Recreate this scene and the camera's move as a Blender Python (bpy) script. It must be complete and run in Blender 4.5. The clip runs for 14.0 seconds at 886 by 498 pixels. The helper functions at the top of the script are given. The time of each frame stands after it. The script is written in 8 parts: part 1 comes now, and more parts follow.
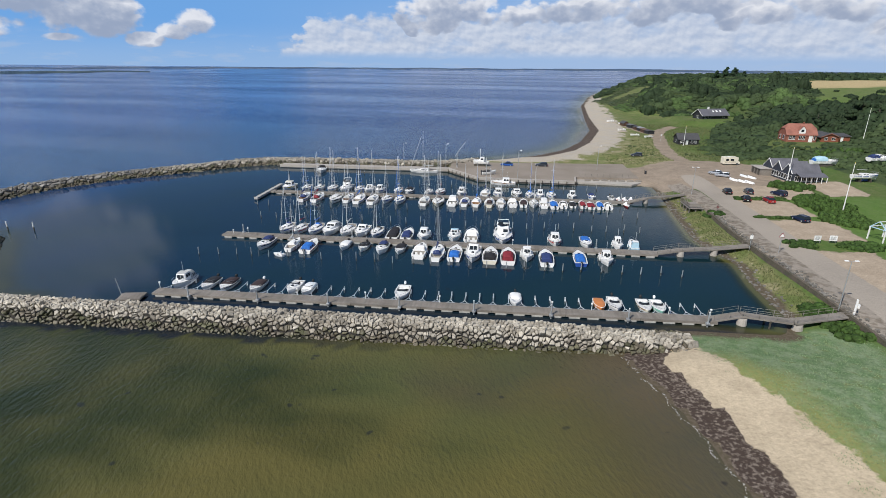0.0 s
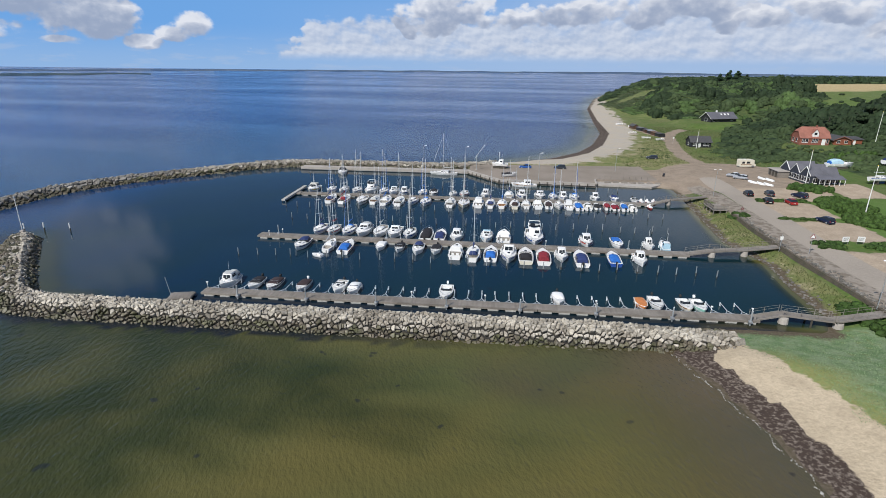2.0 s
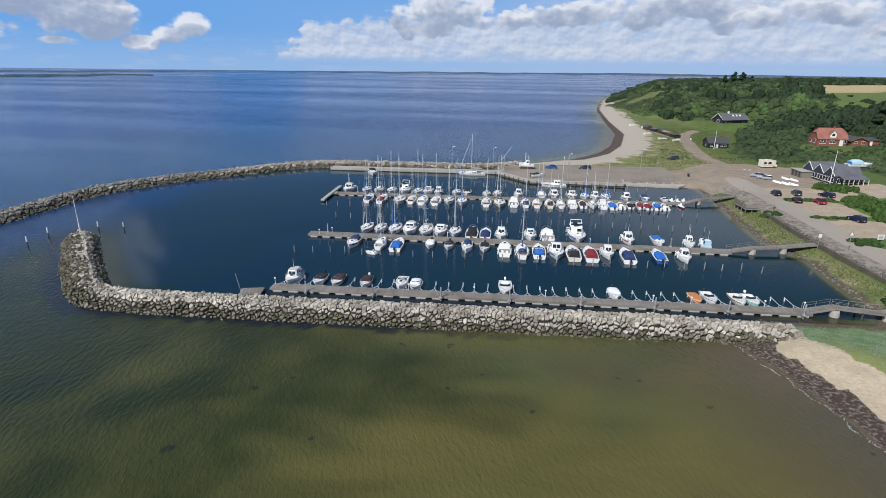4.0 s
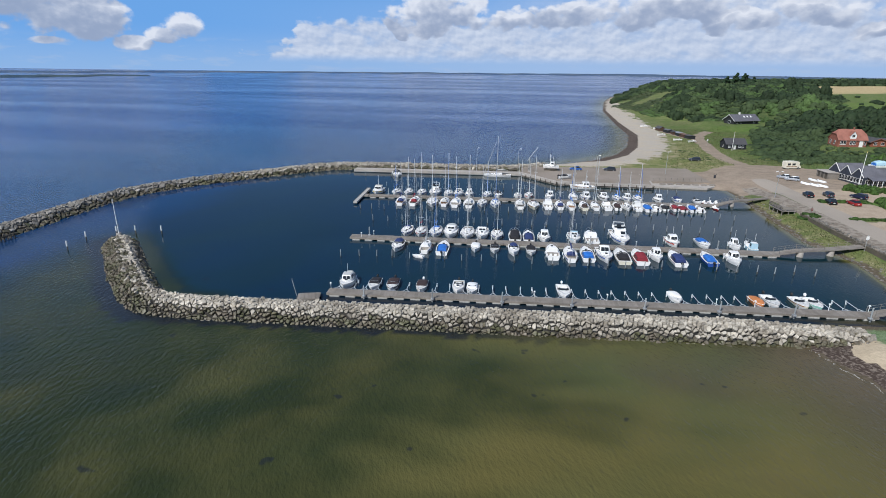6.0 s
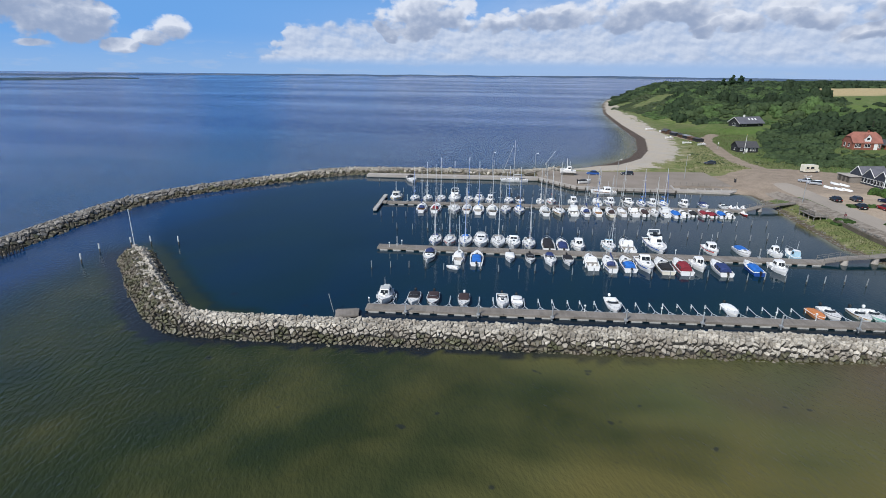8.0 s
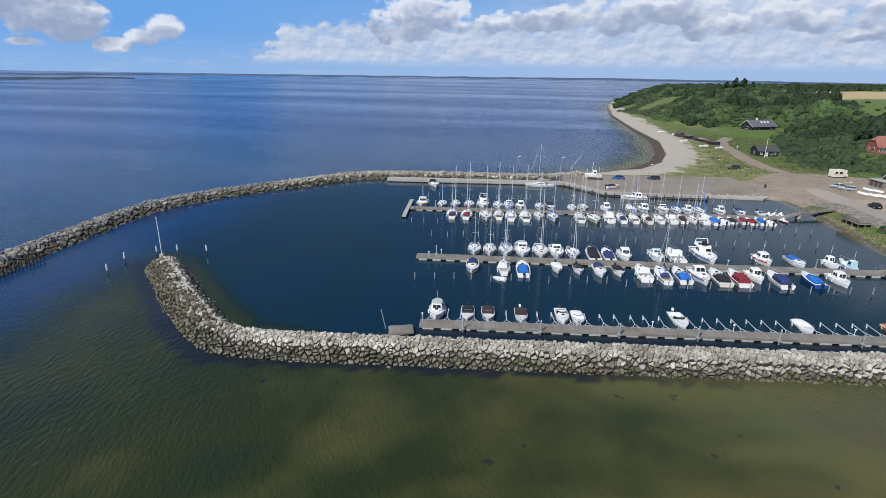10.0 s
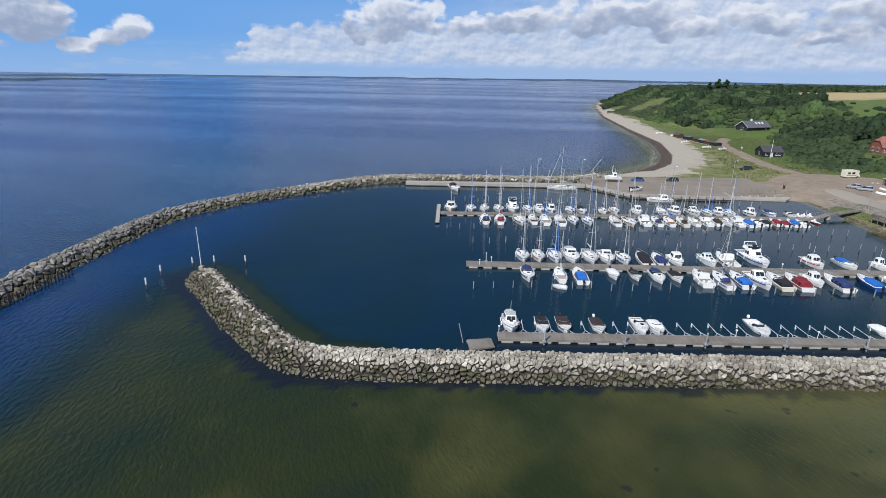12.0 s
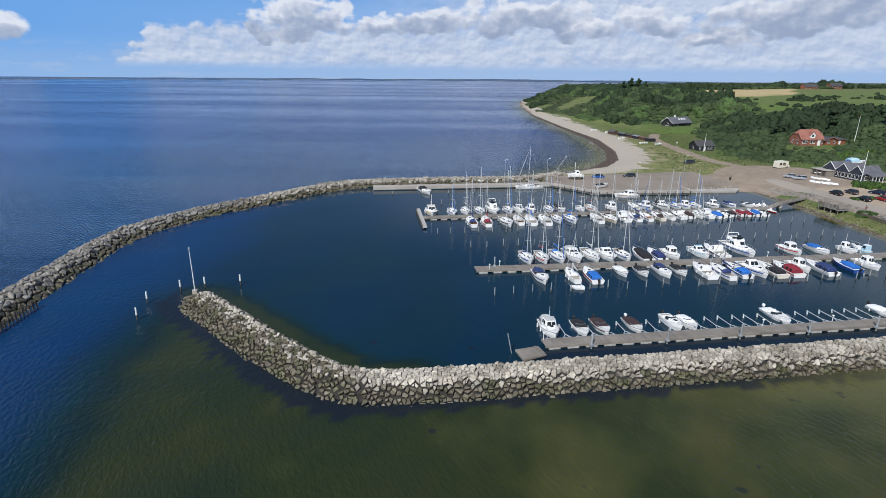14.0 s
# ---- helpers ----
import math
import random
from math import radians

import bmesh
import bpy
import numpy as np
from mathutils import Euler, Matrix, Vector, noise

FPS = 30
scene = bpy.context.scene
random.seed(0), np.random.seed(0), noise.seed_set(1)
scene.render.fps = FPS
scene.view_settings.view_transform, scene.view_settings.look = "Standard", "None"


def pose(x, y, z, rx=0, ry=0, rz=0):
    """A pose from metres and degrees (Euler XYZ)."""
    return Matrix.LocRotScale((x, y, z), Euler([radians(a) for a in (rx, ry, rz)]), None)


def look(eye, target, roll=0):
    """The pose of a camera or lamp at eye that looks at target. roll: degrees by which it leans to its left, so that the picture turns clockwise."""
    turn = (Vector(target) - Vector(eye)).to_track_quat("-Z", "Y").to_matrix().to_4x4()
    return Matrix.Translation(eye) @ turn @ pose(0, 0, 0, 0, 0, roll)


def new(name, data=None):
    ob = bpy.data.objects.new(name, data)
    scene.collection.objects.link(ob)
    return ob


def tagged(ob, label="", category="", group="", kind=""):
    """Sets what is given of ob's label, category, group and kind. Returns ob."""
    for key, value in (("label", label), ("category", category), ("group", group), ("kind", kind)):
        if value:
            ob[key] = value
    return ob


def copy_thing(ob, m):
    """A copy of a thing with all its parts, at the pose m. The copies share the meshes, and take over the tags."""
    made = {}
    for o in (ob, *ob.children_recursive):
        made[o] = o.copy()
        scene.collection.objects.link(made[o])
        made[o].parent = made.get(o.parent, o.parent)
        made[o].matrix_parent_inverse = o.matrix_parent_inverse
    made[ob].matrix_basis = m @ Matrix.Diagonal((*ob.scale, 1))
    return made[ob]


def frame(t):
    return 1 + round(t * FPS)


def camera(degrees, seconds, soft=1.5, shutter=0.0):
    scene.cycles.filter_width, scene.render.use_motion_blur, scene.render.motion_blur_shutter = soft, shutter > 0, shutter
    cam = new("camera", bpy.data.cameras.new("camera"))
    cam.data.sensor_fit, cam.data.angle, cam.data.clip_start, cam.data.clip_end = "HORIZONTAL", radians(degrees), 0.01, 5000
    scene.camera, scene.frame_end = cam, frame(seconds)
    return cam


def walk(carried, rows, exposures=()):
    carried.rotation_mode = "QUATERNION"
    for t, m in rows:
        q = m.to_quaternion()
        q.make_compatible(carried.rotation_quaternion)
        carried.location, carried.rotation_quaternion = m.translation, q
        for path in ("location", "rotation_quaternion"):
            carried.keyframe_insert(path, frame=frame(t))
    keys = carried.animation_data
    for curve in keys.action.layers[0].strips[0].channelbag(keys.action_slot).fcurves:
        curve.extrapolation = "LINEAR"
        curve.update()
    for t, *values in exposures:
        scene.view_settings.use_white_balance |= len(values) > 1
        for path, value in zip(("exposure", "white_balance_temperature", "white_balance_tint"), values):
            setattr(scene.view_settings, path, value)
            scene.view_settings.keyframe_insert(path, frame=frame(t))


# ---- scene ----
cam = camera(79.2, 14.0, soft=0.5)
METRES, EYE, TILT, LEAN, TURN = 82.4, 36.0, 0.0, 0.0, 5.9
ROWS = [
    (0.0, 0.0, 0.0, 0.0, 0.14, -19.47, -0.39),
    (0.5, -0.0176, -0.0005, 0.0003, 0.15, -19.42, -0.42),
    (1.0, -0.0387, -0.0041, 0.0006, 0.11, -19.34, -0.47),
    (1.5, -0.0633, -0.0107, 0.0012, 0.03, -19.29, -0.5),
    (2.0, -0.0905, -0.0209, 0.0022, -0.05, -19.21, -0.49),
    (2.5, -0.1202, -0.0342, 0.0039, -0.16, -19.14, -0.49),
    (3.0, -0.1515, -0.0489, 0.0053, -0.2, -19.12, -0.49),
    (5.5, -0.3164, -0.0565, 0.0085, -0.55, -19.09, -0.54),
    (6.0, -0.3471, -0.0467, 0.0087, -0.84, -19.05, -0.53),
    (6.5, -0.3758, -0.0339, 0.0089, -1.11, -18.98, -0.49),
    (7.0, -0.4021, -0.0191, 0.0088, -1.38, -18.91, -0.48),
    (7.5, -0.427, -0.0029, 0.0085, -1.64, -18.85, -0.47),
    (8.0, -0.4501, 0.0141, 0.0088, -1.9, -18.81, -0.5),
    (10.5, -0.6027, 0.0958, 0.0083, -2.74, -18.65, -0.81),
    (11.0, -0.6452, 0.1093, 0.008, -3.17, -18.6, -0.84),
    (11.5, -0.6902, 0.1231, 0.0075, -3.84, -18.56, -0.83),
    (12.0, -0.7364, 0.1382, 0.007, -5.02, -18.54, -0.81),
    (12.5, -0.7834, 0.1543, 0.0064, -7.34, -18.5, -0.74),
    (13.0, -0.8318, 0.172, 0.0061, -9.61, -18.47, -0.67),
    (13.5, -0.8802, 0.1921, 0.0061, -11.86, -18.42, -0.6),
    (14.0, -0.9284, 0.2145, 0.006, -13.95, -18.39, -0.55),
]
walk(cam, [(t, pose(0, 0, EYE, TILT, LEAN, TURN) @ pose(METRES * x, METRES * y, METRES * z, 90 + pitch, roll, yaw)) for t, x, y, z, yaw, pitch, roll in ROWS],
     exposures=[(0.0, 0.0, 6380, 10), (3.0, 0.0, 6250, 10), (7.0, 0.0, 6060, 10), (14.0, 0.0, 6110, 10)])

# ---------------------------------------------------------------- sky, sun
SUN_EL, SUN_AZ = radians(45), radians(215)   # azimuth clockwise from +y


def make_world():
    w = bpy.data.worlds.new("sky")
    w.use_nodes = True
    scene.world = w
    nt = w.node_tree
    nt.nodes.clear()
    N, K = nt.nodes.new, nt.links.new

    def math_node(op, a, b=None, clamp=False):
        n = N("ShaderNodeMath")
        n.operation, n.use_clamp = op, clamp
        for i, v in enumerate((a, b)):
            if v is None:
                continue
            if isinstance(v, (int, float)):
                n.inputs[i].default_value = v
            else:
                K(v, n.inputs[i])
        return n.outputs[0]

    def ramp(v, lo, hi):
        n = N("ShaderNodeMapRange")
        n.interpolation_type = "SMOOTHSTEP"
        K(v, n.inputs[0])
        n.inputs[1].default_value, n.inputs[2].default_value = lo, hi
        return n.outputs[0]

    def mix(f, a, b):
        n = N("ShaderNodeMix")
        n.data_type = "RGBA"
        if isinstance(f, (int, float)):
            n.inputs[0].default_value = f
        else:
            K(f, n.inputs[0])
        for s, v in ((6, a), (7, b)):
            if isinstance(v, tuple):
                n.inputs[s].default_value = (*v, 1)
            else:
                K(v, n.inputs[s])
        return n.outputs[2]

    def blob(az, el, a0, e0, ra, re):
        """1 at the middle of an ellipse of azimuth and height, 0 outside it"""
        u = math_node("DIVIDE", math_node("SUBTRACT", az, a0), ra)
        v = math_node("DIVIDE", math_node("SUBTRACT", el, e0), re)
        d = math_node("ADD", math_node("MULTIPLY", u, u), math_node("MULTIPLY", v, v))
        return math_node("SUBTRACT", 1.0, d, clamp=True)

    sky = N("ShaderNodeTexSky")
    sky.sky_type, sky.sun_disc = "NISHITA", False
    sky.sun_elevation, sky.sun_rotation = SUN_EL, SUN_AZ
    sky.air_density, sky.dust_density, sky.ozone_density = 1.0, 0.1, 3.0
    sep = N("ShaderNodeSeparateXYZ")
    way = N("ShaderNodeTexCoord").outputs["Generated"]
    K(way, sep.inputs[0])
    lift = N("ShaderNodeVectorMath")          # clean air: the deep blue reaches low down
    lift.operation = "ADD"
    K(way, lift.inputs[0])
    lift.inputs[1].default_value = (0, 0, 0.28)
    K(lift.outputs[0], sky.inputs["Vector"])
    x, y, z = sep.outputs
    az = math_node("MULTIPLY", math_node("ARCTAN2", x, y), 180 / math.pi)
    el = math_node("MULTIPLY", math_node("ARCSINE", z), 180 / math.pi)

    def field(a, e, seed, size, squash, detail, rough=0.55, warp=0.0):
        """Noise over azimuth and height, with lumps about `size` degrees wide"""
        c = N("ShaderNodeCombineXYZ")
        K(math_node("DIVIDE", a, size), c.inputs[0])
        K(math_node("MULTIPLY", e, squash / size), c.inputs[1])
        c.inputs[2].default_value = seed
        n = N("ShaderNodeTexNoise")
        K(c.outputs[0], n.inputs["Vector"])
        n.inputs["Scale"].default_value, n.inputs["Detail"].default_value, n.inputs["Roughness"].default_value = 1.0, detail, rough
        n.inputs["Distortion"].default_value = warp
        return n.outputs["Fac"]

    HEAPS = ((-37.6, 3.6, 5.2, 2.3), (-41, 4.9, 4.5, 2.0), (-30.6, 2.3, 2.2, 0.9), (-29.3, 3.1, 2.4, 1.3), (-33.4, 1.5, 1.9, 0.8), (-44.5, 2.3, 3.4, 1.0), (-48, 4.5, 3, 1.6), (-39.5, 1.6, 1.8, 0.4), (-36, 6.8, 5, 1.4))
    BIG = ((-6.0, 4.7, 6.4, 2.0), (-9.5, 3.6, 2.6, 0.8), (1, 4.0, 4.0, 1.4), (7.5, 4.9, 5.0, 1.9), (15.5, 5.1, 6.0, 1.9), (21, 3.7, 3.2, 1.3), (27.5, 4.6, 6.4, 1.8), (33, 2.6, 5.0, 1.1), (40, 4.8, 8, 2.2), 
           (30, 11, 10, 2.5), (50, 8, 14, 6), (22, 13.4, 14, 4.2), (44, 14, 17, 5.8), (-46, 16.5, 13, 7.5))

    def own(a, e):
        """Where heaped clouds stand"""
        best = None
        for b in HEAPS + BIG:
            q = blob(a, e, *b)
            best = q if best is None else math_node("MAXIMUM", best, q)
        far_side = math_node("MULTIPLY", ramp(math_node("MULTIPLY", a, -1.0), 58, 90), math_node("SUBTRACT", ramp(e, 0.6, 2.0), ramp(e, 9, 24)))
        return math_node("SQRT", math_node("MAXIMUM", best, far_side))

    def lumps(a, e):
        big = field(a, e, 3.7, 2.3, 1.5, 6, 0.50, 0.0)
        small = field(a, e, 8.2, 0.8, 1.2, 3, 0.5, 0.3)
        return math_node("ADD", math_node("MULTIPLY", big, 1.15), math_node("MULTIPLY", small, 0.34))

    near = math_node("MULTIPLY", ramp(az, -22, -10), math_node("SUBTRACT", 1.0, ramp(el, 6.5, 8.5)))
    drift = math_node("MULTIPLY", math_node("SUBTRACT", field(az, el, 2.2, 5.0, 1.4, 3, 0.5), 0.5), near)
    heave = math_node("MULTIPLY", math_node("SUBTRACT", field(az, el, 6.6, 4.0, 1.0, 3, 0.5), 0.5), near)
    waz, wel = math_node("ADD", az, math_node("MULTIPLY", drift, 12.0)), math_node("ADD", el, math_node("MULTIPLY", heave, 4.5))
    up = math_node("ADD", el, 0.32)
    left = math_node("SUBTRACT", az, 0.30)
    high = math_node("ADD", wel, 1.1)
    here, there = own(waz, wel), own(waz, high)
    grain, grain_up = lumps(az, el), lumps(left, up)
    thick = math_node("ADD", math_node("MULTIPLY", here, 0.78), grain)
    heap_d = ramp(thick, 1.08, 1.36)
    fall = math_node("MULTIPLY", math_node("SUBTRACT", here, there), 0.42)               # feet grey, tops bright
    edge = math_node("MULTIPLY", math_node("SUBTRACT", grain, grain_up), 0.7)
    heap_l = ramp(math_node("ADD", edge, math_node("SUBTRACT", fall, math_node("MULTIPLY", ramp(thick, 1.2, 1.6), 0.17))), -0.22, 0.34)
    heap_c = mix(heap_l, (3.2, 3.8, 5.1), (7.9, 8.0, 8.4))
    # the pale broken layer low over the water, thickening to the right
    veil = field(az, el, 5.1, 3.4, 1.9, 5, 0.5)
    flecks = field(az, el, 1.3, 1.7, 1.5, 5, 0.52, 0.0)
    flecks_up = field(math_node("SUBTRACT", az, 0.2), math_node("ADD", el, 0.26), 1.3, 1.7, 1.5, 5, 0.52, 0.0)
    side = math_node("ADD", math_node("ADD", az, math_node("MULTIPLY", math_node("SUBTRACT", el, 2.2), -1.2)), math_node("MULTIPLY", math_node("SUBTRACT", math_node("ADD", veil, flecks), 1.0), 11.0))
    top = math_node("ADD", el, math_node("MULTIPLY", math_node("SUBTRACT", flecks, 0.5), -2.6))
    band = math_node("MULTIPLY", ramp(el, -0.1, 1.0), math_node("SUBTRACT", 1.0, math_node("MULTIPLY", ramp(top, 3.3, 4.1), math_node("SUBTRACT", 1.0, ramp(az, -5, 24)))))
    band = math_node("MULTIPLY", band, math_node("SUBTRACT", 1.0, ramp(el, 13.0, 19.0)))
    bank_d = math_node("MULTIPLY", math_node("MULTIPLY", ramp(side, -21.0, -19.2), band), ramp(math_node("ADD", veil, math_node("MULTIPLY", flecks, 0.4)), 0.22, 0.72))
    bank_l = math_node("ADD", math_node("MULTIPLY", math_node("SUBTRACT", flecks, flecks_up), 2.2), math_node("MULTIPLY", math_node("SUBTRACT", veil, 0.5), 0.5))
    bank_c = mix(ramp(bank_l, -0.55, 0.55), (4.3, 5.05, 6.5), (6.7, 7.1, 7.9))
    wisp = math_node("MULTIPLY", ramp(field(az, el, 9.4, 3.0, 4.0, 5, 0.55), 0.52, 0.70), math_node("SUBTRACT", 1.0, ramp(el, 1.2, 2.6)))
    haze_f = math_node("SUBTRACT", 1.0, ramp(el, -0.8, 3.6))
    pale = math_node("MULTIPLY", ramp(az, -34, 20), math_node("MULTIPLY", math_node("SUBTRACT", 1.0, ramp(el, 3.6, 8)), 0.6))
    clear = mix(math_node("MULTIPLY", math_node("SUBTRACT", 1.0, ramp(el, 5, 13)), 0.75), sky.outputs[0], (1.75, 4.3, 8.6))
    clear = mix(math_node("MULTIPLY", haze_f, 0.9), clear, (3.0, 4.7, 7.3))
    clear = mix(pale, clear, (4.2, 5.3, 7.2))
    all_sky = mix(math_node("MULTIPLY", wisp, 0.35), clear, (4.4, 5.3, 6.8))
    all_sky = mix(math_node("MULTIPLY", bank_d, 0.92), all_sky, bank_c)
    all_sky = mix(math_node("MULTIPLY", heap_d, math_node("SUBTRACT", 0.95, math_node("MULTIPLY", ramp(el, 9, 14), 0.12))), all_sky, heap_c)
    bg = N("ShaderNodeBackground")
    K(all_sky, bg.inputs[0])
    bg.inputs[1].default_value = 0.1
    K(bg.outputs[0], N("ShaderNodeOutputWorld").inputs[0])


make_world()
sun = new("sun", bpy.data.lights.new("sun", "SUN"))
sun.data.energy, sun.data.angle, sun.data.color = 4.6, radians(0.6), (1.0, 0.95, 0.87)
sun_way = Vector((math.sin(SUN_AZ) * math.cos(SUN_EL), math.cos(SUN_AZ) * math.cos(SUN_EL), math.sin(SUN_EL)))
sun.matrix_world = look(sun_way * 200, (0, 0, 0))
scene.view_settings.exposure = 0.0

# ---------------------------------------------------------------- materials


def mat(name, col, rough=0.6, metal=0.0, vary=0.15, scale=1.5, fine=14.0, bump=0.0, col2=None, per=0.0, island=0.0, spec=0.5):
    """A surface with two scales of variation; col2: the colour of its larger patches; per, island: a change of tone from object to object or leaf to leaf."""
    m = bpy.data.materials.new(name)
    m.use_nodes = True
    nt = m.node_tree
    bs = nt.nodes["Principled BSDF"]
    N, K = nt.nodes.new, nt.links.new
    bs.inputs["Roughness"].default_value, bs.inputs["Metallic"].default_value = rough, metal
    bs.inputs["Specular IOR Level"].default_value = spec
    tc = N("ShaderNodeTexCoord")
    big, small = N("ShaderNodeTexNoise"), N("ShaderNodeTexNoise")
    geo = N("ShaderNodeNewGeometry")
    for n, s, d in ((big, scale, 4), (small, fine, 3)):
        n.inputs["Scale"].default_value, n.inputs["Detail"].default_value = s, d
        K(geo.outputs["Position"], n.inputs["Vector"])
    mx = N("ShaderNodeMix")
    mx.data_type = "RGBA"
    mx.inputs[6].default_value = (*col, 1)
    c2 = col2 or tuple(c * (1 - vary * 1.6) for c in col)
    mx.inputs[7].default_value = (*c2, 1)
    rr = N("ShaderNodeMapRange")
    rr.inputs[1].default_value, rr.inputs[2].default_value = 0.38, 0.66
    K(big.outputs["Fac"], rr.inputs[0])
    K(rr.outputs[0], mx.inputs[0])
    hsv = N("ShaderNodeHueSaturation")
    K(mx.outputs[2], hsv.inputs["Color"])
    v = N("ShaderNodeMapRange")
    v.inputs[1].default_value, v.inputs[2].default_value = 0.3, 0.7
    v.inputs[3].default_value, v.inputs[4].default_value = 1 - vary, 1 + vary
    K(small.outputs["Fac"], v.inputs[0])
    val = v.outputs[0]
    for amount, node, out in ((per, "ShaderNodeObjectInfo", "Random"), (island, "ShaderNodeNewGeometry", "Random Per Island")):
        if amount:
            q, p = N("ShaderNodeMapRange"), N("ShaderNodeMath")
            q.inputs[3].default_value, q.inputs[4].default_value = 1 - amount, 1 + amount
            K(N(node).outputs[out], q.inputs[0])
            p.operation = "MULTIPLY"
            K(val, p.inputs[0]), K(q.outputs[0], p.inputs[1])
            val = p.outputs[0]
    K(val, hsv.inputs["Value"])
    K(hsv.outputs[0], bs.inputs["Base Color"])
    if bump:
        b = N("ShaderNodeBump")
        b.inputs["Strength"].default_value, b.inputs["Distance"].default_value = bump, 0.05
        K(small.outputs["Fac"], b.inputs["Height"])
        K(b.outputs[0], bs.inputs["Normal"])
    return m


STONE = mat("pale_quarry_stone", (0.45, 0.415, 0.35), 0.85, vary=0.26, scale=0.35, fine=5, bump=0.6, col2=(0.27, 0.24, 0.195), per=0.3, island=0.32)
STONE_DARKER = mat("darker_grey_stone", (0.245, 0.232, 0.208), 0.88, vary=0.25, scale=0.3, fine=5, bump=0.5, col2=(0.165, 0.152, 0.13), per=0.25, island=0.3)
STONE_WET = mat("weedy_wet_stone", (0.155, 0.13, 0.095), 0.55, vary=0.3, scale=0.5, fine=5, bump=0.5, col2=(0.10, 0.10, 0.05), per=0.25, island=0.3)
CORE = mat("gap_shade_core", (0.035, 0.032, 0.028), 0.95, vary=0.3, fine=6)
CONCRETE = mat("weathered_concrete", (0.42, 0.39, 0.35), 0.9, vary=0.12, scale=0.25, fine=6, col2=(0.33, 0.30, 0.27), bump=0.2)
GRAVEL = mat("packed_gravel", (0.275, 0.235, 0.195), 0.95, vary=0.1, scale=0.1, fine=4, col2=(0.225, 0.19, 0.15))
TIMBER = mat("silvered_pier_timber", (0.245, 0.222, 0.195), 0.85, vary=0.16, scale=0.4, fine=9, per=0.12, col2=(0.185, 0.165, 0.14))
TIMBER_DK = mat("dark_wet_timber", (0.085, 0.075, 0.06), 0.8, vary=0.2, per=0.15)
FLOAT = mat("pontoon_float", (0.45, 0.44, 0.41), 0.8, vary=0.15)
GALV = mat("galvanised_steel", (0.50, 0.52, 0.53), 0.42, 0.55, vary=0.1)
BOOMPAINT = mat("pale_galvanised_tube", (0.66, 0.68, 0.69), 0.45, 0.15, vary=0.08)
POST = mat("weathered_mooring_post", (0.30, 0.32, 0.33), 0.7, vary=0.15, per=0.2)
WHITEPAINT = mat("white_paint", (0.80, 0.80, 0.78), 0.45, vary=0.05)
GEL = mat("white_gelcoat", (0.88, 0.88, 0.87), 0.28, vary=0.03, scale=0.6, col2=(0.84, 0.84, 0.82), per=0.05)
CREAM = mat("cream_gelcoat", (0.74, 0.70, 0.58), 0.3, vary=0.05, scale=0.6)
DECK = mat("nonslip_deck", (0.78, 0.78, 0.76), 0.6, vary=0.06, per=0.06)
COCKPIT = mat("grey_cockpit_floor", (0.36, 0.34, 0.31), 0.7, vary=0.12, per=0.2)
TEAK = mat("teak", (0.30, 0.17, 0.08), 0.6, vary=0.2, fine=8)
GLASSDK = mat("tinted_window_glass", (0.02, 0.025, 0.03), 0.08, vary=0.05)
RUBBER = mat("black_rubber", (0.02, 0.02, 0.02), 0.7, vary=0.1)
BLACKCLOTH = mat("black_canvas", (0.022, 0.022, 0.026), 0.8, vary=0.2)
NAVYCLOTH = mat("navy_canvas", (0.025, 0.045, 0.15), 0.75, vary=0.15)
BLUECLOTH = mat("blue_tarpaulin", (0.03, 0.16, 0.55), 0.55, vary=0.15)
REDCLOTH = mat("burgundy_canvas", (0.24, 0.022, 0.035), 0.75, vary=0.15)
BROWNCLOTH = mat("dark_brown_canvas", (0.05, 0.032, 0.032), 0.8, vary=0.15)
GREYCLOTH = mat("pale_grey_canvas", (0.5, 0.51, 0.5), 0.75, vary=0.1)
LIGHTBLUE = mat("pale_blue_paint", (0.42, 0.62, 0.74), 0.4, vary=0.06)
MINT = mat("mint_green_gelcoat", (0.30, 0.60, 0.50), 0.35, vary=0.08)
ORANGE = mat("orange_hull_cover", (0.62, 0.23, 0.07), 0.6, vary=0.12)
REDPAINT = mat("red_paint", (0.50, 0.04, 0.03), 0.45, vary=0.1)
YELLOW = mat("yellow_paint", (0.75, 0.50, 0.03), 0.45, vary=0.1)
BLUEPAINT = mat("blue_paint", (0.03, 0.09, 0.36), 0.4, vary=0.1)
ALU = mat("anodised_mast", (0.66, 0.67, 0.68), 0.4, 0.15, vary=0.05)

# ---------------------------------------------------------------- mesh helpers


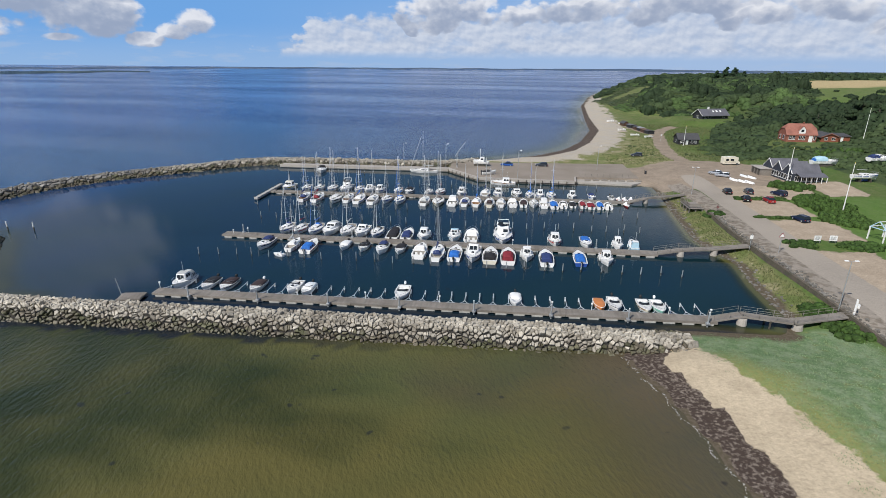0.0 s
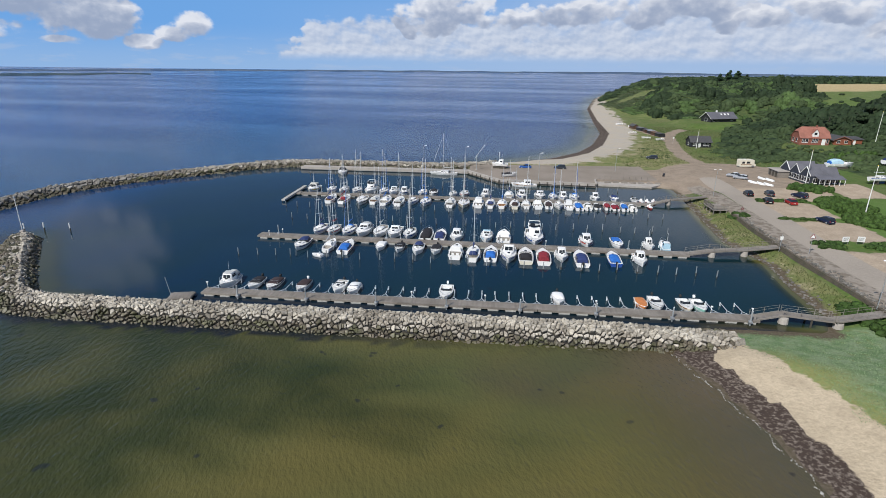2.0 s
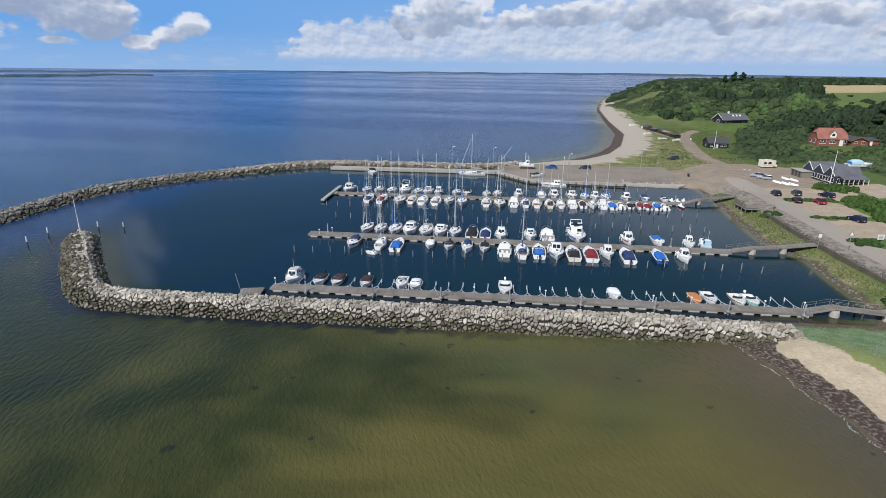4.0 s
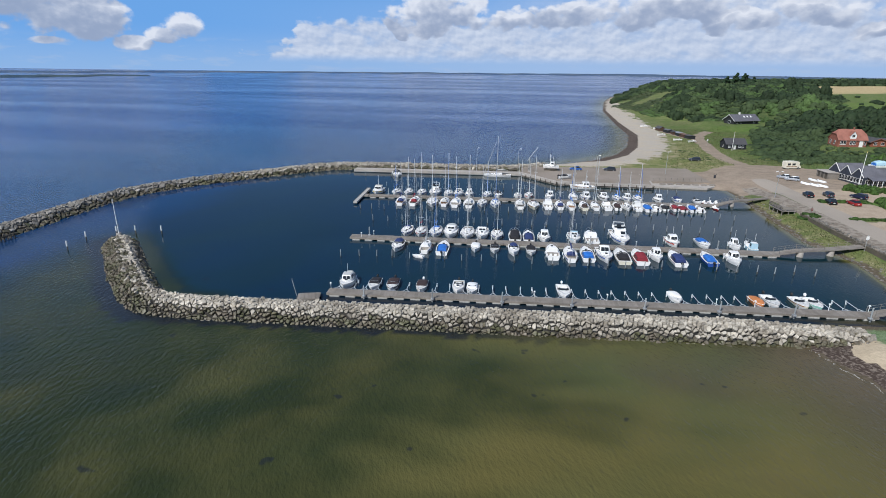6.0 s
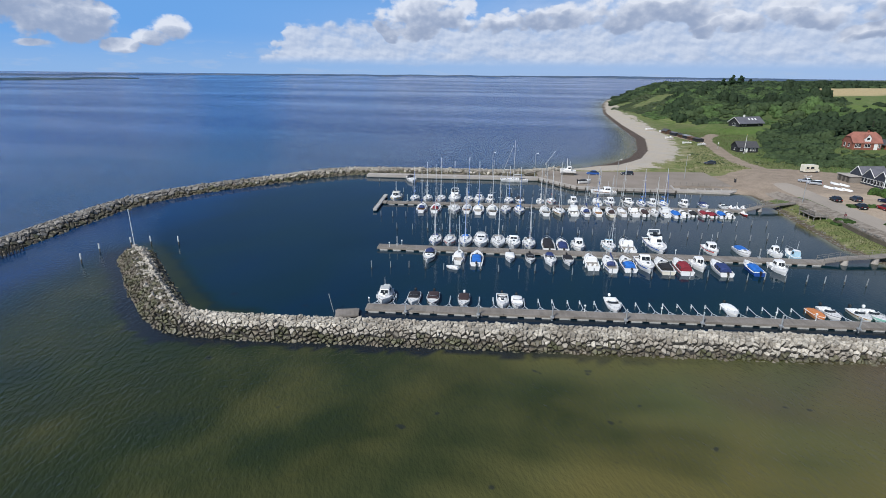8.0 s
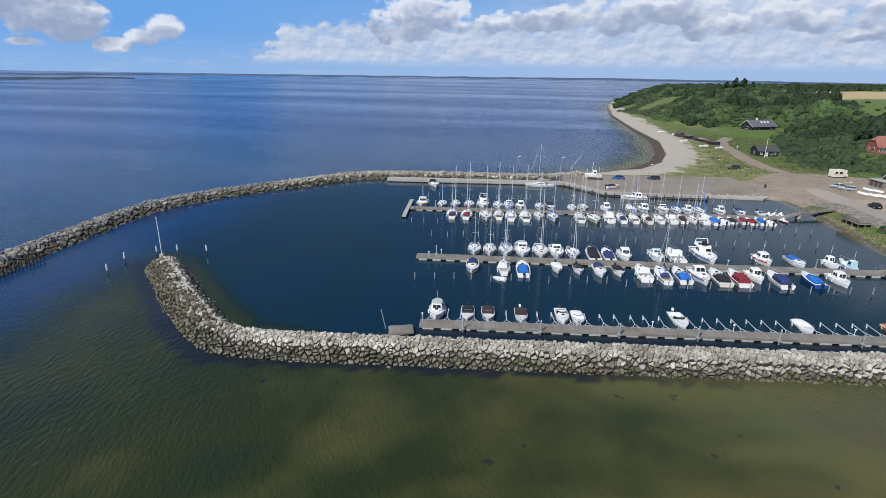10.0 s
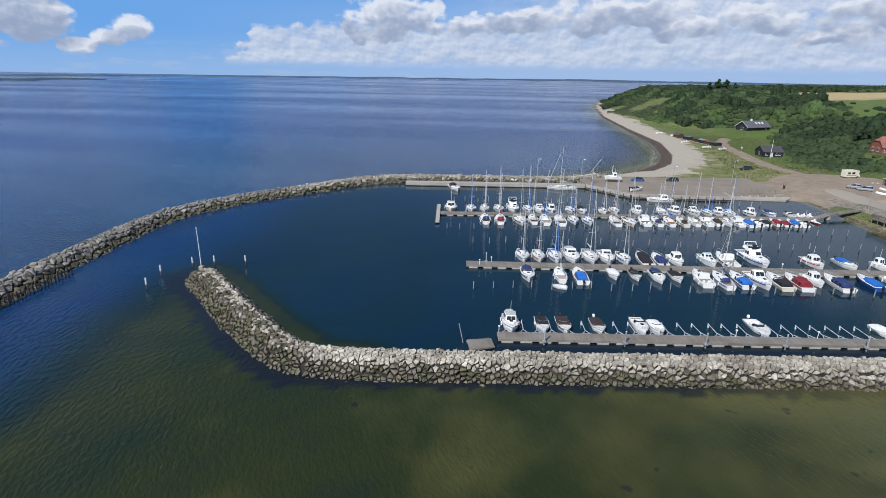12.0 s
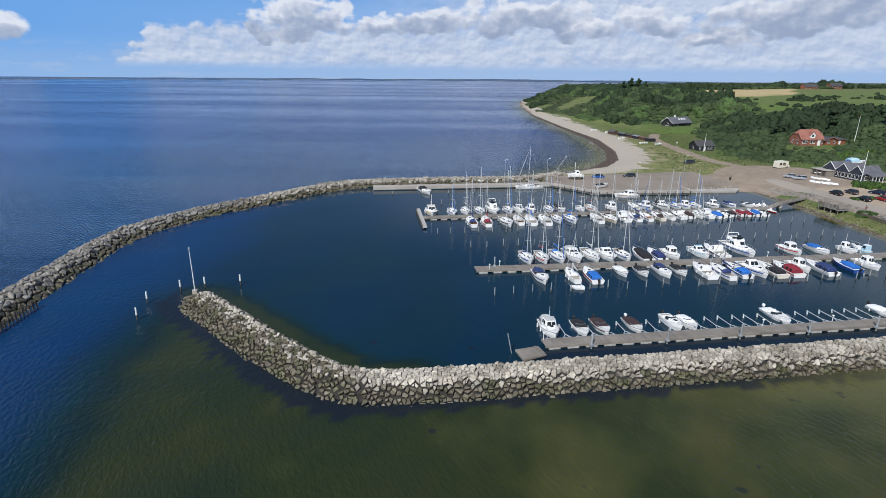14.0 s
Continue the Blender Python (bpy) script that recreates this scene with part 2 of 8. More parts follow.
class Mesh:
    """Gathers faces of one part."""

    def __init__(self):
        self.v, self.f = [], []

    def add(self, verts, faces):
        n = len(self.v)
        self.v += [tuple(p) for p in verts]
        self.f += [tuple(i + n for i in q) for q in faces]
        return self

    def loft(self, rings, closed=True, cap0=True, cap1=True):
        k = len(rings[0])
        verts = [p for r in rings for p in r]
        faces = []
        for i in range(len(rings) - 1):
            for j in range(k if closed else k - 1):
                a, b = i * k + j, i * k + (j + 1) % k
                faces.append((a, b, b + k, a + k))
        if cap0:
            faces.append(tuple(range(k - 1, -1, -1)))
        if cap1:
            faces.append(tuple(range((len(rings) - 1) * k, len(rings) * k)))
        return self.add(verts, faces)

    def slab(self, outline, z0, z1, bevel=0.0, tilt=None):
        """A prism over an outline in plan, its upper edge bevelled."""
        cx = sum(p[0] for p in outline) / len(outline)
        cy = sum(p[1] for p in outline) / len(outline)
        rings = [[(x, y, z0) for x, y in outline], [(x, y, z1 - bevel) for x, y in outline]]
        if bevel:
            r = []
            for x, y in outline:
                d = math.hypot(x - cx, y - cy) or 1
                s = max(0.0, 1 - bevel * 1.4 / d)
                r.append((cx + (x - cx) * s, cy + (y - cy) * s, z1))
            rings.append(r)
        if tilt:
            rings = [[tilt(Vector(p)) for p in r] for r in rings]
        return self.loft(rings)

    def box(self, x0, x1, y0, y1, z0, z1, bevel=0.0):
        return self.slab([(x0, y0), (x1, y0), (x1, y1), (x0, y1)], z0, z1, bevel)

    def tube(self, pts, r, k=6, r1=None):
        pts = [Vector(p) for p in pts]
        rings = []
        for i, p in enumerate(pts):
            d = (pts[min(i + 1, len(pts) - 1)] - pts[max(i - 1, 0)]).normalized()
            a = d.orthogonal().normalized()
            b = d.cross(a)
            rr = r if r1 is None else r + (r1 - r) * i / (len(pts) - 1)
            rings.append([p + (a * math.cos(t) + b * math.sin(t)) * rr for t in (2 * math.pi * j / k for j in range(k))])
        for i in range(1, len(rings)):   # keep the rings from twisting
            best = min(range(k), key=lambda s: (rings[i][s] - rings[i - 1][0]).length)
            rings[i] = rings[i][best:] + rings[i][:best]
            if (rings[i][1] - rings[i - 1][1]).length > (rings[i][-1] - rings[i - 1][1]).length:
                rings[i] = [rings[i][0]] + rings[i][:0:-1]
        return self.loft(rings)


def rounded(x0, x1, y0, y1, r, k=3):
    out = []
    for cx, cy, a in ((x1 - r, y1 - r, 0), (x0 + r, y1 - r, 90), (x0 + r, y0 + r, 180), (x1 - r, y0 + r, 270)):
        out += [(cx + r * math.cos(radians(a + 90 * i / k)), cy + r * math.sin(radians(a + 90 * i / k))) for i in range(k + 1)]
    return out


def mesh_data(name, m, material, smooth=False, fix=True):
    me = bpy.data.meshes.new(name)
    me.from_pydata(m.v, [], m.f)
    if fix:
        bm = bmesh.new()
        bm.from_mesh(me)
        bmesh.ops.recalc_face_normals(bm, faces=bm.faces)
        bm.to_mesh(me)
        bm.free()
    me.materials.append(material)
    if smooth:
        me.polygons.foreach_set("use_smooth", [True] * len(me.polygons))
    return me


def part(name, m, material, parent=None, label="", smooth=False):
    """Links the gathered faces as one mesh object, under its thing or part."""
    ob = new(name, mesh_data(name, m, material, smooth))
    if parent is not None:
        ob.parent = parent
    if label:
        ob["label"] = label
    return ob


def thing(name, m, label, category, group="", kind=""):
    e = new(name)
    e.matrix_basis = m
    e.empty_display_size = 0.2
    return tagged(e, label, category, group, kind)


def single(name, m, material, label, category, kind="", group="", smooth=False):
    return tagged(part(name, m, material, smooth=smooth), label, category, group, kind)


def big_mesh(name, verts, faces, material):
    """A large joined mesh from arrays: verts n x 3, faces m x k."""
    verts, faces = np.asarray(verts, np.float32), np.asarray(faces, np.int32)
    me = bpy.data.meshes.new(name)
    me.vertices.add(len(verts))
    me.vertices.foreach_set("co", verts.ravel())
    k = faces.shape[1]
    me.loops.add(faces.size)
    me.loops.foreach_set("vertex_index", faces.ravel())
    me.polygons.add(len(faces))
    me.polygons.foreach_set("loop_start", np.arange(0, faces.size, k, dtype=np.int32))
    me.update(calc_edges=True)
    me.shade_flat()
    me.materials.append(material)
    return new(name, me)


def sm(a, b, x):
    t = np.clip((np.asarray(x, float) - a) / (b - a), 0, 1)
    return t * t * (3 - 2 * t)


def fbm(x, y, scale, seed=0, octaves=3):
    """Cheap smooth noise on arrays, about -1 to 1."""
    rng = np.random.RandomState(seed)
    out, amp, tot = 0.0, 1.0, 0.0
    for o in range(octaves):
        for _ in range(3):
            a, ph = rng.uniform(0, 2 * math.pi), rng.uniform(0, 6.28)
            w = rng.uniform(0.7, 1.4) * 2 ** o / scale * 6.28
            out = out + amp * np.sin((x * math.cos(a) + y * math.sin(a)) * w + ph + 1.3 * np.sin((y * math.cos(a) - x * math.sin(a)) * w * 0.6 + ph * 2))
            tot += amp
        amp *= 0.55
    return out / tot * 1.6


# ---------------------------------------------------------------- the lie of the land
COAST = [(20, -400), (22, 0), (23.3, 33), (22.6, 42.5), (21.0, 49.6), (18.9, 56.2), (16.3, 62.8), (19, 66), (24, 70.6), (28, 71.5), (41.0, 71.6), (43.4, 77.4), (43.8, 88.2),
         (45.2, 99), (44, 105), (42, 113), (43.4, 129), (45.2, 150), (46, 164), (40, 168.5), (24, 171), (-16, 184), (-20, 196), (-4, 203), (2, 206.5),
         (15, 218), (27, 234), (37, 258.5), (48, 303), (54, 366), (67, 480), (92, 605), (116, 691), (160, 790), (320, 930), (700, 1100), (2600, 1500)]


def inland(x, y):
    """Metres from the water's edge, positive on land."""
    x, y = np.asarray(x, float), np.asarray(y, float)
    best = np.full(x.shape, 1e9)
    for (ax, ay), (bx, by) in zip(COAST[:-1], COAST[1:]):
        dx, dy = bx - ax, by - ay
        t = np.clip(((x - ax) * dx + (y - ay) * dy) / (dx * dx + dy * dy), 0, 1)
        best = np.minimum(best, np.hypot(x - ax - t * dx, y - ay - t * dy))
    inside = np.zeros(x.shape, bool)
    ring = COAST + [(2600, -400)]
    for (ax, ay), (bx, by) in zip(ring, ring[1:] + ring[:1]):
        if ay == by:
            continue
        inside ^= ((ay > y) != (by > y)) & (x < (bx - ax) * (y - ay) / (by - ay) + ax)
    return np.where(inside, best, -best)


def foot_x(y):
    """Where the hillside begins."""
    return np.interp(y, [60, 120, 165, 215, 240, 290, 330, 350, 385, 420, 500, 605, 691, 800], [105, 112, 108, 82, 90, 92, 118, 122, 84, 70, 80, 100, 122, 182])


def land(x, y):
    x, y = np.asarray(x, float), np.asarray(y, float)
    d = inland(x, y)
    z = np.where(d < 0, np.maximum(d * 0.12, -1.5), 0.0)
    harbour = sm(70, 78, y) * (1 - sm(150, 160, y))
    flat = 2.0 * (1 - 0.42 * sm(198, 232, y) * (1 - sm(330, 420, y))) * sm(0, 17, d) * (1 - harbour) + harbour * (1.15 * sm(0, 6, d) + 0.9 * sm(50.2, 50.9, x))
    quay = sm(163, 172, y) * (1 - sm(205, 215, y)) * (1 - sm(45, 60, x))
    flat = flat * (1 - quay) + 1.12 * quay * sm(0, 5, d)
    up = sm(0, np.interp(y, [330, 400], [95, 50]), x - foot_x(y))
    hill = 14.5 * up + 3.0 * sm(120, 420, x - foot_x(y)) + 0.6 * sm(45, 110, x) * (1 - sm(240, 300, y)) * sm(60, 140, y) * (1 - up)
    und = fbm(x, y, 60, 4) * 0.9 * up + fbm(x, y, 14, 5, 2) * 0.12 * sm(2, 20, d) * sm(62, 80, x)
    out = np.where(d > 0, z + flat + hill + und, z)
    for x0, x1, y0, y1, level in ((107, 138, 217, 234, 7.0), (82, 98, 160, 183, 2.5), (108, 144, 330, 358, 3.7), (76, 88, 244, 256, 1.6), (98, 114, 160, 194, 3.1)):   # levelled plots
        e = np.maximum(np.maximum(x0 - x, x - x1), np.maximum(y0 - y, y - y1))
        k = 1 - sm(0, 9, e)
        out = out * (1 - k) + level * k
    return out


def spaced(lo, hi, step, *outer):
    """Grid lines: fine between lo and hi, ever wider out to the outer limits."""
    mid = list(np.arange(lo, hi + step / 2, step))
    for limit in outer:
        s, p = step, (mid[-1] if limit > hi else mid[0])
        while abs(limit - p) > s:
            s *= 1.10
            p += s if limit > hi else -s
            mid = mid + [p] if limit > hi else [p] + mid
    return np.array(mid)


def sheet(xs, ys, zf):
    X, Y = np.meshgrid(xs, ys)
    v = np.stack([X.ravel(), Y.ravel(), zf(X, Y).ravel()], 1)
    i = np.arange(len(ys) - 1)[:, None] * len(xs) + np.arange(len(xs) - 1)[None]
    i = i.ravel()
    return v, np.stack([i, i + 1, i + 1 + len(xs), i + len(xs)], 1), X.ravel(), Y.ravel()


def attribute(ob, name, values):
    a = ob.data.attributes.new(name, "FLOAT", "POINT")
    a.data.foreach_set("value", np.asarray(values, np.float32))


def near_line(x, y, pts):
    best = np.full(np.shape(x), 1e9)
    for (ax, ay), (bx, by) in zip(pts[:-1], pts[1:]):
        dx, dy = bx - ax, by - ay
        t = np.clip(((x - ax) * dx + (y - ay) * dy) / (dx * dx + dy * dy), 0, 1)
        best = np.minimum(best, np.hypot(x - ax - t * dx, y - ay - t * dy))
    return best


# what grows or lies on the ground: 0 to 1 each
PATH_A = [(66, 190), (66, 215), (69, 237), (75, 266), (79.5, 286), (84, 299), (96, 318)]
PATH_B = [(77, 276), (73, 292), (70, 318)]


def cover_road(x, y):
    """Asphalt along the sea wall."""
    return sm(-0.8, 0.8, 3.1 - np.abs(x - 58.0 - 0.03 * np.maximum(y - 110, 0))) * (1 - sm(168, 182, y)) + 0 * y


def cover_paving(x, y):
    """Broken old paving between the sea wall and the road."""
    return sm(-0.6, 0.6, 2.6 - np.abs(x - 53.2)) * (1 - sm(160, 172, y)) + 0 * y


def cover_gravel(x, y):
    w = fbm(x, y, 9, 8) * 1.2
    g = sm(-1.5, 1.5, 30 - np.abs(x - 55) * 0.9 + w) * sm(-1, 1, y - 158 + w) * sm(-1.5, 1.5, 187.5 + np.clip((x - 42) * 0.62, 0, 14) - np.maximum(0, x - 74) * 0.5 - y + w)      # harbour square
    g = np.maximum(g, sm(-2, 2, y - 183 + w) * sm(-1, 1, 189 - y + w) * sm(-2, 2, 46 - x) * sm(-2, 2, x + 22))
    g = np.maximum(g, sm(-1, 1, 3.0 - near_line(x, y, PATH_A) + w * 0.5))
    g = np.maximum(g, sm(-0.7, 0.7, 1.4 - near_line(x, y, PATH_B) + w * 0.3) * 0.8)
    return np.clip(np.maximum(g, cover_pads(x, y)), 0, 1)


def cover_pads(x, y):
    """Paler parking bays and the yard by the club house."""
    g, w = 0 * x, fbm(x, y, 9, 8) * 0.7
    for x0, x1, y0, y1 in ((59, 74, 127.5, 142.5), (59, 74.5, 110, 124.5), (59, 86, 144, 160), (60, 71, 60, 103), (88, 99, 149, 166)):
        g = np.maximum(g, sm(-0.8, 0.8, np.minimum(np.minimum(x - x0, x1 - x), np.minimum(y - y0, y1 - y)) + w))
    return g


def cover_sand(x, y):
    d = inland(x, y) + fbm(x, y, 8, 9) * 1.0
    e = near_line(x, y, COAST[:7]) + fbm(x, y, 8, 9) * 0.8
    south = sm(-1.5, 1.5, 11.2 + 0.06 * (55 - y) - e) * (1 - sm(66, 69, y)) * (d > 0)
    north = np.clip(sm(-7, 6, 18 - d - 5 * sm(330, 520, y) + fbm(x, y, 9, 17) * 4), 0, 1) * sm(192, 200, y)
    inner = 0.4 * sm(-1.2, 1.2, 3.0 + fbm(x, y, 7, 18) * 1.3 - d) * sm(70, 74, y) * (1 - sm(160, 170, y))
    return np.clip(np.maximum(np.maximum(south, north), inner), 0, 1)


def cover_weed(x, y):
    d = inland(x, y) + fbm(x, y, 5, 10) * 0.55
    south = sm(-0.6, 0.6, d - 0.9 + fbm(x, y, 2.2, 61, 2) * 0.3) * sm(-0.6, 0.6, 4.5 + fbm(x, y, 3, 62, 2) * 0.3 - d) * (1 - sm(64, 66, y))
    north = sm(-1.0, 1.0, d - 0.4) * sm(-1.4, 1.4, 5.2 - 2.0 * sm(290, 420, y) - d) * sm(203, 212, y)
    return np.maximum(south, north)


def cover_field(x, y):
    """1: ripe wheat on the plateau; it borders on meadow."""
    return sm(-6, 6, y - 468 - (x - 240) * 0.12) * sm(-6, 6, x - 236 - (y - 470) * 0.45) * sm(-6, 6, 640 - y) * sm(-6, 6, 318 + (y - 478) * 0.87 - x)


def cover_meadow(x, y):
    return sm(-8, 8, y - 300) * sm(-8, 8, x - 165 - (y - 300) * 0.42) * sm(-20, 6, 470 - y + (x - 240) * 0.3)


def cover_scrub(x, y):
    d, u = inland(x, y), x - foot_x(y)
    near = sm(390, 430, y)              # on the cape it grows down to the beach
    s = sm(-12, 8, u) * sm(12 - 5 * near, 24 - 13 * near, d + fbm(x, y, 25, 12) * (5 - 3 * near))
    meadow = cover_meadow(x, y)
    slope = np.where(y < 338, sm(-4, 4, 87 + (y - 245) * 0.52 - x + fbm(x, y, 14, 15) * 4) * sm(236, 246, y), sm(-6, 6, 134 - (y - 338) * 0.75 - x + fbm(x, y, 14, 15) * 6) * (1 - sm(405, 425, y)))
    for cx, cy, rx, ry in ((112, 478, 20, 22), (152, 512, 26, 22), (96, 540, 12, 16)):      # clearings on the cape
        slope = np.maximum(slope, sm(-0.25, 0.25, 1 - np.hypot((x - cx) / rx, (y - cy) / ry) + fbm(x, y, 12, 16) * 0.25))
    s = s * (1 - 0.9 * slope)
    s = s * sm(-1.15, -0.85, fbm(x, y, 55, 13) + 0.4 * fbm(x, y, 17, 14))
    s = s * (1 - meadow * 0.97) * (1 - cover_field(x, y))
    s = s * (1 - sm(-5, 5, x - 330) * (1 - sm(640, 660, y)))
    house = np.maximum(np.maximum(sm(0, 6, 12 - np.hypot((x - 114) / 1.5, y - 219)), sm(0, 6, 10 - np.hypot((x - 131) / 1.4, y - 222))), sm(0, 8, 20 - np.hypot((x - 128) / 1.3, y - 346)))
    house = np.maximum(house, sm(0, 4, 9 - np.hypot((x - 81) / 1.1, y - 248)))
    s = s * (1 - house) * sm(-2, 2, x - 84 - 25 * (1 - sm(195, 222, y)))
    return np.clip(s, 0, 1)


def ground_material():
    m = bpy.data.materials.new("grass_sand_and_gravel")
    m.use_nodes = True
    nt = m.node_tree
    bs = nt.nodes["Principled BSDF"]
    N, K = nt.nodes.new, nt.links.new
    pos = N("ShaderNodeNewGeometry").outputs["Position"]
    bs.inputs["Roughness"].default_value = 0.95
    bs.inputs["Specular IOR Level"].default_value = 0.2

    def noise_tex(scale, detail=4, stretch=None):
        n = N("ShaderNodeTexNoise")
        n.inputs["Scale"].default_value, n.inputs["Detail"].default_value = scale, detail
        K(pos, n.inputs["Vector"])
        return n.outputs["Fac"]

    def mr(v, lo, hi, a=0.0, b=1.0):
        n = N("ShaderNodeMapRange")
        K(v, n.inputs[0])
        for i, q in enumerate((lo, hi, a, b)):
            n.inputs[i + 1].default_value = q
        return n.outputs[0]

    def mix(f, a, b):
        n = N("ShaderNodeMix")
        n.data_type = "RGBA"
        K(f, n.inputs[0])
        for s, v in ((6, a), (7, b)):
            if isinstance(v, tuple):
                n.inputs[s].default_value = (*v, 1)
            else:
                K(v, n.inputs[s])
        return n.outputs[2]

    def att(name):
        n = N("ShaderNodeAttribute")
        n.attribute_name = name
        return n.outputs["Fac"]

    def sharp(name, ragged, width):
        """The edge of a cover, made ragged and crisp."""
        s = N("ShaderNodeMath")
        s.operation = "MULTIPLY_ADD"
        K(noise_tex(1.3, 6), s.inputs[0])
        s.inputs[1].default_value = ragged
        t = N("ShaderNodeMath")
        t.operation = "ADD"
        K(att(name), t.inputs[0])
        t.inputs[1].default_value = -0.5 * ragged
        K(t.outputs[0], s.inputs[2])
        return mr(s.outputs[0], 0.5 - width, 0.5 + width)

    big, mid, fine, grit = noise_tex(0.05), noise_tex(0.35), noise_tex(2.2), noise_tex(7.0, 2)
    grass = mix(mr(big, 0.4, 0.62), (0.088, 0.142, 0.035), (0.112, 0.132, 0.052))
    grass = mix(mr(mid, 0.42, 0.68, 0, 0.7), grass, (0.065, 0.12, 0.022))
    dune = mix(mr(noise_tex(0.6, 6), 0.38, 0.62), (0.215, 0.275, 0.165), (0.125, 0.20, 0.09))
    dune = mix(mr(noise_tex(3.2, 4), 0.46, 0.66, 0, 0.45), dune, (0.075, 0.125, 0.055))
    grass = mix(att("dune"), grass, dune)
    tan = mix(mr(mid, 0.38, 0.62), (0.25, 0.235, 0.11), (0.145, 0.17, 0.06))
    tan = mix(mr(noise_tex(0.22, 5), 0.52, 0.66), tan, (0.36, 0.30, 0.19))
    grass = mix(att("dry"), grass, tan)
    grass = mix(att("fringe"), grass, mix(mr(fine, 0.4, 0.6), (0.27, 0.26, 0.09), (0.19, 0.22, 0.075)))
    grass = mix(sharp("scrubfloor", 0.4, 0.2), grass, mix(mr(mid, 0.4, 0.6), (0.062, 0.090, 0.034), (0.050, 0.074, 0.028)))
    grass = mix(mr(noise_tex(0.9), 0.55, 0.72, 0, 0.55), grass, (0.17, 0.17, 0.06))
    wheat = mix(mr(mid, 0.4, 0.6), (0.48, 0.385, 0.21), (0.43, 0.34, 0.18))
    c = mix(sharp("field", 0.2, 0.1), grass, wheat)
    c = mix(att("lawn"), c, mix(mr(mid, 0.4, 0.6), (0.090, 0.160, 0.034), (0.108, 0.172, 0.045)))
    sand = mix(mr(mid, 0.4, 0.65), (0.50, 0.415, 0.295), (0.43, 0.355, 0.25))
    shingle = mix(mr(fine, 0.38, 0.62), (0.47, 0.43, 0.37), (0.35, 0.32, 0.275))
    sand = mix(att("shingle"), sand, shingle)
    c = mix(sharp("sand", 0.9, 0.10), c, sand)
    gravel = mix(mr(mid, 0.38, 0.64), (0.315, 0.255, 0.195), (0.255, 0.205, 0.155))
    gravel = mix(att("pads"), gravel, mix(mr(mid, 0.38, 0.64), (0.42, 0.34, 0.255), (0.36, 0.29, 0.215)))
    c = mix(sharp("gravel", 0.8, 0.12), c, gravel)
    paving = mix(mr(noise_tex(0.8), 0.46, 0.58), (0.29, 0.255, 0.215), (0.20, 0.17, 0.135))
    c = mix(sharp("paving", 0.4, 0.08), c, paving)
    road = mix(mr(fine, 0.35, 0.65), (0.38, 0.335, 0.28), (0.325, 0.285, 0.24))
    road = mix(mr(big, 0.5, 0.62, 0, 0.4), road, (0.27, 0.24, 0.205))
    c = mix(sharp("road", 0.35, 0.06), c, road)
    wet = mix(mr(fine, 0.4, 0.6), (0.13, 0.105, 0.075), (0.085, 0.07, 0.045))
    c = mix(sharp("wet", 0.5, 0.2), c, wet)
    weed = mix(mr(noise_tex(2.6, 8), 0.48, 0.70), (0.062, 0.045, 0.036), (0.24, 0.20, 0.165))
    c = mix(sharp("weed", 0.75, 0.06), c, weed)
    hsv = N("ShaderNodeHueSaturation")
    K(c, hsv.inputs["Color"])
    mul = N("ShaderNodeMath")
    mul.operation = "MULTIPLY"
    K(mr(fine, 0.3, 0.7, 0.89, 1.11), mul.inputs[0])
    K(mr(grit, 0.3, 0.7, 0.93, 1.07), mul.inputs[1])
    K(mul.outputs[0], hsv.inputs["Value"])
    K(hsv.outputs[0], bs.inputs["Base Color"])
    b = N("ShaderNodeBump")
    b.inputs["Strength"].default_value, b.inputs["Distance"].default_value = 0.5, 0.25
    K(fine, b.inputs["Height"])
    K(b.outputs[0], bs.inputs["Normal"])
    return m


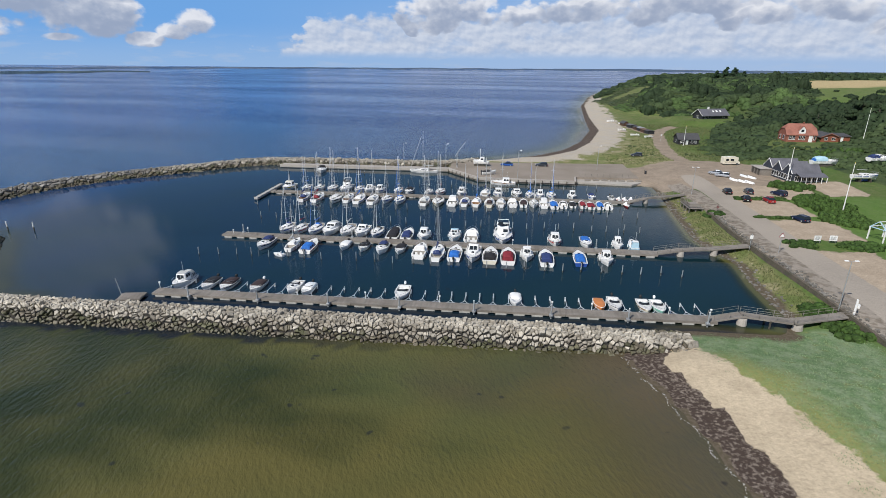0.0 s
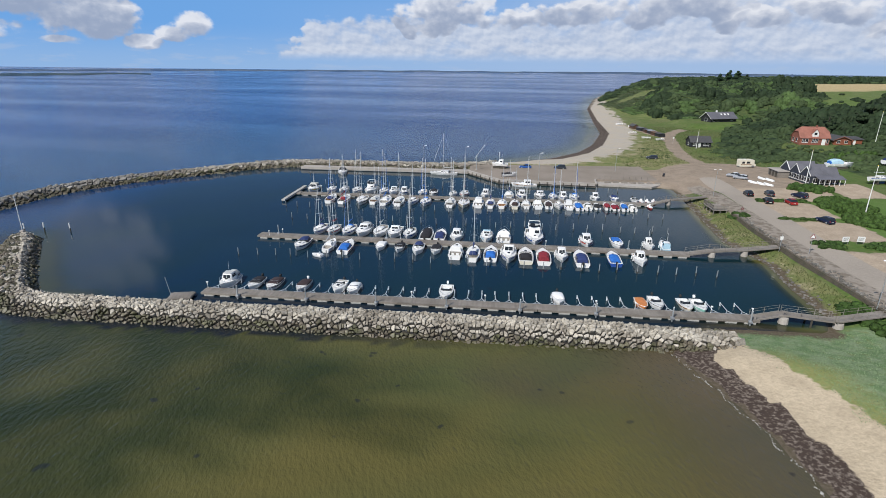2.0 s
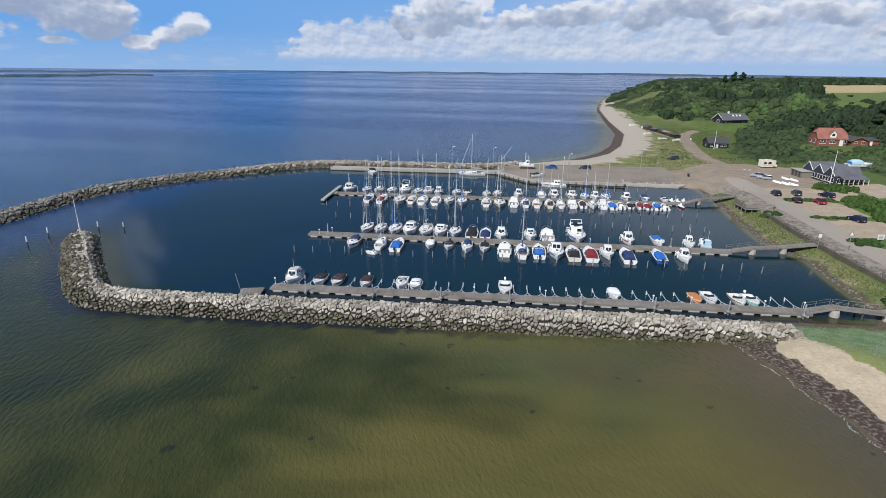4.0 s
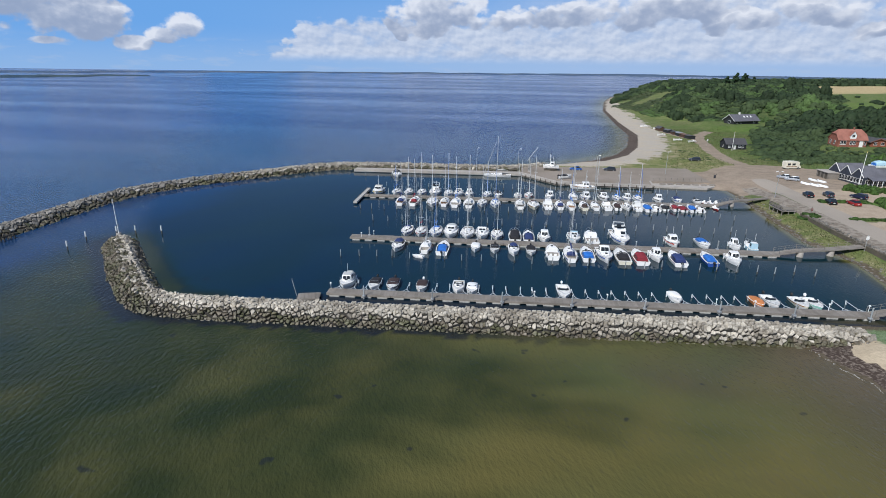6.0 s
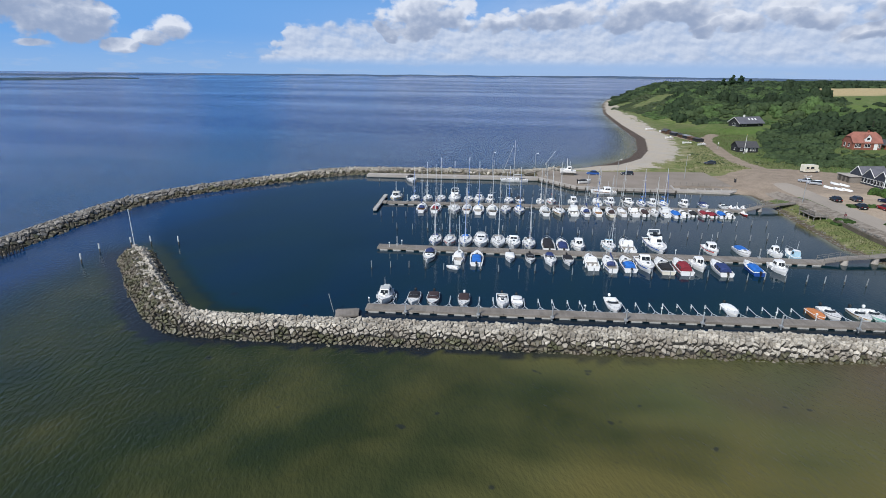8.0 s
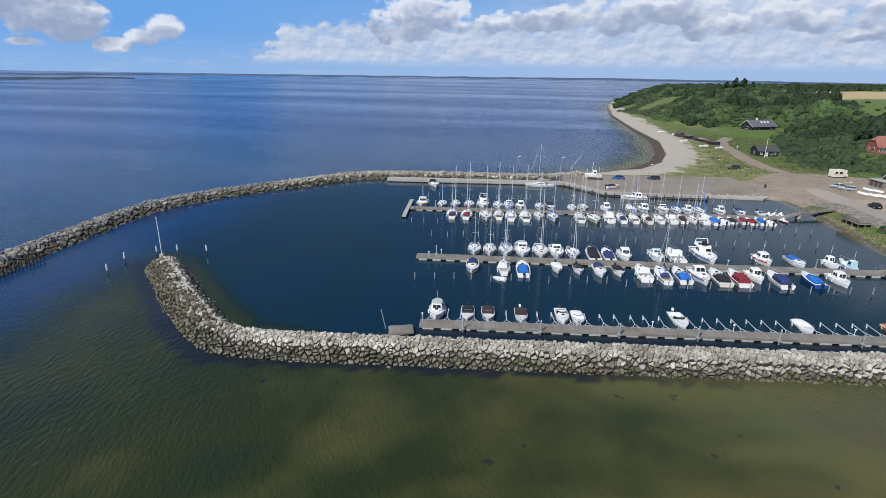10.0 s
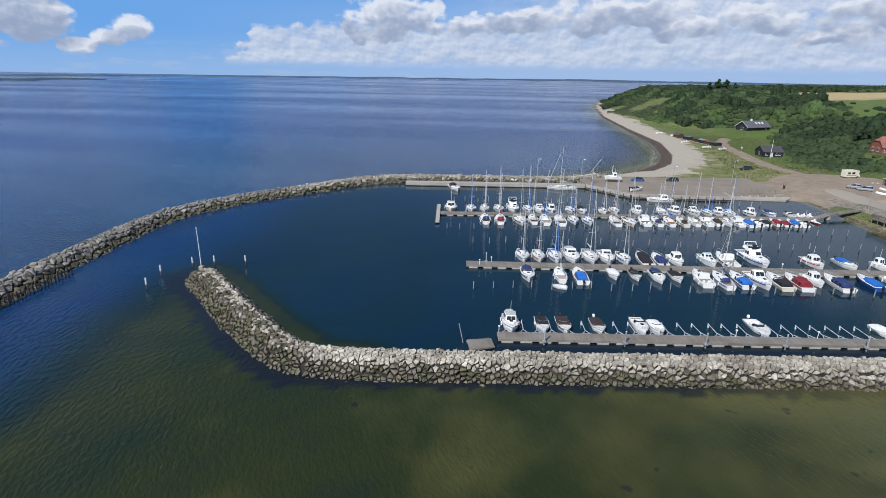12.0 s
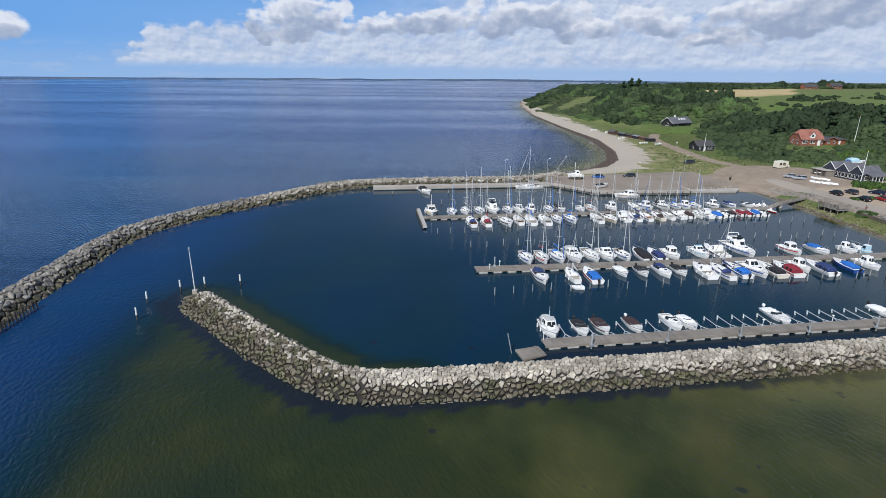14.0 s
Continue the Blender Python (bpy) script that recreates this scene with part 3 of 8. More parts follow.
def build_ground():
    xs = spaced(10, 130, 1.25, -60, 2600)
    ys = spaced(30, 330, 1.35, -300, 2400)
    v, f, X, Y = sheet(xs, ys, land)
    ob = tagged(big_mesh("ground", v, f, ground_material()), "grassy coastal ground with sand beaches, gravel yards and fields", "ground", kind="structure")
    ob.data.polygons.foreach_set("use_smooth", [True] * len(ob.data.polygons))
    attribute(ob, "road", cover_road(X, Y) * sm(-0.3, 0.3, X - 50.8) * sm(0, 10, Y + 60))
    attribute(ob, "paving", cover_paving(X, Y) * sm(-0.3, 0.3, X - 50.8))
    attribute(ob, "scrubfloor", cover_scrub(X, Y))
    attribute(ob, "wet", sm(-1.2, 1.2, 2.1 - 0.3 * sm(72, 78, Y) + fbm(X, Y, 6, 19) * 0.8 - inland(X, Y)) * (1 - sm(160, 170, Y)) + sm(-1, 1, 1.0 - inland(X, Y)) * sm(190, 205, Y))
    attribute(ob, "dry", 0.6 * sm(74, 80, Y) * (1 - sm(150, 160, Y)) * (1 - sm(49, 50, X)) + 0.75 * sm(182, 190, Y) * (1 - sm(62, 84, X)) * (1 - sm(300, 400, Y)) + 0.35 * sm(300, 400, Y))
    e = near_line(X, Y, COAST[:7])
    attribute(ob, "fringe", sm(-3, 1, 13.4 + fbm(X, Y, 12, 60) * 2 - e) * (1 - sm(60, 66, Y)) * 0.8)
    attribute(ob, "gravel", cover_gravel(X, Y))
    attribute(ob, "pads", cover_pads(X, Y))
    attribute(ob, "sand", cover_sand(X, Y))
    attribute(ob, "shingle", sm(185, 200, Y) * (0.75 + 0.25 * fbm(X, Y, 11, 63)))
    attribute(ob, "weed", cover_weed(X, Y))
    attribute(ob, "field", cover_field(X, Y))
    attribute(ob, "lawn", sm(-3, 3, X - 70) * sm(-3, 3, 101 - X) * sm(40, 60, Y) * (1 - sm(146, 150, Y)) + 0.4 * cover_meadow(X, Y))
    attribute(ob, "dune", sm(-2, 2, inland(X, Y) - 1) * (1 - sm(71, 74, Y)) * (1 - sm(48, 51, X)))


build_ground()

# ---------------------------------------------------------------- the water
MOLE_S = [(26.5, 67.0), (20, 66.7), (-2, 66.0), (-45, 65.8), (-74, 65.8), (-82, 66.9), (-90, 75.6), (-95, 81.4), (-106.6, 96.0)]
MOLE_N = [(-134.8, 60), (-136.2, 90), (-135.4, 112), (-134.2, 135), (-122.6, 153.4), (-106.8, 167.7), (-91.4, 182.6), (-80, 188.6), (-48, 189.5), (-22, 188.5), (-8, 196)]


def sea_depth(x, y):
    d = -inland(x, y)
    south = np.maximum(sm(-4, 4, 66 - y), sm(-3, 3, -14 - x - 0.9 * y)) * (1 - sm(94, 104, y)) * sm(-8, 8, x + 112 + fbm(x, y, 40, 21) * 2)
    flat = 0.30 + 0.75 * sm(0, 45, d) + 0.45 * fbm(x * 0.7, y * 1.5, 38, 22) * sm(5, 30, d) + 1.35 * sm(0, 75, -x - 12) + 0.3 * sm(0, 60, 40 - y)
    flat = np.minimum(flat, 1.42 + 0.22 * sm(48, 92, -x) + 0.16 * fbm(x, y, 20, 24)) * sm(-1, 14, d)
    deep = 2.7 * sm(-1, 3.5, d) + 0.4 * sm(0, 60, d) + 1.5 * sm(100, 122, -x + 0.12 * (y - 100))
    out = 4.3 + 4.5 * sm(195, 420, y - 0.15 * x) + 4.0 * sm(140, 300, -x)
    north = sm(190, 215, y)
    open_sea = out * sm(-2, 22, d + 2 * fbm(x, y, 90, 23))
    z = np.where(y > 196, open_sea, deep)
    z = np.where((x < -140), out, z)
    ledge = near_line(x, y, MOLE_S[4:])
    inner = sm(-2.0, 2.5, 7.0 + fbm(x, y, 6, 27) * 0.9 - ledge) * (x + y * 0.9 > -20.5) * (y > 66)
    z = z * (1 - 0.45 * inner)
    return np.maximum(0.0, z * (1 - south) + np.maximum(flat, 0.02) * south)


def toe_weed_and_shade(x, y):
    """Seaweed at the foot of the outer mole, and a painted shade band by the pier."""
    d = near_line(x, y, MOLE_S) + fbm(x, y, 7, 30) * 1.0 + fbm(x, y, 2.6, 31, 2) * 0.7
    west = sm(-70, -84, x)
    gap = 0.8 * sm(-0.7, 0.7, 73.2 - y) * sm(-0.5, 0.5, y - 67.5) * sm(-2, 2, x + 56) * sm(-3, 3, 36 - x)      # shadow band between mole and pier, put into the water colour
    return np.maximum(gap, sm(-0.3, 0.3, 5.0 + 0.9 * west - d) * sm(0, 8, 45 - x) * np.where(x + 0.9 * y < -20.5, 1.0, np.where(y < 66, 1.0 - 0.85 * sm(-40, 0, x), 0.0)))


def water_material():
    m = bpy.data.materials.new("sea_water")
    m.use_nodes = True
    nt = m.node_tree
    bs = nt.nodes["Principled BSDF"]
    N, K = nt.nodes.new, nt.links.new
    pos = N("ShaderNodeNewGeometry").outputs["Position"]

    def att(name):
        n = N("ShaderNodeAttribute")
        n.attribute_name = name
        return n.outputs["Fac"]

    def noise_tex(scale, sx=1.0, sy=1.0, detail=3, turn=0.0):
        rot, mp, n = N("ShaderNodeVectorRotate"), N("ShaderNodeMapping"), N("ShaderNodeTexNoise")
        rot.rotation_type = "Z_AXIS"
        rot.inputs["Angle"].default_value = turn
        mp.inputs["Scale"].default_value = (sx, sy, 1)
        K(pos, rot.inputs["Vector"])
        K(rot.outputs[0], mp.inputs[0])
        K(mp.outputs[0], n.inputs["Vector"])
        n.inputs["Scale"].default_value, n.inputs["Detail"].default_value = scale, detail
        return n.outputs["Fac"]

    def mathn(op, a, b):
        n = N("ShaderNodeMath")
        n.operation = op
        for i, v in enumerate((a, b)):
            if isinstance(v, (int, float)):
                n.inputs[i].default_value = v
            else:
                K(v, n.inputs[i])
        return n.outputs[0]

    bars = noise_tex(0.09, 1.0, 0.45, 4, 0.5)
    depth = mathn("MULTIPLY", att("depth"), mathn("ADD", 0.85, mathn("MULTIPLY", bars, 0.36)))
    ramp = N("ShaderNodeValToRGB")
    K(mathn("DIVIDE", depth, 10.0), ramp.inputs[0])
    el = ramp.color_ramp.elements
    el[0].position, el[0].color = 0.0, (0.095, 0.078, 0.048, 1)
    el[1].position, el[1].color = 1.0, (0.002, 0.045, 0.205, 1)
    for p, c in ((0.03, (0.090, 0.080, 0.036)), (0.07, (0.102, 0.098, 0.034)), (0.105, (0.088, 0.087, 0.030)), (0.16, (0.025, 0.034, 0.0115)), (0.22, (0.009, 0.021, 0.019)), (0.28, (0.006, 0.025, 0.035)), (0.36, (0.005, 0.025, 0.060)), (0.48, (0.002, 0.031, 0.108))):
        e = el.new(p)
        e.color = (*c, 1)
    mx = N("ShaderNodeMix")
    mx.data_type = "RGBA"
    spots = N("ShaderNodeMapRange")
    K(noise_tex(0.30, 1.0, 1.0, 2), spots.inputs[0])
    spots.inputs[1].default_value, spots.inputs[2].default_value, spots.inputs[4].default_value = 0.705, 0.735, 0.6
    K(mathn("MAXIMUM", att("weed"), spots.outputs[0]), mx.inputs[0])
    bed = N("ShaderNodeMix")                  # ochre sand and green weed on the bed
    bed.data_type, bed.blend_type = "RGBA", "MULTIPLY"
    tone = N("ShaderNodeValToRGB")
    K(noise_tex(0.055, 1.0, 0.5, 5, 0.9), tone.inputs[0])
    tone.color_ramp.elements[0].position, tone.color_ramp.elements[0].color = 0.36, (0.80, 0.90, 0.92, 1)
    tone.color_ramp.elements[1].position, tone.color_ramp.elements[1].color = 0.64, (1.18, 1.07, 0.96, 1)
    bed.inputs[0].default_value = 1.0
    K(ramp.outputs[0], bed.inputs[6])
    K(tone.outputs[0], bed.inputs[7])
    K(bed.outputs[2], mx.inputs[6])
    mx.inputs[7].default_value = (0.010, 0.014, 0.022, 1)
    K(mx.outputs[2], bs.inputs["Base Color"])
    bs.inputs["IOR"].default_value = 1.33
    bs.inputs["Roughness"].default_value = 0.06
    bs.inputs["Specular IOR Level"].default_value = 0.42
    # wind waves, calmer in the lee of the moles, in streaks offshore
    w1 = noise_tex(1.7, 0.5, 1.0, 3, radians(-104))
    w2 = noise_tex(3.4, 0.5, 1.0, 2, radians(-114))
    streak = noise_tex(0.011, 0.16, 1.0, 5, 0.10)
    sr = N("ShaderNodeMapRange")
    K(streak, sr.inputs[0])
    sr.inputs[1].default_value, sr.inputs[2].default_value, sr.inputs[3].default_value = 0.42, 0.58, 0.75
    sr.inputs[4].default_value = 2.2
    h = mathn("ADD", mathn("MULTIPLY", w1, 0.62), mathn("MULTIPLY", w2, 0.27))
    h = mathn("MULTIPLY", h, mathn("MULTIPLY", att("chop"), sr.outputs[0]))
    slick = N("ShaderNodeMapRange")            # wind-roughened, with smoother slicks
    K(streak, slick.inputs[0])
    slick.inputs[1].default_value, slick.inputs[2].default_value, slick.inputs[3].default_value, slick.inputs[4].default_value = 0.34, 0.66, 0.06, 0.13
    K(mathn("ADD", 0.06, mathn("MULTIPLY", slick.outputs[0], att("open"))), bs.inputs["Roughness"])
    b = N("ShaderNodeBump")
    b.inputs["Strength"].default_value, b.inputs["Distance"].default_value = 1.0, 0.34
    K(h, b.inputs["Height"])
    K(b.outputs[0], bs.inputs["Normal"])
    return m


def build_water():
    xs = spaced(-130, 50, 0.85, -2900, 2900)
    ys = spaced(20, 110, 0.85, -350, 2650)
    v, f, X, Y = sheet(xs, ys, lambda x, y: 0 * x)
    ob = tagged(big_mesh("water", v, f, water_material()), "calm blue fjord water turning olive over shallow sand", "water", kind="structure")
    attribute(ob, "depth", np.clip(sea_depth(X, Y), 0, 10))
    # seaweed, plus the shade band painted beside the south pier
    attribute(ob, "weed", toe_weed_and_shade(X, Y) * 0.9)
    lee = sm(-3, 3, X + 132) * sm(66, 70, Y) * (1 - sm(186, 190, Y)) * sm(-6, 6, (X + 105) + (Y - 100) * 0.6) * sm(-3, 3, 270 - Y + 1.02 * X)
    shelter = sm(-4, 8, 66 - Y) * sm(-110, 30, X)
    attribute(ob, "open", np.maximum(sm(195, 330, Y + 0.25 * np.maximum(-X - 40, 0)), 0.2 * sm(138, 190, -X)))
    mouth = sm(-4, 4, X + 134) * sm(60, 90, Y) * (1 - sm(186, 190, Y)) * sm(-3, 3, 270 - Y + 1.02 * X)
    attribute(ob, "chop", (1 - 0.955 * lee) * (1 - 0.22 * shelter) * (1 - 0.5 * mouth * (1 - lee)))


build_water()

# ---------------------------------------------------------------- far shore


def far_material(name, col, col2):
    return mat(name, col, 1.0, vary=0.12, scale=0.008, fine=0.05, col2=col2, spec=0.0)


# aerial haze is put into these bluish base colours, no air volume
FAR_A = far_material("haze_tinted_shore", (0.065, 0.108, 0.19), (0.13, 0.165, 0.21))
FAR_B = far_material("haze_tinted_point", (0.05, 0.085, 0.125), (0.085, 0.115, 0.12))


def far_ridge(name, label, material, a0, a1, dist, height, wob, depth, seed, fade=6):
    """A low shore beyond the water, from azimuth a0 to a1, as a rounded ridge."""
    n = int((a1 - a0) * 9)
    a = np.linspace(a0, a1, n)
    rng = np.random.RandomState(seed)
    top = height * (0.62 + 0.38 * fbm(a * 10, a * 0, 60, seed, 4)) + rng.uniform(0, wob, n)
    top = np.maximum(top, height * 0.25) * np.clip(np.minimum((a - a0), (a1 - a)) / fade, 0.02, 1)
    d = dist + 90 * fbm(a * 10, a * 0 + 4, 90, seed + 1, 2)
    prof = ((0.0, -0.3), (0.02, 0.35), (0.12, 0.8), (0.4, 1.0), (1.0, 0.7))
    rows = []
    for s, h in prof:
        r = d + s * depth
        rows.append(np.stack([r * np.sin(np.radians(a)), r * np.cos(np.radians(a)), np.where(h < 0, -0.4, top * h)], 1))
    v = np.concatenate(rows)
    i = (np.arange(len(prof) - 1)[:, None] * n + np.arange(n - 1)[None]).ravel()
    return tagged(big_mesh(name, v, np.stack([i, i + 1, i + 1 + n, i + n], 1), material), label, "shore", kind="structure")


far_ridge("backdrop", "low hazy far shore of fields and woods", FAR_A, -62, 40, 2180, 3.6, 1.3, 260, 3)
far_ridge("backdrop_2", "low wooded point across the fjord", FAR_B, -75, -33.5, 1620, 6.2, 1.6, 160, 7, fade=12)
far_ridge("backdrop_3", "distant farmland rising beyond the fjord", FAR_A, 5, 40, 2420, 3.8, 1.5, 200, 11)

# ---------------------------------------------------------------- rubble moles


def rock_shapes(count, seed):
    """Angular quarried blocks of about one metre."""
    rng, out = np.random.RandomState(seed), []
    for i in range(count):
        bm = bmesh.new()
        box = np.array([rng.uniform(0.40, 0.60), rng.uniform(0.33, 0.47), rng.uniform(0.26, 0.36)])
        for sx in (-1, 1):
            for sy in (-1, 1):
                for sz in (-1, 1):
                    c = box * (sx, sy, sz) * rng.uniform(0.6, 0.9, 3)
                    bm.verts.new(c)
        for _ in range(9):
            q = rng.normal(size=3)
            q = q / np.linalg.norm(q) * box * rng.uniform(0.98, 1.1)
            bm.verts.new(q)
        bmesh.ops.convex_hull(bm, input=bm.verts[:])
        loose = [v for v in bm.verts if not v.link_faces]
        for v in loose:
            bm.verts.remove(v)
        bmesh.ops.triangulate(bm, faces=bm.faces[:])
        bm.verts.index_update()
        out.append((np.array([v.co[:] for v in bm.verts]), np.array([[v.index for v in f.verts] for f in bm.faces])))
        bm.free()
    return out


def along(pts, s):
    """Place and direction at s metres along a line."""
    for (ax, ay), (bx, by) in zip(pts[:-1], pts[1:]):
        l = math.hypot(bx - ax, by - ay)
        if s <= l:
            return ax + (bx - ax) * s / l, ay + (by - ay) * s / l, (bx - ax) / l, (by - ay) / l
        s -= l
    return None


def length(pts):
    return sum(math.dist(a, b) for a, b in zip(pts[:-1], pts[1:]))


def cut(poly, a, b):
    """The part of a polygon nearer to a than to b."""
    nx, ny = b[0] - a[0], b[1] - a[1]
    c = (b[0] ** 2 + b[1] ** 2 - a[0] ** 2 - a[1] ** 2) / 2
    out = []
    for (px, py), (qx, qy) in zip(poly, poly[1:] + poly[:1]):
        dp, dq = px * nx + py * ny - c, qx * nx + qy * ny - c
        if dp <= 0:
            out.append((px, py))
        if dp * dq < 0:
            u = dp / (dp - dq)
            out.append((px + (qx - px) * u, py + (qy - py) * u))
    return out


def block(rng, poly, mid, size):
    """A squared-off block over a polygon, its upper face tilted and its rim broken."""
    cx, cy = sum(p[0] for p in poly) / len(poly), sum(p[1] for p in poly) / len(poly)
    ta, tb = rng.normal(0, 0.20, 2)
    h = rng.uniform(0.08, 0.30) * size
    gap = rng.uniform(0.038, 0.11) * size
    rings = []
    for k, zz, tilt in ((1.0, -0.45, 0), (1.0, h * 0.45, 0.8), (0.84, h * 0.9, 1.0), (0.55, h * 1.05, 1.0)):
        ring = []
        for px, py in poly:
            d = math.hypot(px - cx, py - cy) or 1
            f = max(0.3, 1 - gap / d) * k
            if k == 0.84:
                f *= rng.uniform(0.94, 1.06)
            lx, ly = (px - cx) * f, (py - cy) * f
            ring.append((lx + cx - mid[0], ly + cy - mid[1], zz + tilt * (lx * ta + ly * tb) + (rng.uniform(-0.03, 0.03) if k < 1 else 0)))
        rings.append(ring)
    n = len(poly)
    faces = [(i * n + j, i * n + (j + 1) % n, (i + 1) * n + (j + 1) % n, (i + 1) * n + j) for i in range(3) for j in range(n)]
    faces.append(tuple(range(3 * n, 4 * n)))
    return np.array([q for r in rings for q in r]), faces


def mole_height(q, half, crest, top):
    """Height of the rubble at q metres from its middle line."""
    a = abs(q)
    return top if a < crest else top - (a - crest) / (half - crest) * top


def rotation(rng, lean=0.25):
    return np.array(Euler((rng.uniform(-lean, lean), rng.uniform(-lean, lean), rng.uniform(0, 6.28))).to_matrix())


SHAPES = rock_shapes(16, 5)


def eased(pts):
    """The line with its corners cut twice."""
    for _ in range(2):
        out = [pts[0]]
        for (ax, ay), (bx, by) in zip(pts[:-1], pts[1:]):
            out += [(ax * 0.75 + bx * 0.25, ay * 0.75 + by * 0.25), (ax * 0.25 + bx * 0.75, ay * 0.25 + by * 0.75)]
        pts = out + [pts[-1]]
    return pts


def mole(name, label, pts, half, crest, top, step, size, seed, picked=None, ends=(True, True), stain=0.8):
    rng = np.random.RandomState(seed)
    pts = eased(pts)
    total = length(pts)
    # core under the blocks; near-black, so the gaps' shade is in its colour
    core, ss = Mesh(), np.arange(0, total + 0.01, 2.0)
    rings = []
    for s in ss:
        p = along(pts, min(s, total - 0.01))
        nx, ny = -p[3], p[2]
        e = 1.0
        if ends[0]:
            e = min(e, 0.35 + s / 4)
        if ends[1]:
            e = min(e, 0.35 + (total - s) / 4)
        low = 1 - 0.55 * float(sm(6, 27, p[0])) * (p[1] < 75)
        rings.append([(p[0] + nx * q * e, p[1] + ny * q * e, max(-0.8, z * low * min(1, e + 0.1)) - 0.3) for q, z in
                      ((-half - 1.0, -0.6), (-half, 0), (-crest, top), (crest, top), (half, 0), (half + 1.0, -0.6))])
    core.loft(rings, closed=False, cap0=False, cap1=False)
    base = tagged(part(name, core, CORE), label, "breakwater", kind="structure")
    # blocks: an uneven packing of the slope, each block shrunk from its neighbours
    reach = half + 0.7
    ns, nq = max(4, round((total + 2.0) / (step * 1.16))), max(4, round(2 * reach / (step * 0.74)))
    S0 = -1.0 if ends[0] else 0.0
    S1 = total + (1.0 if ends[1] else 0.0)
    gs = np.zeros((ns, nq))
    gq = np.zeros((ns, nq))
    for i in range(ns):
        for j in range(nq):
            gs[i, j] = S0 + (i + 0.5 + (0.5 if j % 2 else 0) + rng.uniform(-0.62, 0.62)) * (S1 - S0) / ns
            gq[i, j] = -reach + (j + 0.5 + rng.uniform(-0.58, 0.58)) * 2 * reach / nq
    groups = {}
    singles = []
    for i in range(ns):
        for j in range(nq):
            s, q = gs[i, j], gq[i, j]
            tip = min(s - S0 if ends[0] else 99, S1 - s if ends[1] else 99)
            if tip < 3.5 and abs(q) > reach * math.sqrt(max(0.0, 1 - ((3.5 - tip) / 4.2) ** 2)):
                continue
            poly = [(s - step * 1.2, q - step * 1.2), (s + step * 1.2, q - step * 1.2), (s + step * 1.2, q + step * 1.2), (s - step * 1.2, q + step * 1.2)]
            for di in (-2, -1, 0, 1, 2):
                for dj in (-2, -1, 0, 1, 2):
                    if (di or dj) and 0 <= i + di < ns and 0 <= j + dj < nq:
                        poly = cut(poly, (s, q), (gs[i + di, j + dj], gq[i + di, j + dj]))
            if len(poly) < 3:
                continue
            p = along(pts, min(max(s, 0.001), total - 0.001))
            ext = min(s, 0) + max(s - total, 0)
            drop = max(0.0, 3.0 - tip) * 0.45
            low = 1 - 0.55 * float(sm(6, 27, p[0])) * (p[1] < 75)          # it runs out on the beach
            z = mole_height(q, half, crest, top) * low - drop
            x, y = p[0] - p[3] * q + p[2] * ext, p[1] + p[2] * q + p[3] * ext
            v, fc = block(rng, poly, (s, q), size)
            steep = 0.0 if abs(q) < crest else math.atan2(top, half - crest) * (1 if q > 0 else -1)
            turn = Matrix((( p[2], -p[3], 0), (p[3], p[2], 0), (0, 0, 1))) @ Matrix.Rotation(-steep, 3, "X")
            v = v @ np.array(turn).T
            z += rng.uniform(-0.10, 0.10) + (0.22 if rng.rand() < 0.07 else 0)
            # blocks of the western stretch take the darker grey stone
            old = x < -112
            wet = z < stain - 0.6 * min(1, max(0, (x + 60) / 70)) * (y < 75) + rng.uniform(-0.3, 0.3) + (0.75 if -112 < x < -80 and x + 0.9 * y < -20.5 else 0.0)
            if picked and picked(x, y) and not wet and len(singles) < 296:
                singles.append((x, y, z, v, fc))
                continue
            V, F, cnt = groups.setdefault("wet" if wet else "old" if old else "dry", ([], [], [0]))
            V.append(v + (x, y, z))
            F += [tuple(k + cnt[0] for k in c) for c in fc]
            cnt[0] += len(v)
    for name2, (V, F, _) in groups.items():
        me = bpy.data.meshes.new(name2 + "_stones")
        me.from_pydata(np.concatenate(V).tolist(), [], F)
        me.materials.append({"wet": STONE_WET, "dry": STONE, "old": STONE_DARKER}[name2])
        ob = new(name2 + "_stones", me)
        ob.parent = base
        tagged(ob, {"wet": "dark lower stones, weedy and wet at the waterline", "dry": "pale dry quarried stones", "old": "darker grey stones of the mole"}[name2], kind="stuff")
    return base, singles


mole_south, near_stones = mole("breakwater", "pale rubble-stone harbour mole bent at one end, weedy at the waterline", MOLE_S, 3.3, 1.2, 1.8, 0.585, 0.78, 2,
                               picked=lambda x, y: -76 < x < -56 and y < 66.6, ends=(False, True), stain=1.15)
# stain raised above the weed: lit tops over a dark slope, in block colours
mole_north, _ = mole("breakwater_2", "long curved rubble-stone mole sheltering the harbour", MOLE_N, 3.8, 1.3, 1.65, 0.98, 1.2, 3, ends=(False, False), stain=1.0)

# ---------------------------------------------------------------- quay
QUAY_A = [(-76, 179.6), (-16.6, 179.6), (-16.6, 183), (-76, 183)]
QUAY_B = [(-16.6, 179.4), (-6.1, 166.0), (23.4, 164.2), (24.2, 171.0), (44, 171.6), (44, 196), (-16.6, 192)]


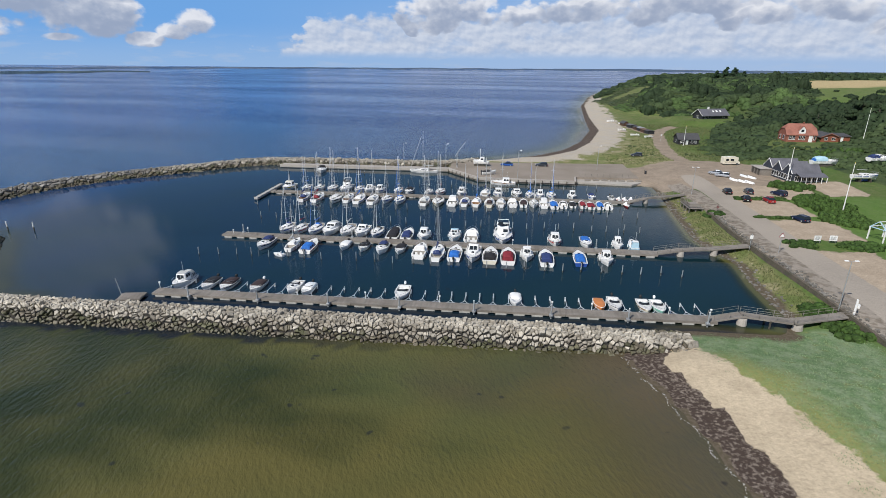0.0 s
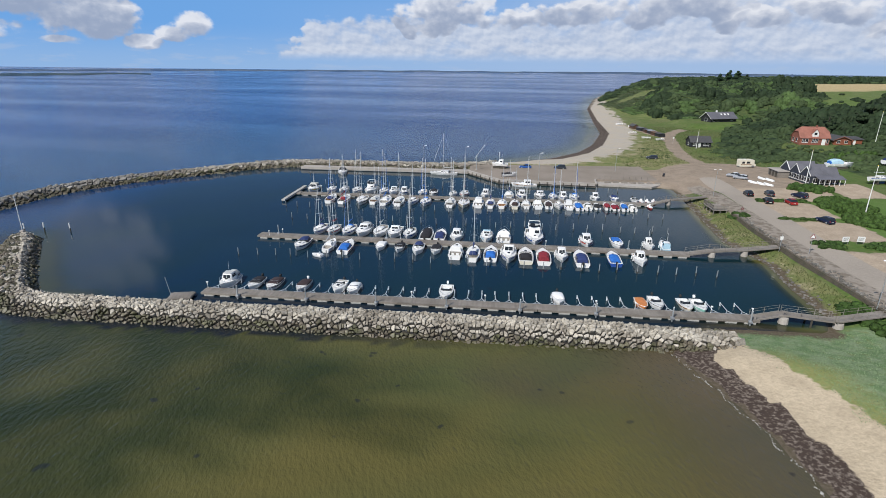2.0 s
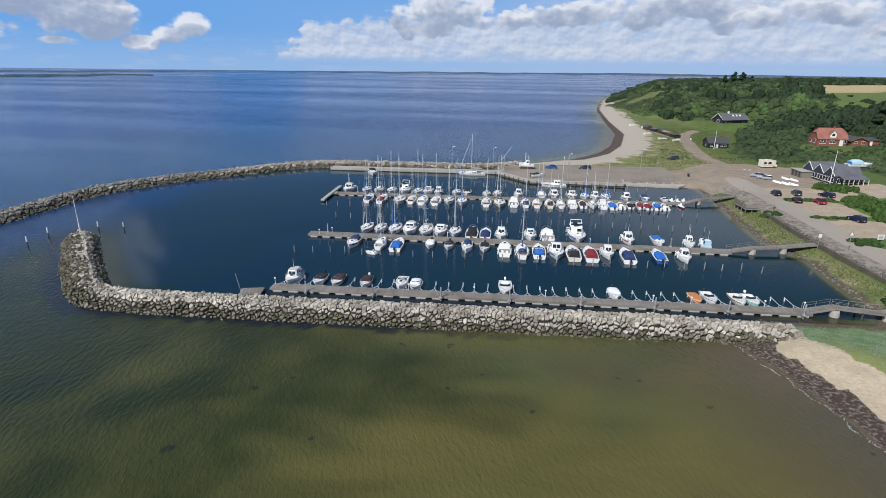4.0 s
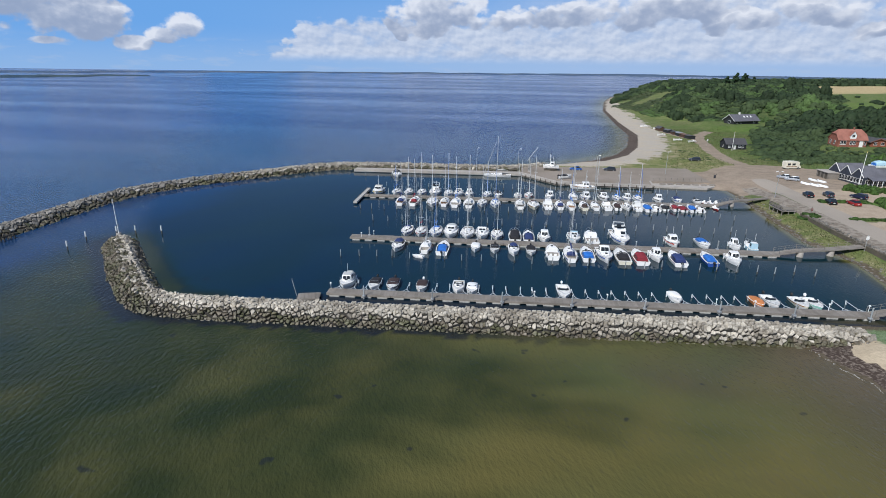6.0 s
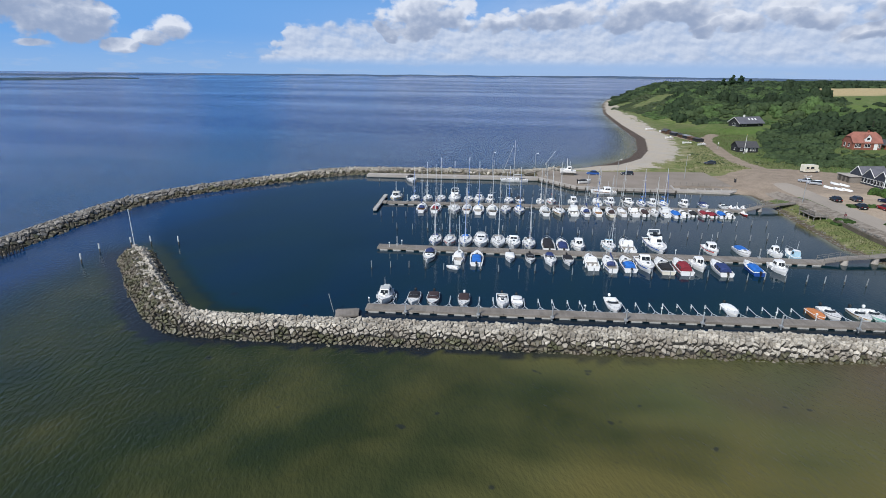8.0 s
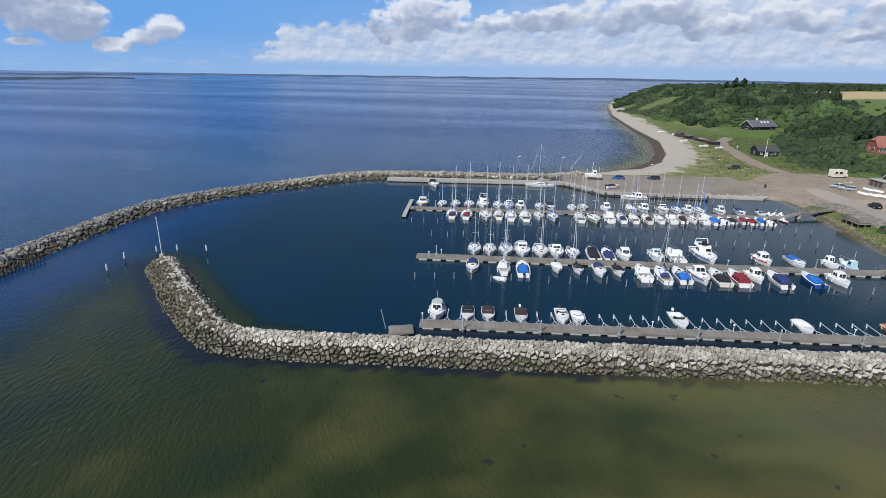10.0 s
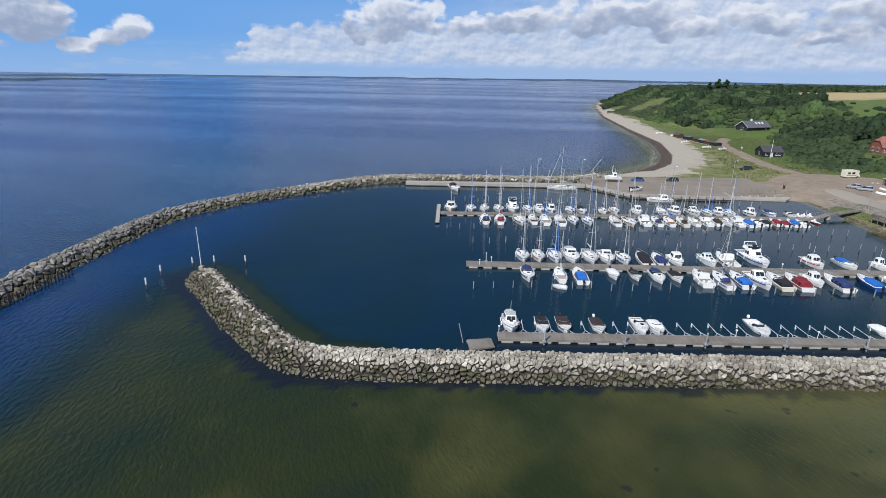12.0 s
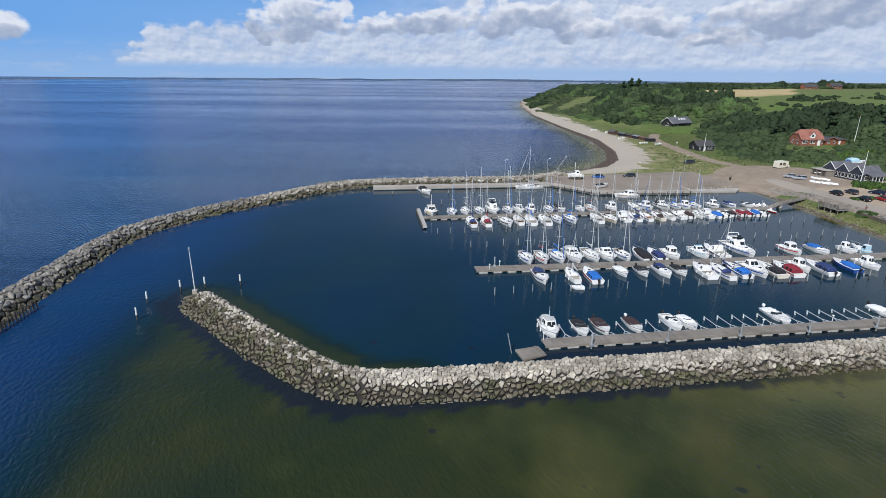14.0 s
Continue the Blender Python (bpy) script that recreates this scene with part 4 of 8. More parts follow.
def build_quay():
    q = thing("quay", pose(0, 0, 0), "grey concrete quay with timber edge beams and gravel surface", "quay", kind="structure")
    part("quay_slab", Mesh().slab(QUAY_A, -0.5, 1.0, 0.08), CONCRETE, q)
    part("quay_slab", Mesh().slab(QUAY_B, -0.5, 1.25, 0.0), GRAVEL, q, "gravel-topped quay platform")
    for (ax, ay), (bx, by) in (((-76, 179.6), (-16.6, 179.6)), ((-16.6, 179.4), (-6.1, 166.0)), ((-6.1, 166.0), (23.4, 164.2)), ((23.4, 164.2), (24.2, 171))):
        l = math.hypot(bx - ax, by - ay)
        nx, ny = (by - ay) / l, -(bx - ax) / l
        top = 1.0 if ay > 179.5 else 1.25
        part("edge_beam", Mesh().slab([(ax + nx * 0.35, ay + ny * 0.35), (bx + nx * 0.35, by + ny * 0.35), (bx - nx * 0.25, by - ny * 0.25), (ax - nx * 0.25, ay - ny * 0.25)], top - 0.75, top + 0.16, 0.04), CONCRETE, q)
        k = int(l / 2.4)
        if top > 1.1:
            for i in range(k + 1):
                x, y = ax + (bx - ax) * i / k + nx * 0.42, ay + (by - ay) * i / k + ny * 0.42
                part("fender_pile", Mesh().tube([(x, y, -0.8), (x, y, top - 0.1)], 0.13), TIMBER_DK, q)
    # lower slipway stage with a plank edge
    part("slip_stage", Mesh().slab([(24.4, 166.6), (40.5, 165.2), (44, 168.5), (44, 171.5), (24.6, 171)], -0.4, 0.55, 0.05), CONCRETE, q)
    for i in range(7):
        x = 27 + i * 2.6
        part("stage_block", Mesh().slab(rounded(x, x + 1.9, 169.2, 170.1, 0.2), 0.5, 0.95, 0.12), TIMBER, q)
    for i in range(9):
        x = 25.5 + i * 1.9
        part("fence_post", Mesh().tube([(x, 171.6, 0.6), (x, 171.6, 2.3)], 0.06), TIMBER, q)


build_quay()

# ---------------------------------------------------------------- piers


def pontoon(name, label, x0, x1, y0, y1, top, section, skew=0.0):
    """A floating pier of timber-decked sections on light floats."""
    p = thing(name, pose(0, 0, 0, 0, 0, skew), label, "pier", kind="structure")
    p.location = (0.0, 0.0, 0.0) if not skew else (103 * math.sin(radians(skew)), 103 * (1 - math.cos(radians(skew))), 0)
    n = max(1, round((x1 - x0) / section))
    w = (x1 - x0) / n
    board = {}
    for i in range(n):
        a, b = x0 + i * w + 0.03, x0 + (i + 1) * w - 0.03
        part("deck_section", Mesh().box(a, b, y0 + 0.14, y1 - 0.14, top - 0.14, top, 0.0), TIMBER, p)
        part("edge_beam", Mesh().box(a, b, y0, y0 + 0.14, top - 0.32, top + 0.05, 0.02), TIMBER, p)
        part("edge_beam", Mesh().box(a, b, y1 - 0.14, y1, top - 0.32, top + 0.05, 0.02), TIMBER, p)
        k = max(2, round(w / 2.9))
        for j in range(k):
            c = a + (j + 0.5) * (b - a) / k
            part("float", Mesh().slab(rounded(c - 0.85, c + 0.85, y0 - 0.02, y1 + 0.02, 0.1, 2), -0.3, top - 0.3, 0.03), FLOAT, p)
    return p


SKEW = -1.03            # the middle pier stands a little askew, in degrees
pier_a = pontoon("pier_south", "grey weathered timber floating pier on pale floats", -54.3, 32.4, 72.95, 75.1, 0.55, 11.2)
pier_b = pontoon("pier_middle", "long grey timber floating pier with boats on both sides", -58.0, 31.5, 101.8, 104.2, 0.6, 11.2, skew=SKEW)
pier_c = pontoon("pier_north", "far timber floating pier crowded with boats", -62.6, 35.0, 142.0, 144.3, 0.55, 11.2)


def planks(parent, x0, x1, y0, y1, top, step):
    """Cross boards of a pier's deck."""
    me = mesh_data("plank", Mesh().box(-step * 0.46, step * 0.46, y0, y1, 0, 0.03, 0.0), TIMBER)
    for i in range(int((x1 - x0) / step)):
        ob = new("plank", me)
        ob.location = (x0 + (i + 0.5) * step, 0, top)
        ob.parent = parent


planks(pier_a, -54.3, 32.4, 73.11, 74.94, 0.552, 0.3)
planks(pier_b, -58, 31.5, 101.96, 104.14, 0.602, 0.3)


def guide_piles():
    """Piles that hold the floating piers, and lamps on them."""
    base = thing("guide_pile", pose(-47.8, 72.55, 0), "grey steel guide pile with a collar on the pier edge", "pile", "guide piles of the piers")
    part("shaft", Mesh().tube([(0, 0, -1), (0, 0, 2.3)], 0.115, 8), POST, base)
    part("cap", Mesh().tube([(0, 0, 2.3), (0, 0, 2.4)], 0.125, 8, 0.03), GALV, base)
    part("collar", Mesh().slab(rounded(-0.26, 0.26, -0.26, 0.34, 0.08, 2), 0.42, 0.66, 0.02), GALV, base)
    for x in (-36.5, -25.2, -14.1, -2.8, 8.6, 19.7, 30.8):
        copy_thing(base, pose(x, 72.55, 0))
    for x in (-54, -30, -6, 20):
        copy_thing(base, pose(x, 103.9 - 0.018 * x, 0.2))
    for x in (-57, -33, -9, 15, 33):
        copy_thing(base, pose(x, 143.9, 0.2))
    lamp = thing("pier_lamp", pose(-54.0, 74.9, 0.55), "slim white bollard lamp standing on the pier", "lamp", "pier lamps")
    part("post", Mesh().tube([(0, 0, 0), (0, 0, 1.0)], 0.05), WHITEPAINT, lamp)
    part("head", Mesh().slab(rounded(-0.14, 0.14, -0.14, 0.14, 0.05, 2), 1.0, 1.2, 0.05), WHITEPAINT, lamp)
    for x, y in ((-30.9, 74.9), (-19.9, 74.9), (-8.2, 74.9), (8.9, 74.9), (14.8, 74.9), (26, 74.9), (31.9, 74.9), (-55.4, 102.2), (-53, 103.9), (-27, 103.9), (3.5, 103.9), (24, 103.9)):
        copy_thing(lamp, pose(x, y - (0.018 * x if y > 100 else 0), 0.58))


guide_piles()


def boom_mesh():
    m = Mesh()
    m.tube([(-0.55, 0, 0.12), (0, 1.05, 0.10)], 0.05)
    m.tube([(0.55, 0, 0.12), (0, 1.05, 0.10)], 0.05)
    m.tube([(0, 0.95, 0.10), (0, 3.9, 0.14)], 0.055)
    return m


def booms():
    first = thing("mooring_boom", pose(-52.9, 75.1, 0.42), "galvanised Y-shaped mooring boom with a float at its tip", "mooring boom", "mooring booms of the pier")
    part("arm", boom_mesh(), BOOMPAINT, first)
    part("tip_float", Mesh().tube([(0, 3.8, -0.4), (0, 3.9, -0.1), (0, 3.95, 0.24)], 0.11, 8, 0.09), BOOMPAINT, first)
    part("bracket", Mesh().box(-0.7, 0.7, -0.08, 0.06, 0.0, 0.2, 0.02), GALV, first)
    xs = [-50.3, -48.3, -46.1, -43.7, -41.3, -38.7, -36.4, -33.9, -31.6, -29.2]
    xs += [-26.6 + 2.22 * i for i in range(27)]
    rng = random.Random(4)
    for x in xs:
        if x < 32.4:
            copy_thing(first, pose(x + rng.uniform(-0.1, 0.1), 75.1, 0.42, 0, 0, rng.uniform(-2.5, 2.5)))


booms()


def mooring_posts():
    base = thing("mooring_post", pose(-57, 92.0, 0), "weathered grey timber mooring post standing in water", "mooring post", "mooring posts")
    part("shaft", Mesh().tube([(0, 0, -1.0), (0, 0, 1.6)], 0.10, 8, 0.09), POST, base)
    part("dark_foot", Mesh().tube([(0, 0, -0.2), (0, 0, 0.3)], 0.11, 8), TIMBER_DK, base, "wet dark foot of the post")
    rng = random.Random(9)
    for x0, x1, y, step in ((-53.4, 36, 92.0, 3.46), (-56, 33, 117.6, 3.5), (-62, 34, 129.5, 3.3), (-60, 32, 157.8, 3.3), (-70, -40, 172.5, 8.5)):
        x = x0
        while x < x1:
            copy_thing(base, pose(x + rng.uniform(-0.3, 0.3), y - (0.018 * x if y < 120 else 0) + rng.uniform(-0.4, 0.4), rng.uniform(-0.3, 0.3), rng.uniform(-2, 2), rng.uniform(-2, 2), 0))
            x += step
    mark = thing("channel_post", pose(-100.8, 102.2, 0), "white-topped dark channel post standing in water", "marker post", "channel posts at the harbour mouth")
    part("shaft", Mesh().tube([(0, 0, -1), (0, 0, 1.0)], 0.12, 8), TIMBER_DK, mark)
    part("sleeve", Mesh().tube([(0, 0, 0.8), (0, 0, 1.9), (0, 0, 1.98)], 0.16, 8, 0.11), WHITEPAINT, mark, "white plastic sleeve")
    for x, y in ((-106.7, 101.8), (-110.4, 100.7), (-114.2, 96.1), (-113.4, 89.7)):
        copy_thing(mark, pose(x, y, 0, random.Random(int(x)).uniform(-2, 2), 0, 0))


mooring_posts()


def entrance_light():
    p = thing("entrance_light", pose(-106.7, 96.4, 1.6), "tall slim white harbour light mast on the mole head", "light mast")
    part("mast", Mesh().tube([(0, 0, -0.4), (0, 0, 7.2)], 0.10, 8, 0.06), WHITEPAINT, p)
    part("base", Mesh().slab(rounded(-0.4, 0.4, -0.4, 0.4, 0.1), -0.4, 0.25, 0.05), CONCRETE, p)
    part("lantern", Mesh().tube([(0, 0, 7.2), (0, 0, 7.55), (0, 0, 7.65)], 0.17, 8, 0.1), GALV, p)


entrance_light()


def wave_screen():
    p = thing("wave_screen", pose(0, 0, 0), "pale timber and concrete wave screen jetty at the pier head", "jetty", kind="structure")
    part("walkway", Mesh().slab([(-64.9, 133.8), (-63.9, 133.8), (-63.9, 151.5), (-64.9, 151.5)], 0.35, 0.8, 0.04), FLOAT, p)
    for i in range(8):
        part("pile", Mesh().tube([(-64.95, 134.5 + i * 2.3, -1), (-64.95, 134.5 + i * 2.3, 1.0)], 0.13), TIMBER_DK, p)
    part("landing", Mesh().slab([(-63.9, 141.9), (-62.7, 141.9), (-62.7, 144.4), (-63.9, 144.4)], 0.3, 0.6), TIMBER, p)


wave_screen()


def landing_raft():
    r = thing("landing_raft", pose(-56.9, 71.9, 0, 0, 0, 16), "worn timber raft joining pier and stone mole", "raft")
    part("deck", Mesh().slab([(-2.0, -1.6), (1.7, -1.5), (2.0, 0.9), (-1.5, 1.3)], 0.25, 0.5, 0.03), TIMBER, r)
    for i in range(6):
        part("board", Mesh().box(-1.75 + i * 0.58, -1.24 + i * 0.58, -1.4 + 0.05 * (i % 3), 0.9 + 0.08 * (i % 2), 0.505, 0.55), TIMBER, r)
    part("float", Mesh().slab(rounded(-1.6, 1.5, -1.3, 0.7, 0.3), -0.3, 0.25), TIMBER_DK, r)
    part("mooring_pole", Mesh().tube([(-1.9, 1.3, -0.6), (-2.6, 1.6, 3.0)], 0.07), POST, r)


landing_raft()


def pile_fence():
    """Row of timber piles beside the long mole."""
    f = thing("pile_fence", pose(0, 0, 0), "row of dark timber piles beside the stone mole", "pile fence", kind="structure")
    me = mesh_data("pile", Mesh().tube([(0, 0, -1), (0, 0, 1.5)], 0.14, 6), TIMBER_DK)
    rng = random.Random(3)
    for i in range(34):
        t = i / 33
        ob = new("pile", me)
        ob.matrix_basis = pose(-130.7 - 1.9 * t, 96 - 26 * t, rng.uniform(-0.25, 0.25), rng.uniform(-3, 3), rng.uniform(-3, 3))
        ob.parent = f
    part("rail", Mesh().tube([(-130.7, 96, 0.9), (-132.6, 70, 0.9)], 0.08), TIMBER_DK, f)


pile_fence()


def gangway(name, label, pts, width, posts, barrels):
    """A fixed timber footbridge with rails on both sides."""
    g = thing(name, pose(0, 0, 0), label, "footbridge", kind="structure")
    for (ax, ay, az), (bx, by, bz) in zip(pts[:-1], pts[1:]):
        l = math.hypot(bx - ax, by - ay)
        nx, ny = -(by - ay) / l * width / 2, (bx - ax) / l * width / 2
        top = [(ax - nx, ay - ny, az), (bx - nx, by - ny, bz), (bx + nx, by + ny, bz), (ax + nx, ay + ny, az)]
        part("walkway", Mesh().loft([[(x, y, z - 0.22) for x, y, z in top], top]), TIMBER, g)
        n = max(2, round(l / 2.2))
        for s in (-1, 1):
            rail = Mesh()
            for h in (0.5, 0.92):
                rail.tube([(ax + s * nx, ay + s * ny, az + h), (bx + s * nx, by + s * ny, bz + h)], 0.024, 5)
            part("handrail", rail, TIMBER, g)
            for i in range(n + 1):
                t = i / n
                x, y, z = ax + (bx - ax) * t + s * nx, ay + (by - ay) * t + s * ny, az + (bz - az) * t
                part("rail_post", Mesh().tube([(x, y, z - 0.2), (x, y, z + 0.94)], 0.04, 5), TIMBER, g)
    for x, y, z in posts:
        part("pile", Mesh().tube([(x, y, -1), (x, y, z)], 0.14), TIMBER_DK, g)
    for x, y, z in barrels:
        part("pier_drum", Mesh().tube([(x, y, -0.8), (x, y, 0.1), (x, y, z - 0.25), (x, y, z)], 0.75, 12, 0.62), CONCRETE, g, "round concrete support")
    return g


gangway("gangway_south", "weathered timber gangway with rails to the floating pier", [(31.6, 73.9, 0.7), (36, 74.6, 1.35), (42.4, 73.2, 1.3), (51.5, 75.4, 1.9)], 1.7,
        [(39.4, 72.9, 1.2), (39.4, 74.6, 1.2)], [(36, 73.9, 1.0), (43.2, 73.0, 0.95)])
gangway("gangway_middle", "timber gangway with rails on round supports", [(31.2, 102.5, 0.65), (36.1, 103.4, 1.2), (43, 104.6, 1.4), (51.0, 106.0, 1.9)], 1.8,
        [(47, 105, 1.3), (47, 106.4, 1.3)], [(36.1, 102.9, 0.95), (42.8, 104.2, 1.05)])
gangway("gangway_north", "timber gangway from the pier to the shore", [(34.8, 143.2, 0.65), (39.6, 145.2, 1.35), (52.2, 149.4, 1.8)], 1.7,
        [(46, 147, 1.4)], [(39.6, 145.0, 1.1)])

# ---------------------------------------------------------------- boats


def half_width(s, B, sw):
    aft = sw + (1 - sw) * math.sin(math.pi / 2 * min(1, s / 0.45))
    return B / 2 * aft * (1 - max(0.0, (s - 0.48) / 0.52) ** 2.8) + 0.015


def sheer(s, fs, fb):
    return fs + (fb - fs) * s ** 1.7


class Boat:
    """A hull with its deck and cockpit, bow towards +y, waterline at z = 0."""

    def __init__(self, name, x, y, L, B, bow, label, group, hull=None, sw=0.82, fs=0.62, fb=1.05, c0=0.06, c1=0.5, stripe=None, turn=0.0, z=0.0, deck=None, floor=None):
        hull, deck, floor = hull or GEL, deck or DECK, floor or COCKPIT
        self.L, self.B, self.sw, self.fs, self.fb, self.c0, self.c1 = L, B, sw, fs, fb, c0, c1
        self.top = t = thing(name, pose(x, y, z, 0, 0, (0 if bow > 0 else 180) + turn), label, "boat", group)
        S = [i / 14 for i in range(15)]
        rings = []
        for s in S:
            w, h = half_width(s, B, sw), sheer(s, fs, fb)
            rk = 0.07 * L * max(0, s - 0.6) ** 2 * 6
            yy = -L / 2 + s * L * 0.94
            k = 1 - 0.55 * max(0, (s - 0.7) / 0.3)
            half = [(w, yy + rk, h), (w * 0.97, yy + rk * 0.75, h * 0.62), (w * 0.84 * k, yy + rk * 0.25, 0.04), (w * 0.45 * k, yy, -0.28), (0, yy, -0.4)]
            rings.append([(-a, b, c) for a, b, c in half] + half[-2::-1])
        part("hull", Mesh().loft(rings, closed=False, cap0=True, cap1=False), hull, t, smooth=False)
        # deck: foredeck, side decks, cockpit well
        d = Mesh()
        fore = [s for s in S if s >= c1 - 1e-6]
        fore = [c1] + [s for s in fore if s > c1 + 0.02]
        rows = []
        for s in fore:
            w, h = half_width(s, B, sw) - 0.02, sheer(s, fs, fb)
            yy = self.y(s)
            rows.append([(-w, yy, h), (-w * 0.5, yy, h + 0.05 * w), (0, yy, h + 0.07 * w), (w * 0.5, yy, h + 0.05 * w), (w, yy, h)])
        d.loft(rows, closed=False, cap0=False, cap1=False)
        side = [c0 + (c1 - c0) * i / 5 for i in range(6)]
        e = 0.16 if B > 2 else 0.11
        for g in (-1, 1):
            d.loft([[(g * (half_width(s, B, sw) - 0.01), self.y(s), sheer(s, fs, fb)), (g * (half_width(s, B, sw) - e), self.y(s), sheer(s, fs, fb) + 0.02),
                     (g * (half_width(s, B, sw) - e), self.y(s), 0.2)] for s in side], closed=False, cap0=False, cap1=False)
        w0 = half_width(c0, B, sw)
        d.add([(-w0, self.y(0.0), sheer(0, fs, fb)), (w0, self.y(0.0), sheer(0, fs, fb)), (w0, self.y(c0), sheer(c0, fs, fb)), (-w0, self.y(c0), sheer(c0, fs, fb))], [(0, 1, 2, 3)])
        part("deck", d, deck, t)
        f = Mesh().loft([[(-half_width(s, B, sw) + e, self.y(s), 0.21), (half_width(s, B, sw) - e, self.y(s), 0.21)] for s in side], closed=False, cap0=False, cap1=False)
        wa, wb = half_width(c0, B, sw) - e, half_width(c1, B, sw) - e
        f.add([(-wa, self.y(c0), 0.2), (wa, self.y(c0), 0.2), (wa, self.y(c0), sheer(c0, fs, fb)), (-wa, self.y(c0), sheer(c0, fs, fb))], [(0, 1, 2, 3)])
        f.add([(-wb, self.y(c1), 0.2), (wb, self.y(c1), 0.2), (wb, self.y(c1), sheer(c1, fs, fb)), (-wb, self.y(c1), sheer(c1, fs, fb))], [(0, 1, 2, 3)])
        part("cockpit", f, floor, t)
        if stripe:
            m = Mesh()
            for g in (-1, 1):
                m.loft([[(g * (half_width(s, B, sw) * (0.985 if k == 0 else 0.972) + 0.012), self.y(s) - 0.02 * k, sheer(s, fs, fb) * (0.86 - 0.2 * k)) for k in (0, 1)] for s in S[:-1]], closed=False, cap0=False, cap1=False)
            part("stripe", m, stripe, t, "coloured stripe along the hull")
        rub = Mesh()
        for g in (-1, 1):
            rub.tube([(g * (half_width(s, B, sw) + 0.005), self.y(s), sheer(s, fs, fb) - 0.02) for s in S], 0.028, 4)
        part("rubbing_strake", rub, GEL if hull is not GEL else RUBBER if L > 8.5 or int(x * 7) % 3 else DECK, t)

    def y(self, s):
        return -self.L / 2 + s * self.L * 0.94 + 0.07 * self.L * max(0, s - 0.6) ** 2 * 6

    def cabin(self, s0, s1, wf, wa, h, rf=0.5, ra=0.1, material=None, roof=None, z=None, name="cabin", glass=True, lower=0.38, upper=0.86):
        """A deckhouse from s0 to s1, its front raked by rf; windows on sides and front."""
        t, y0, y1 = self.top, self.y(s0), self.y(s1)
        zb = (sheer((s0 + s1) / 2, self.fs, self.fb) - 0.03) if z is None else z
        wb0, wb1 = self.B / 2 * wa, self.B / 2 * wf
        ti = 0.86

        def lvl(k):
            sh = 1 - (1 - ti) * k
            return ((wb0 * sh, y0 + ra * h * k), (wb1 * sh, y1 - rf * h * k))
        rings = []
        for k, ins in ((0, 0), (0.9, 0), (1.0, 0.07)):
            (a, ya), (b, yb) = lvl(k)
            c = min(0.16, b * 0.35)
            rings.append([(-a + ins, ya + ins, zb + h * k), (a - ins, ya + ins, zb + h * k), (b - ins, yb - c - ins, zb + h * k), (b - c - ins, yb - ins, zb + h * k), (-b + c + ins, yb - ins, zb + h * k), (-b + ins, yb - c - ins, zb + h * k)])
        part(name, Mesh().loft(rings), material or GEL, t)
        if roof:
            part("roof_panel", Mesh().loft([[(x * 1.04, yy + (0.06 if i in (2, 3, 4, 5) else -0.10), zb + h + dz) for i, (x, yy, _) in enumerate(rings[2])] for dz in (0.005, 0.06)]), roof, t)
        if not glass:
            return zb + h
        out = 0.012
        n = max(1, round((y1 - y0) / 1.1))
        for g in (-1, 1):
            for i in range(n):
                q = Mesh()
                pts = []
                for k, u in ((lower, (i + 0.10) / n), (lower, (i + 0.90) / n), (upper, (i + 0.90) / n), (upper, (i + 0.10) / n)):
                    (a, ya), (b, yb) = lvl(k)
                    u = 0.06 + u * 0.84
                    yb2 = yb - min(0.16, b * 0.35)
                    pts.append((g * (a + (b - a) * u + out), ya + (yb2 - ya) * u, zb + h * k))
                q.loft([pts, [(x - g * 0.01, yy, z2) for x, yy, z2 in pts]])
                part("side_window", q, GLASSDK, t)
        pts = []
        for k, sx in ((lower, -1), (lower, 1), (upper, 1), (upper, -1)):
            b, yb = lvl(k)[1]
            c = min(0.16, b * 0.35)
            pts.append((sx * (b - c - 0.05), yb + out, zb + h * k))
        mid = 0.03
        for sx in (-1, 1):
            q = [(max(mid, p[0]) if sx > 0 else min(-mid, p[0]), p[1], p[2]) for p in pts]
            part("windscreen", Mesh().loft([q, [(x, yy - 0.01, z2) for x, yy, z2 in q]]), GLASSDK, t)
        return zb + h

    def screen(self, s, h=0.42, w=0.8, back=0.8):
        """A curved windscreen with a light frame."""
        z, y = sheer(s, self.fs, self.fb) + 0.04, self.y(s)
        W = self.B / 2 * w
        low = [(-W, y - back, z), (-W * 0.92, y - 0.2, z), (-W * 0.5, y + 0.12, z), (W * 0.5, y + 0.12, z), (W * 0.92, y - 0.2, z), (W, y - back, z)]
        high = [(x * 0.9, yy - 0.38 * h if i not in (0, 5) else yy, zz + h * (0.75 if i in (0, 5) else 1)) for i, (x, yy, zz) in enumerate(low)]
        part("windscreen", Mesh().loft([low, high], closed=False, cap0=False, cap1=False), GLASSDK, self.top)
        part("screen_frame", Mesh().tube(high, 0.025, 4), GALV, self.top)

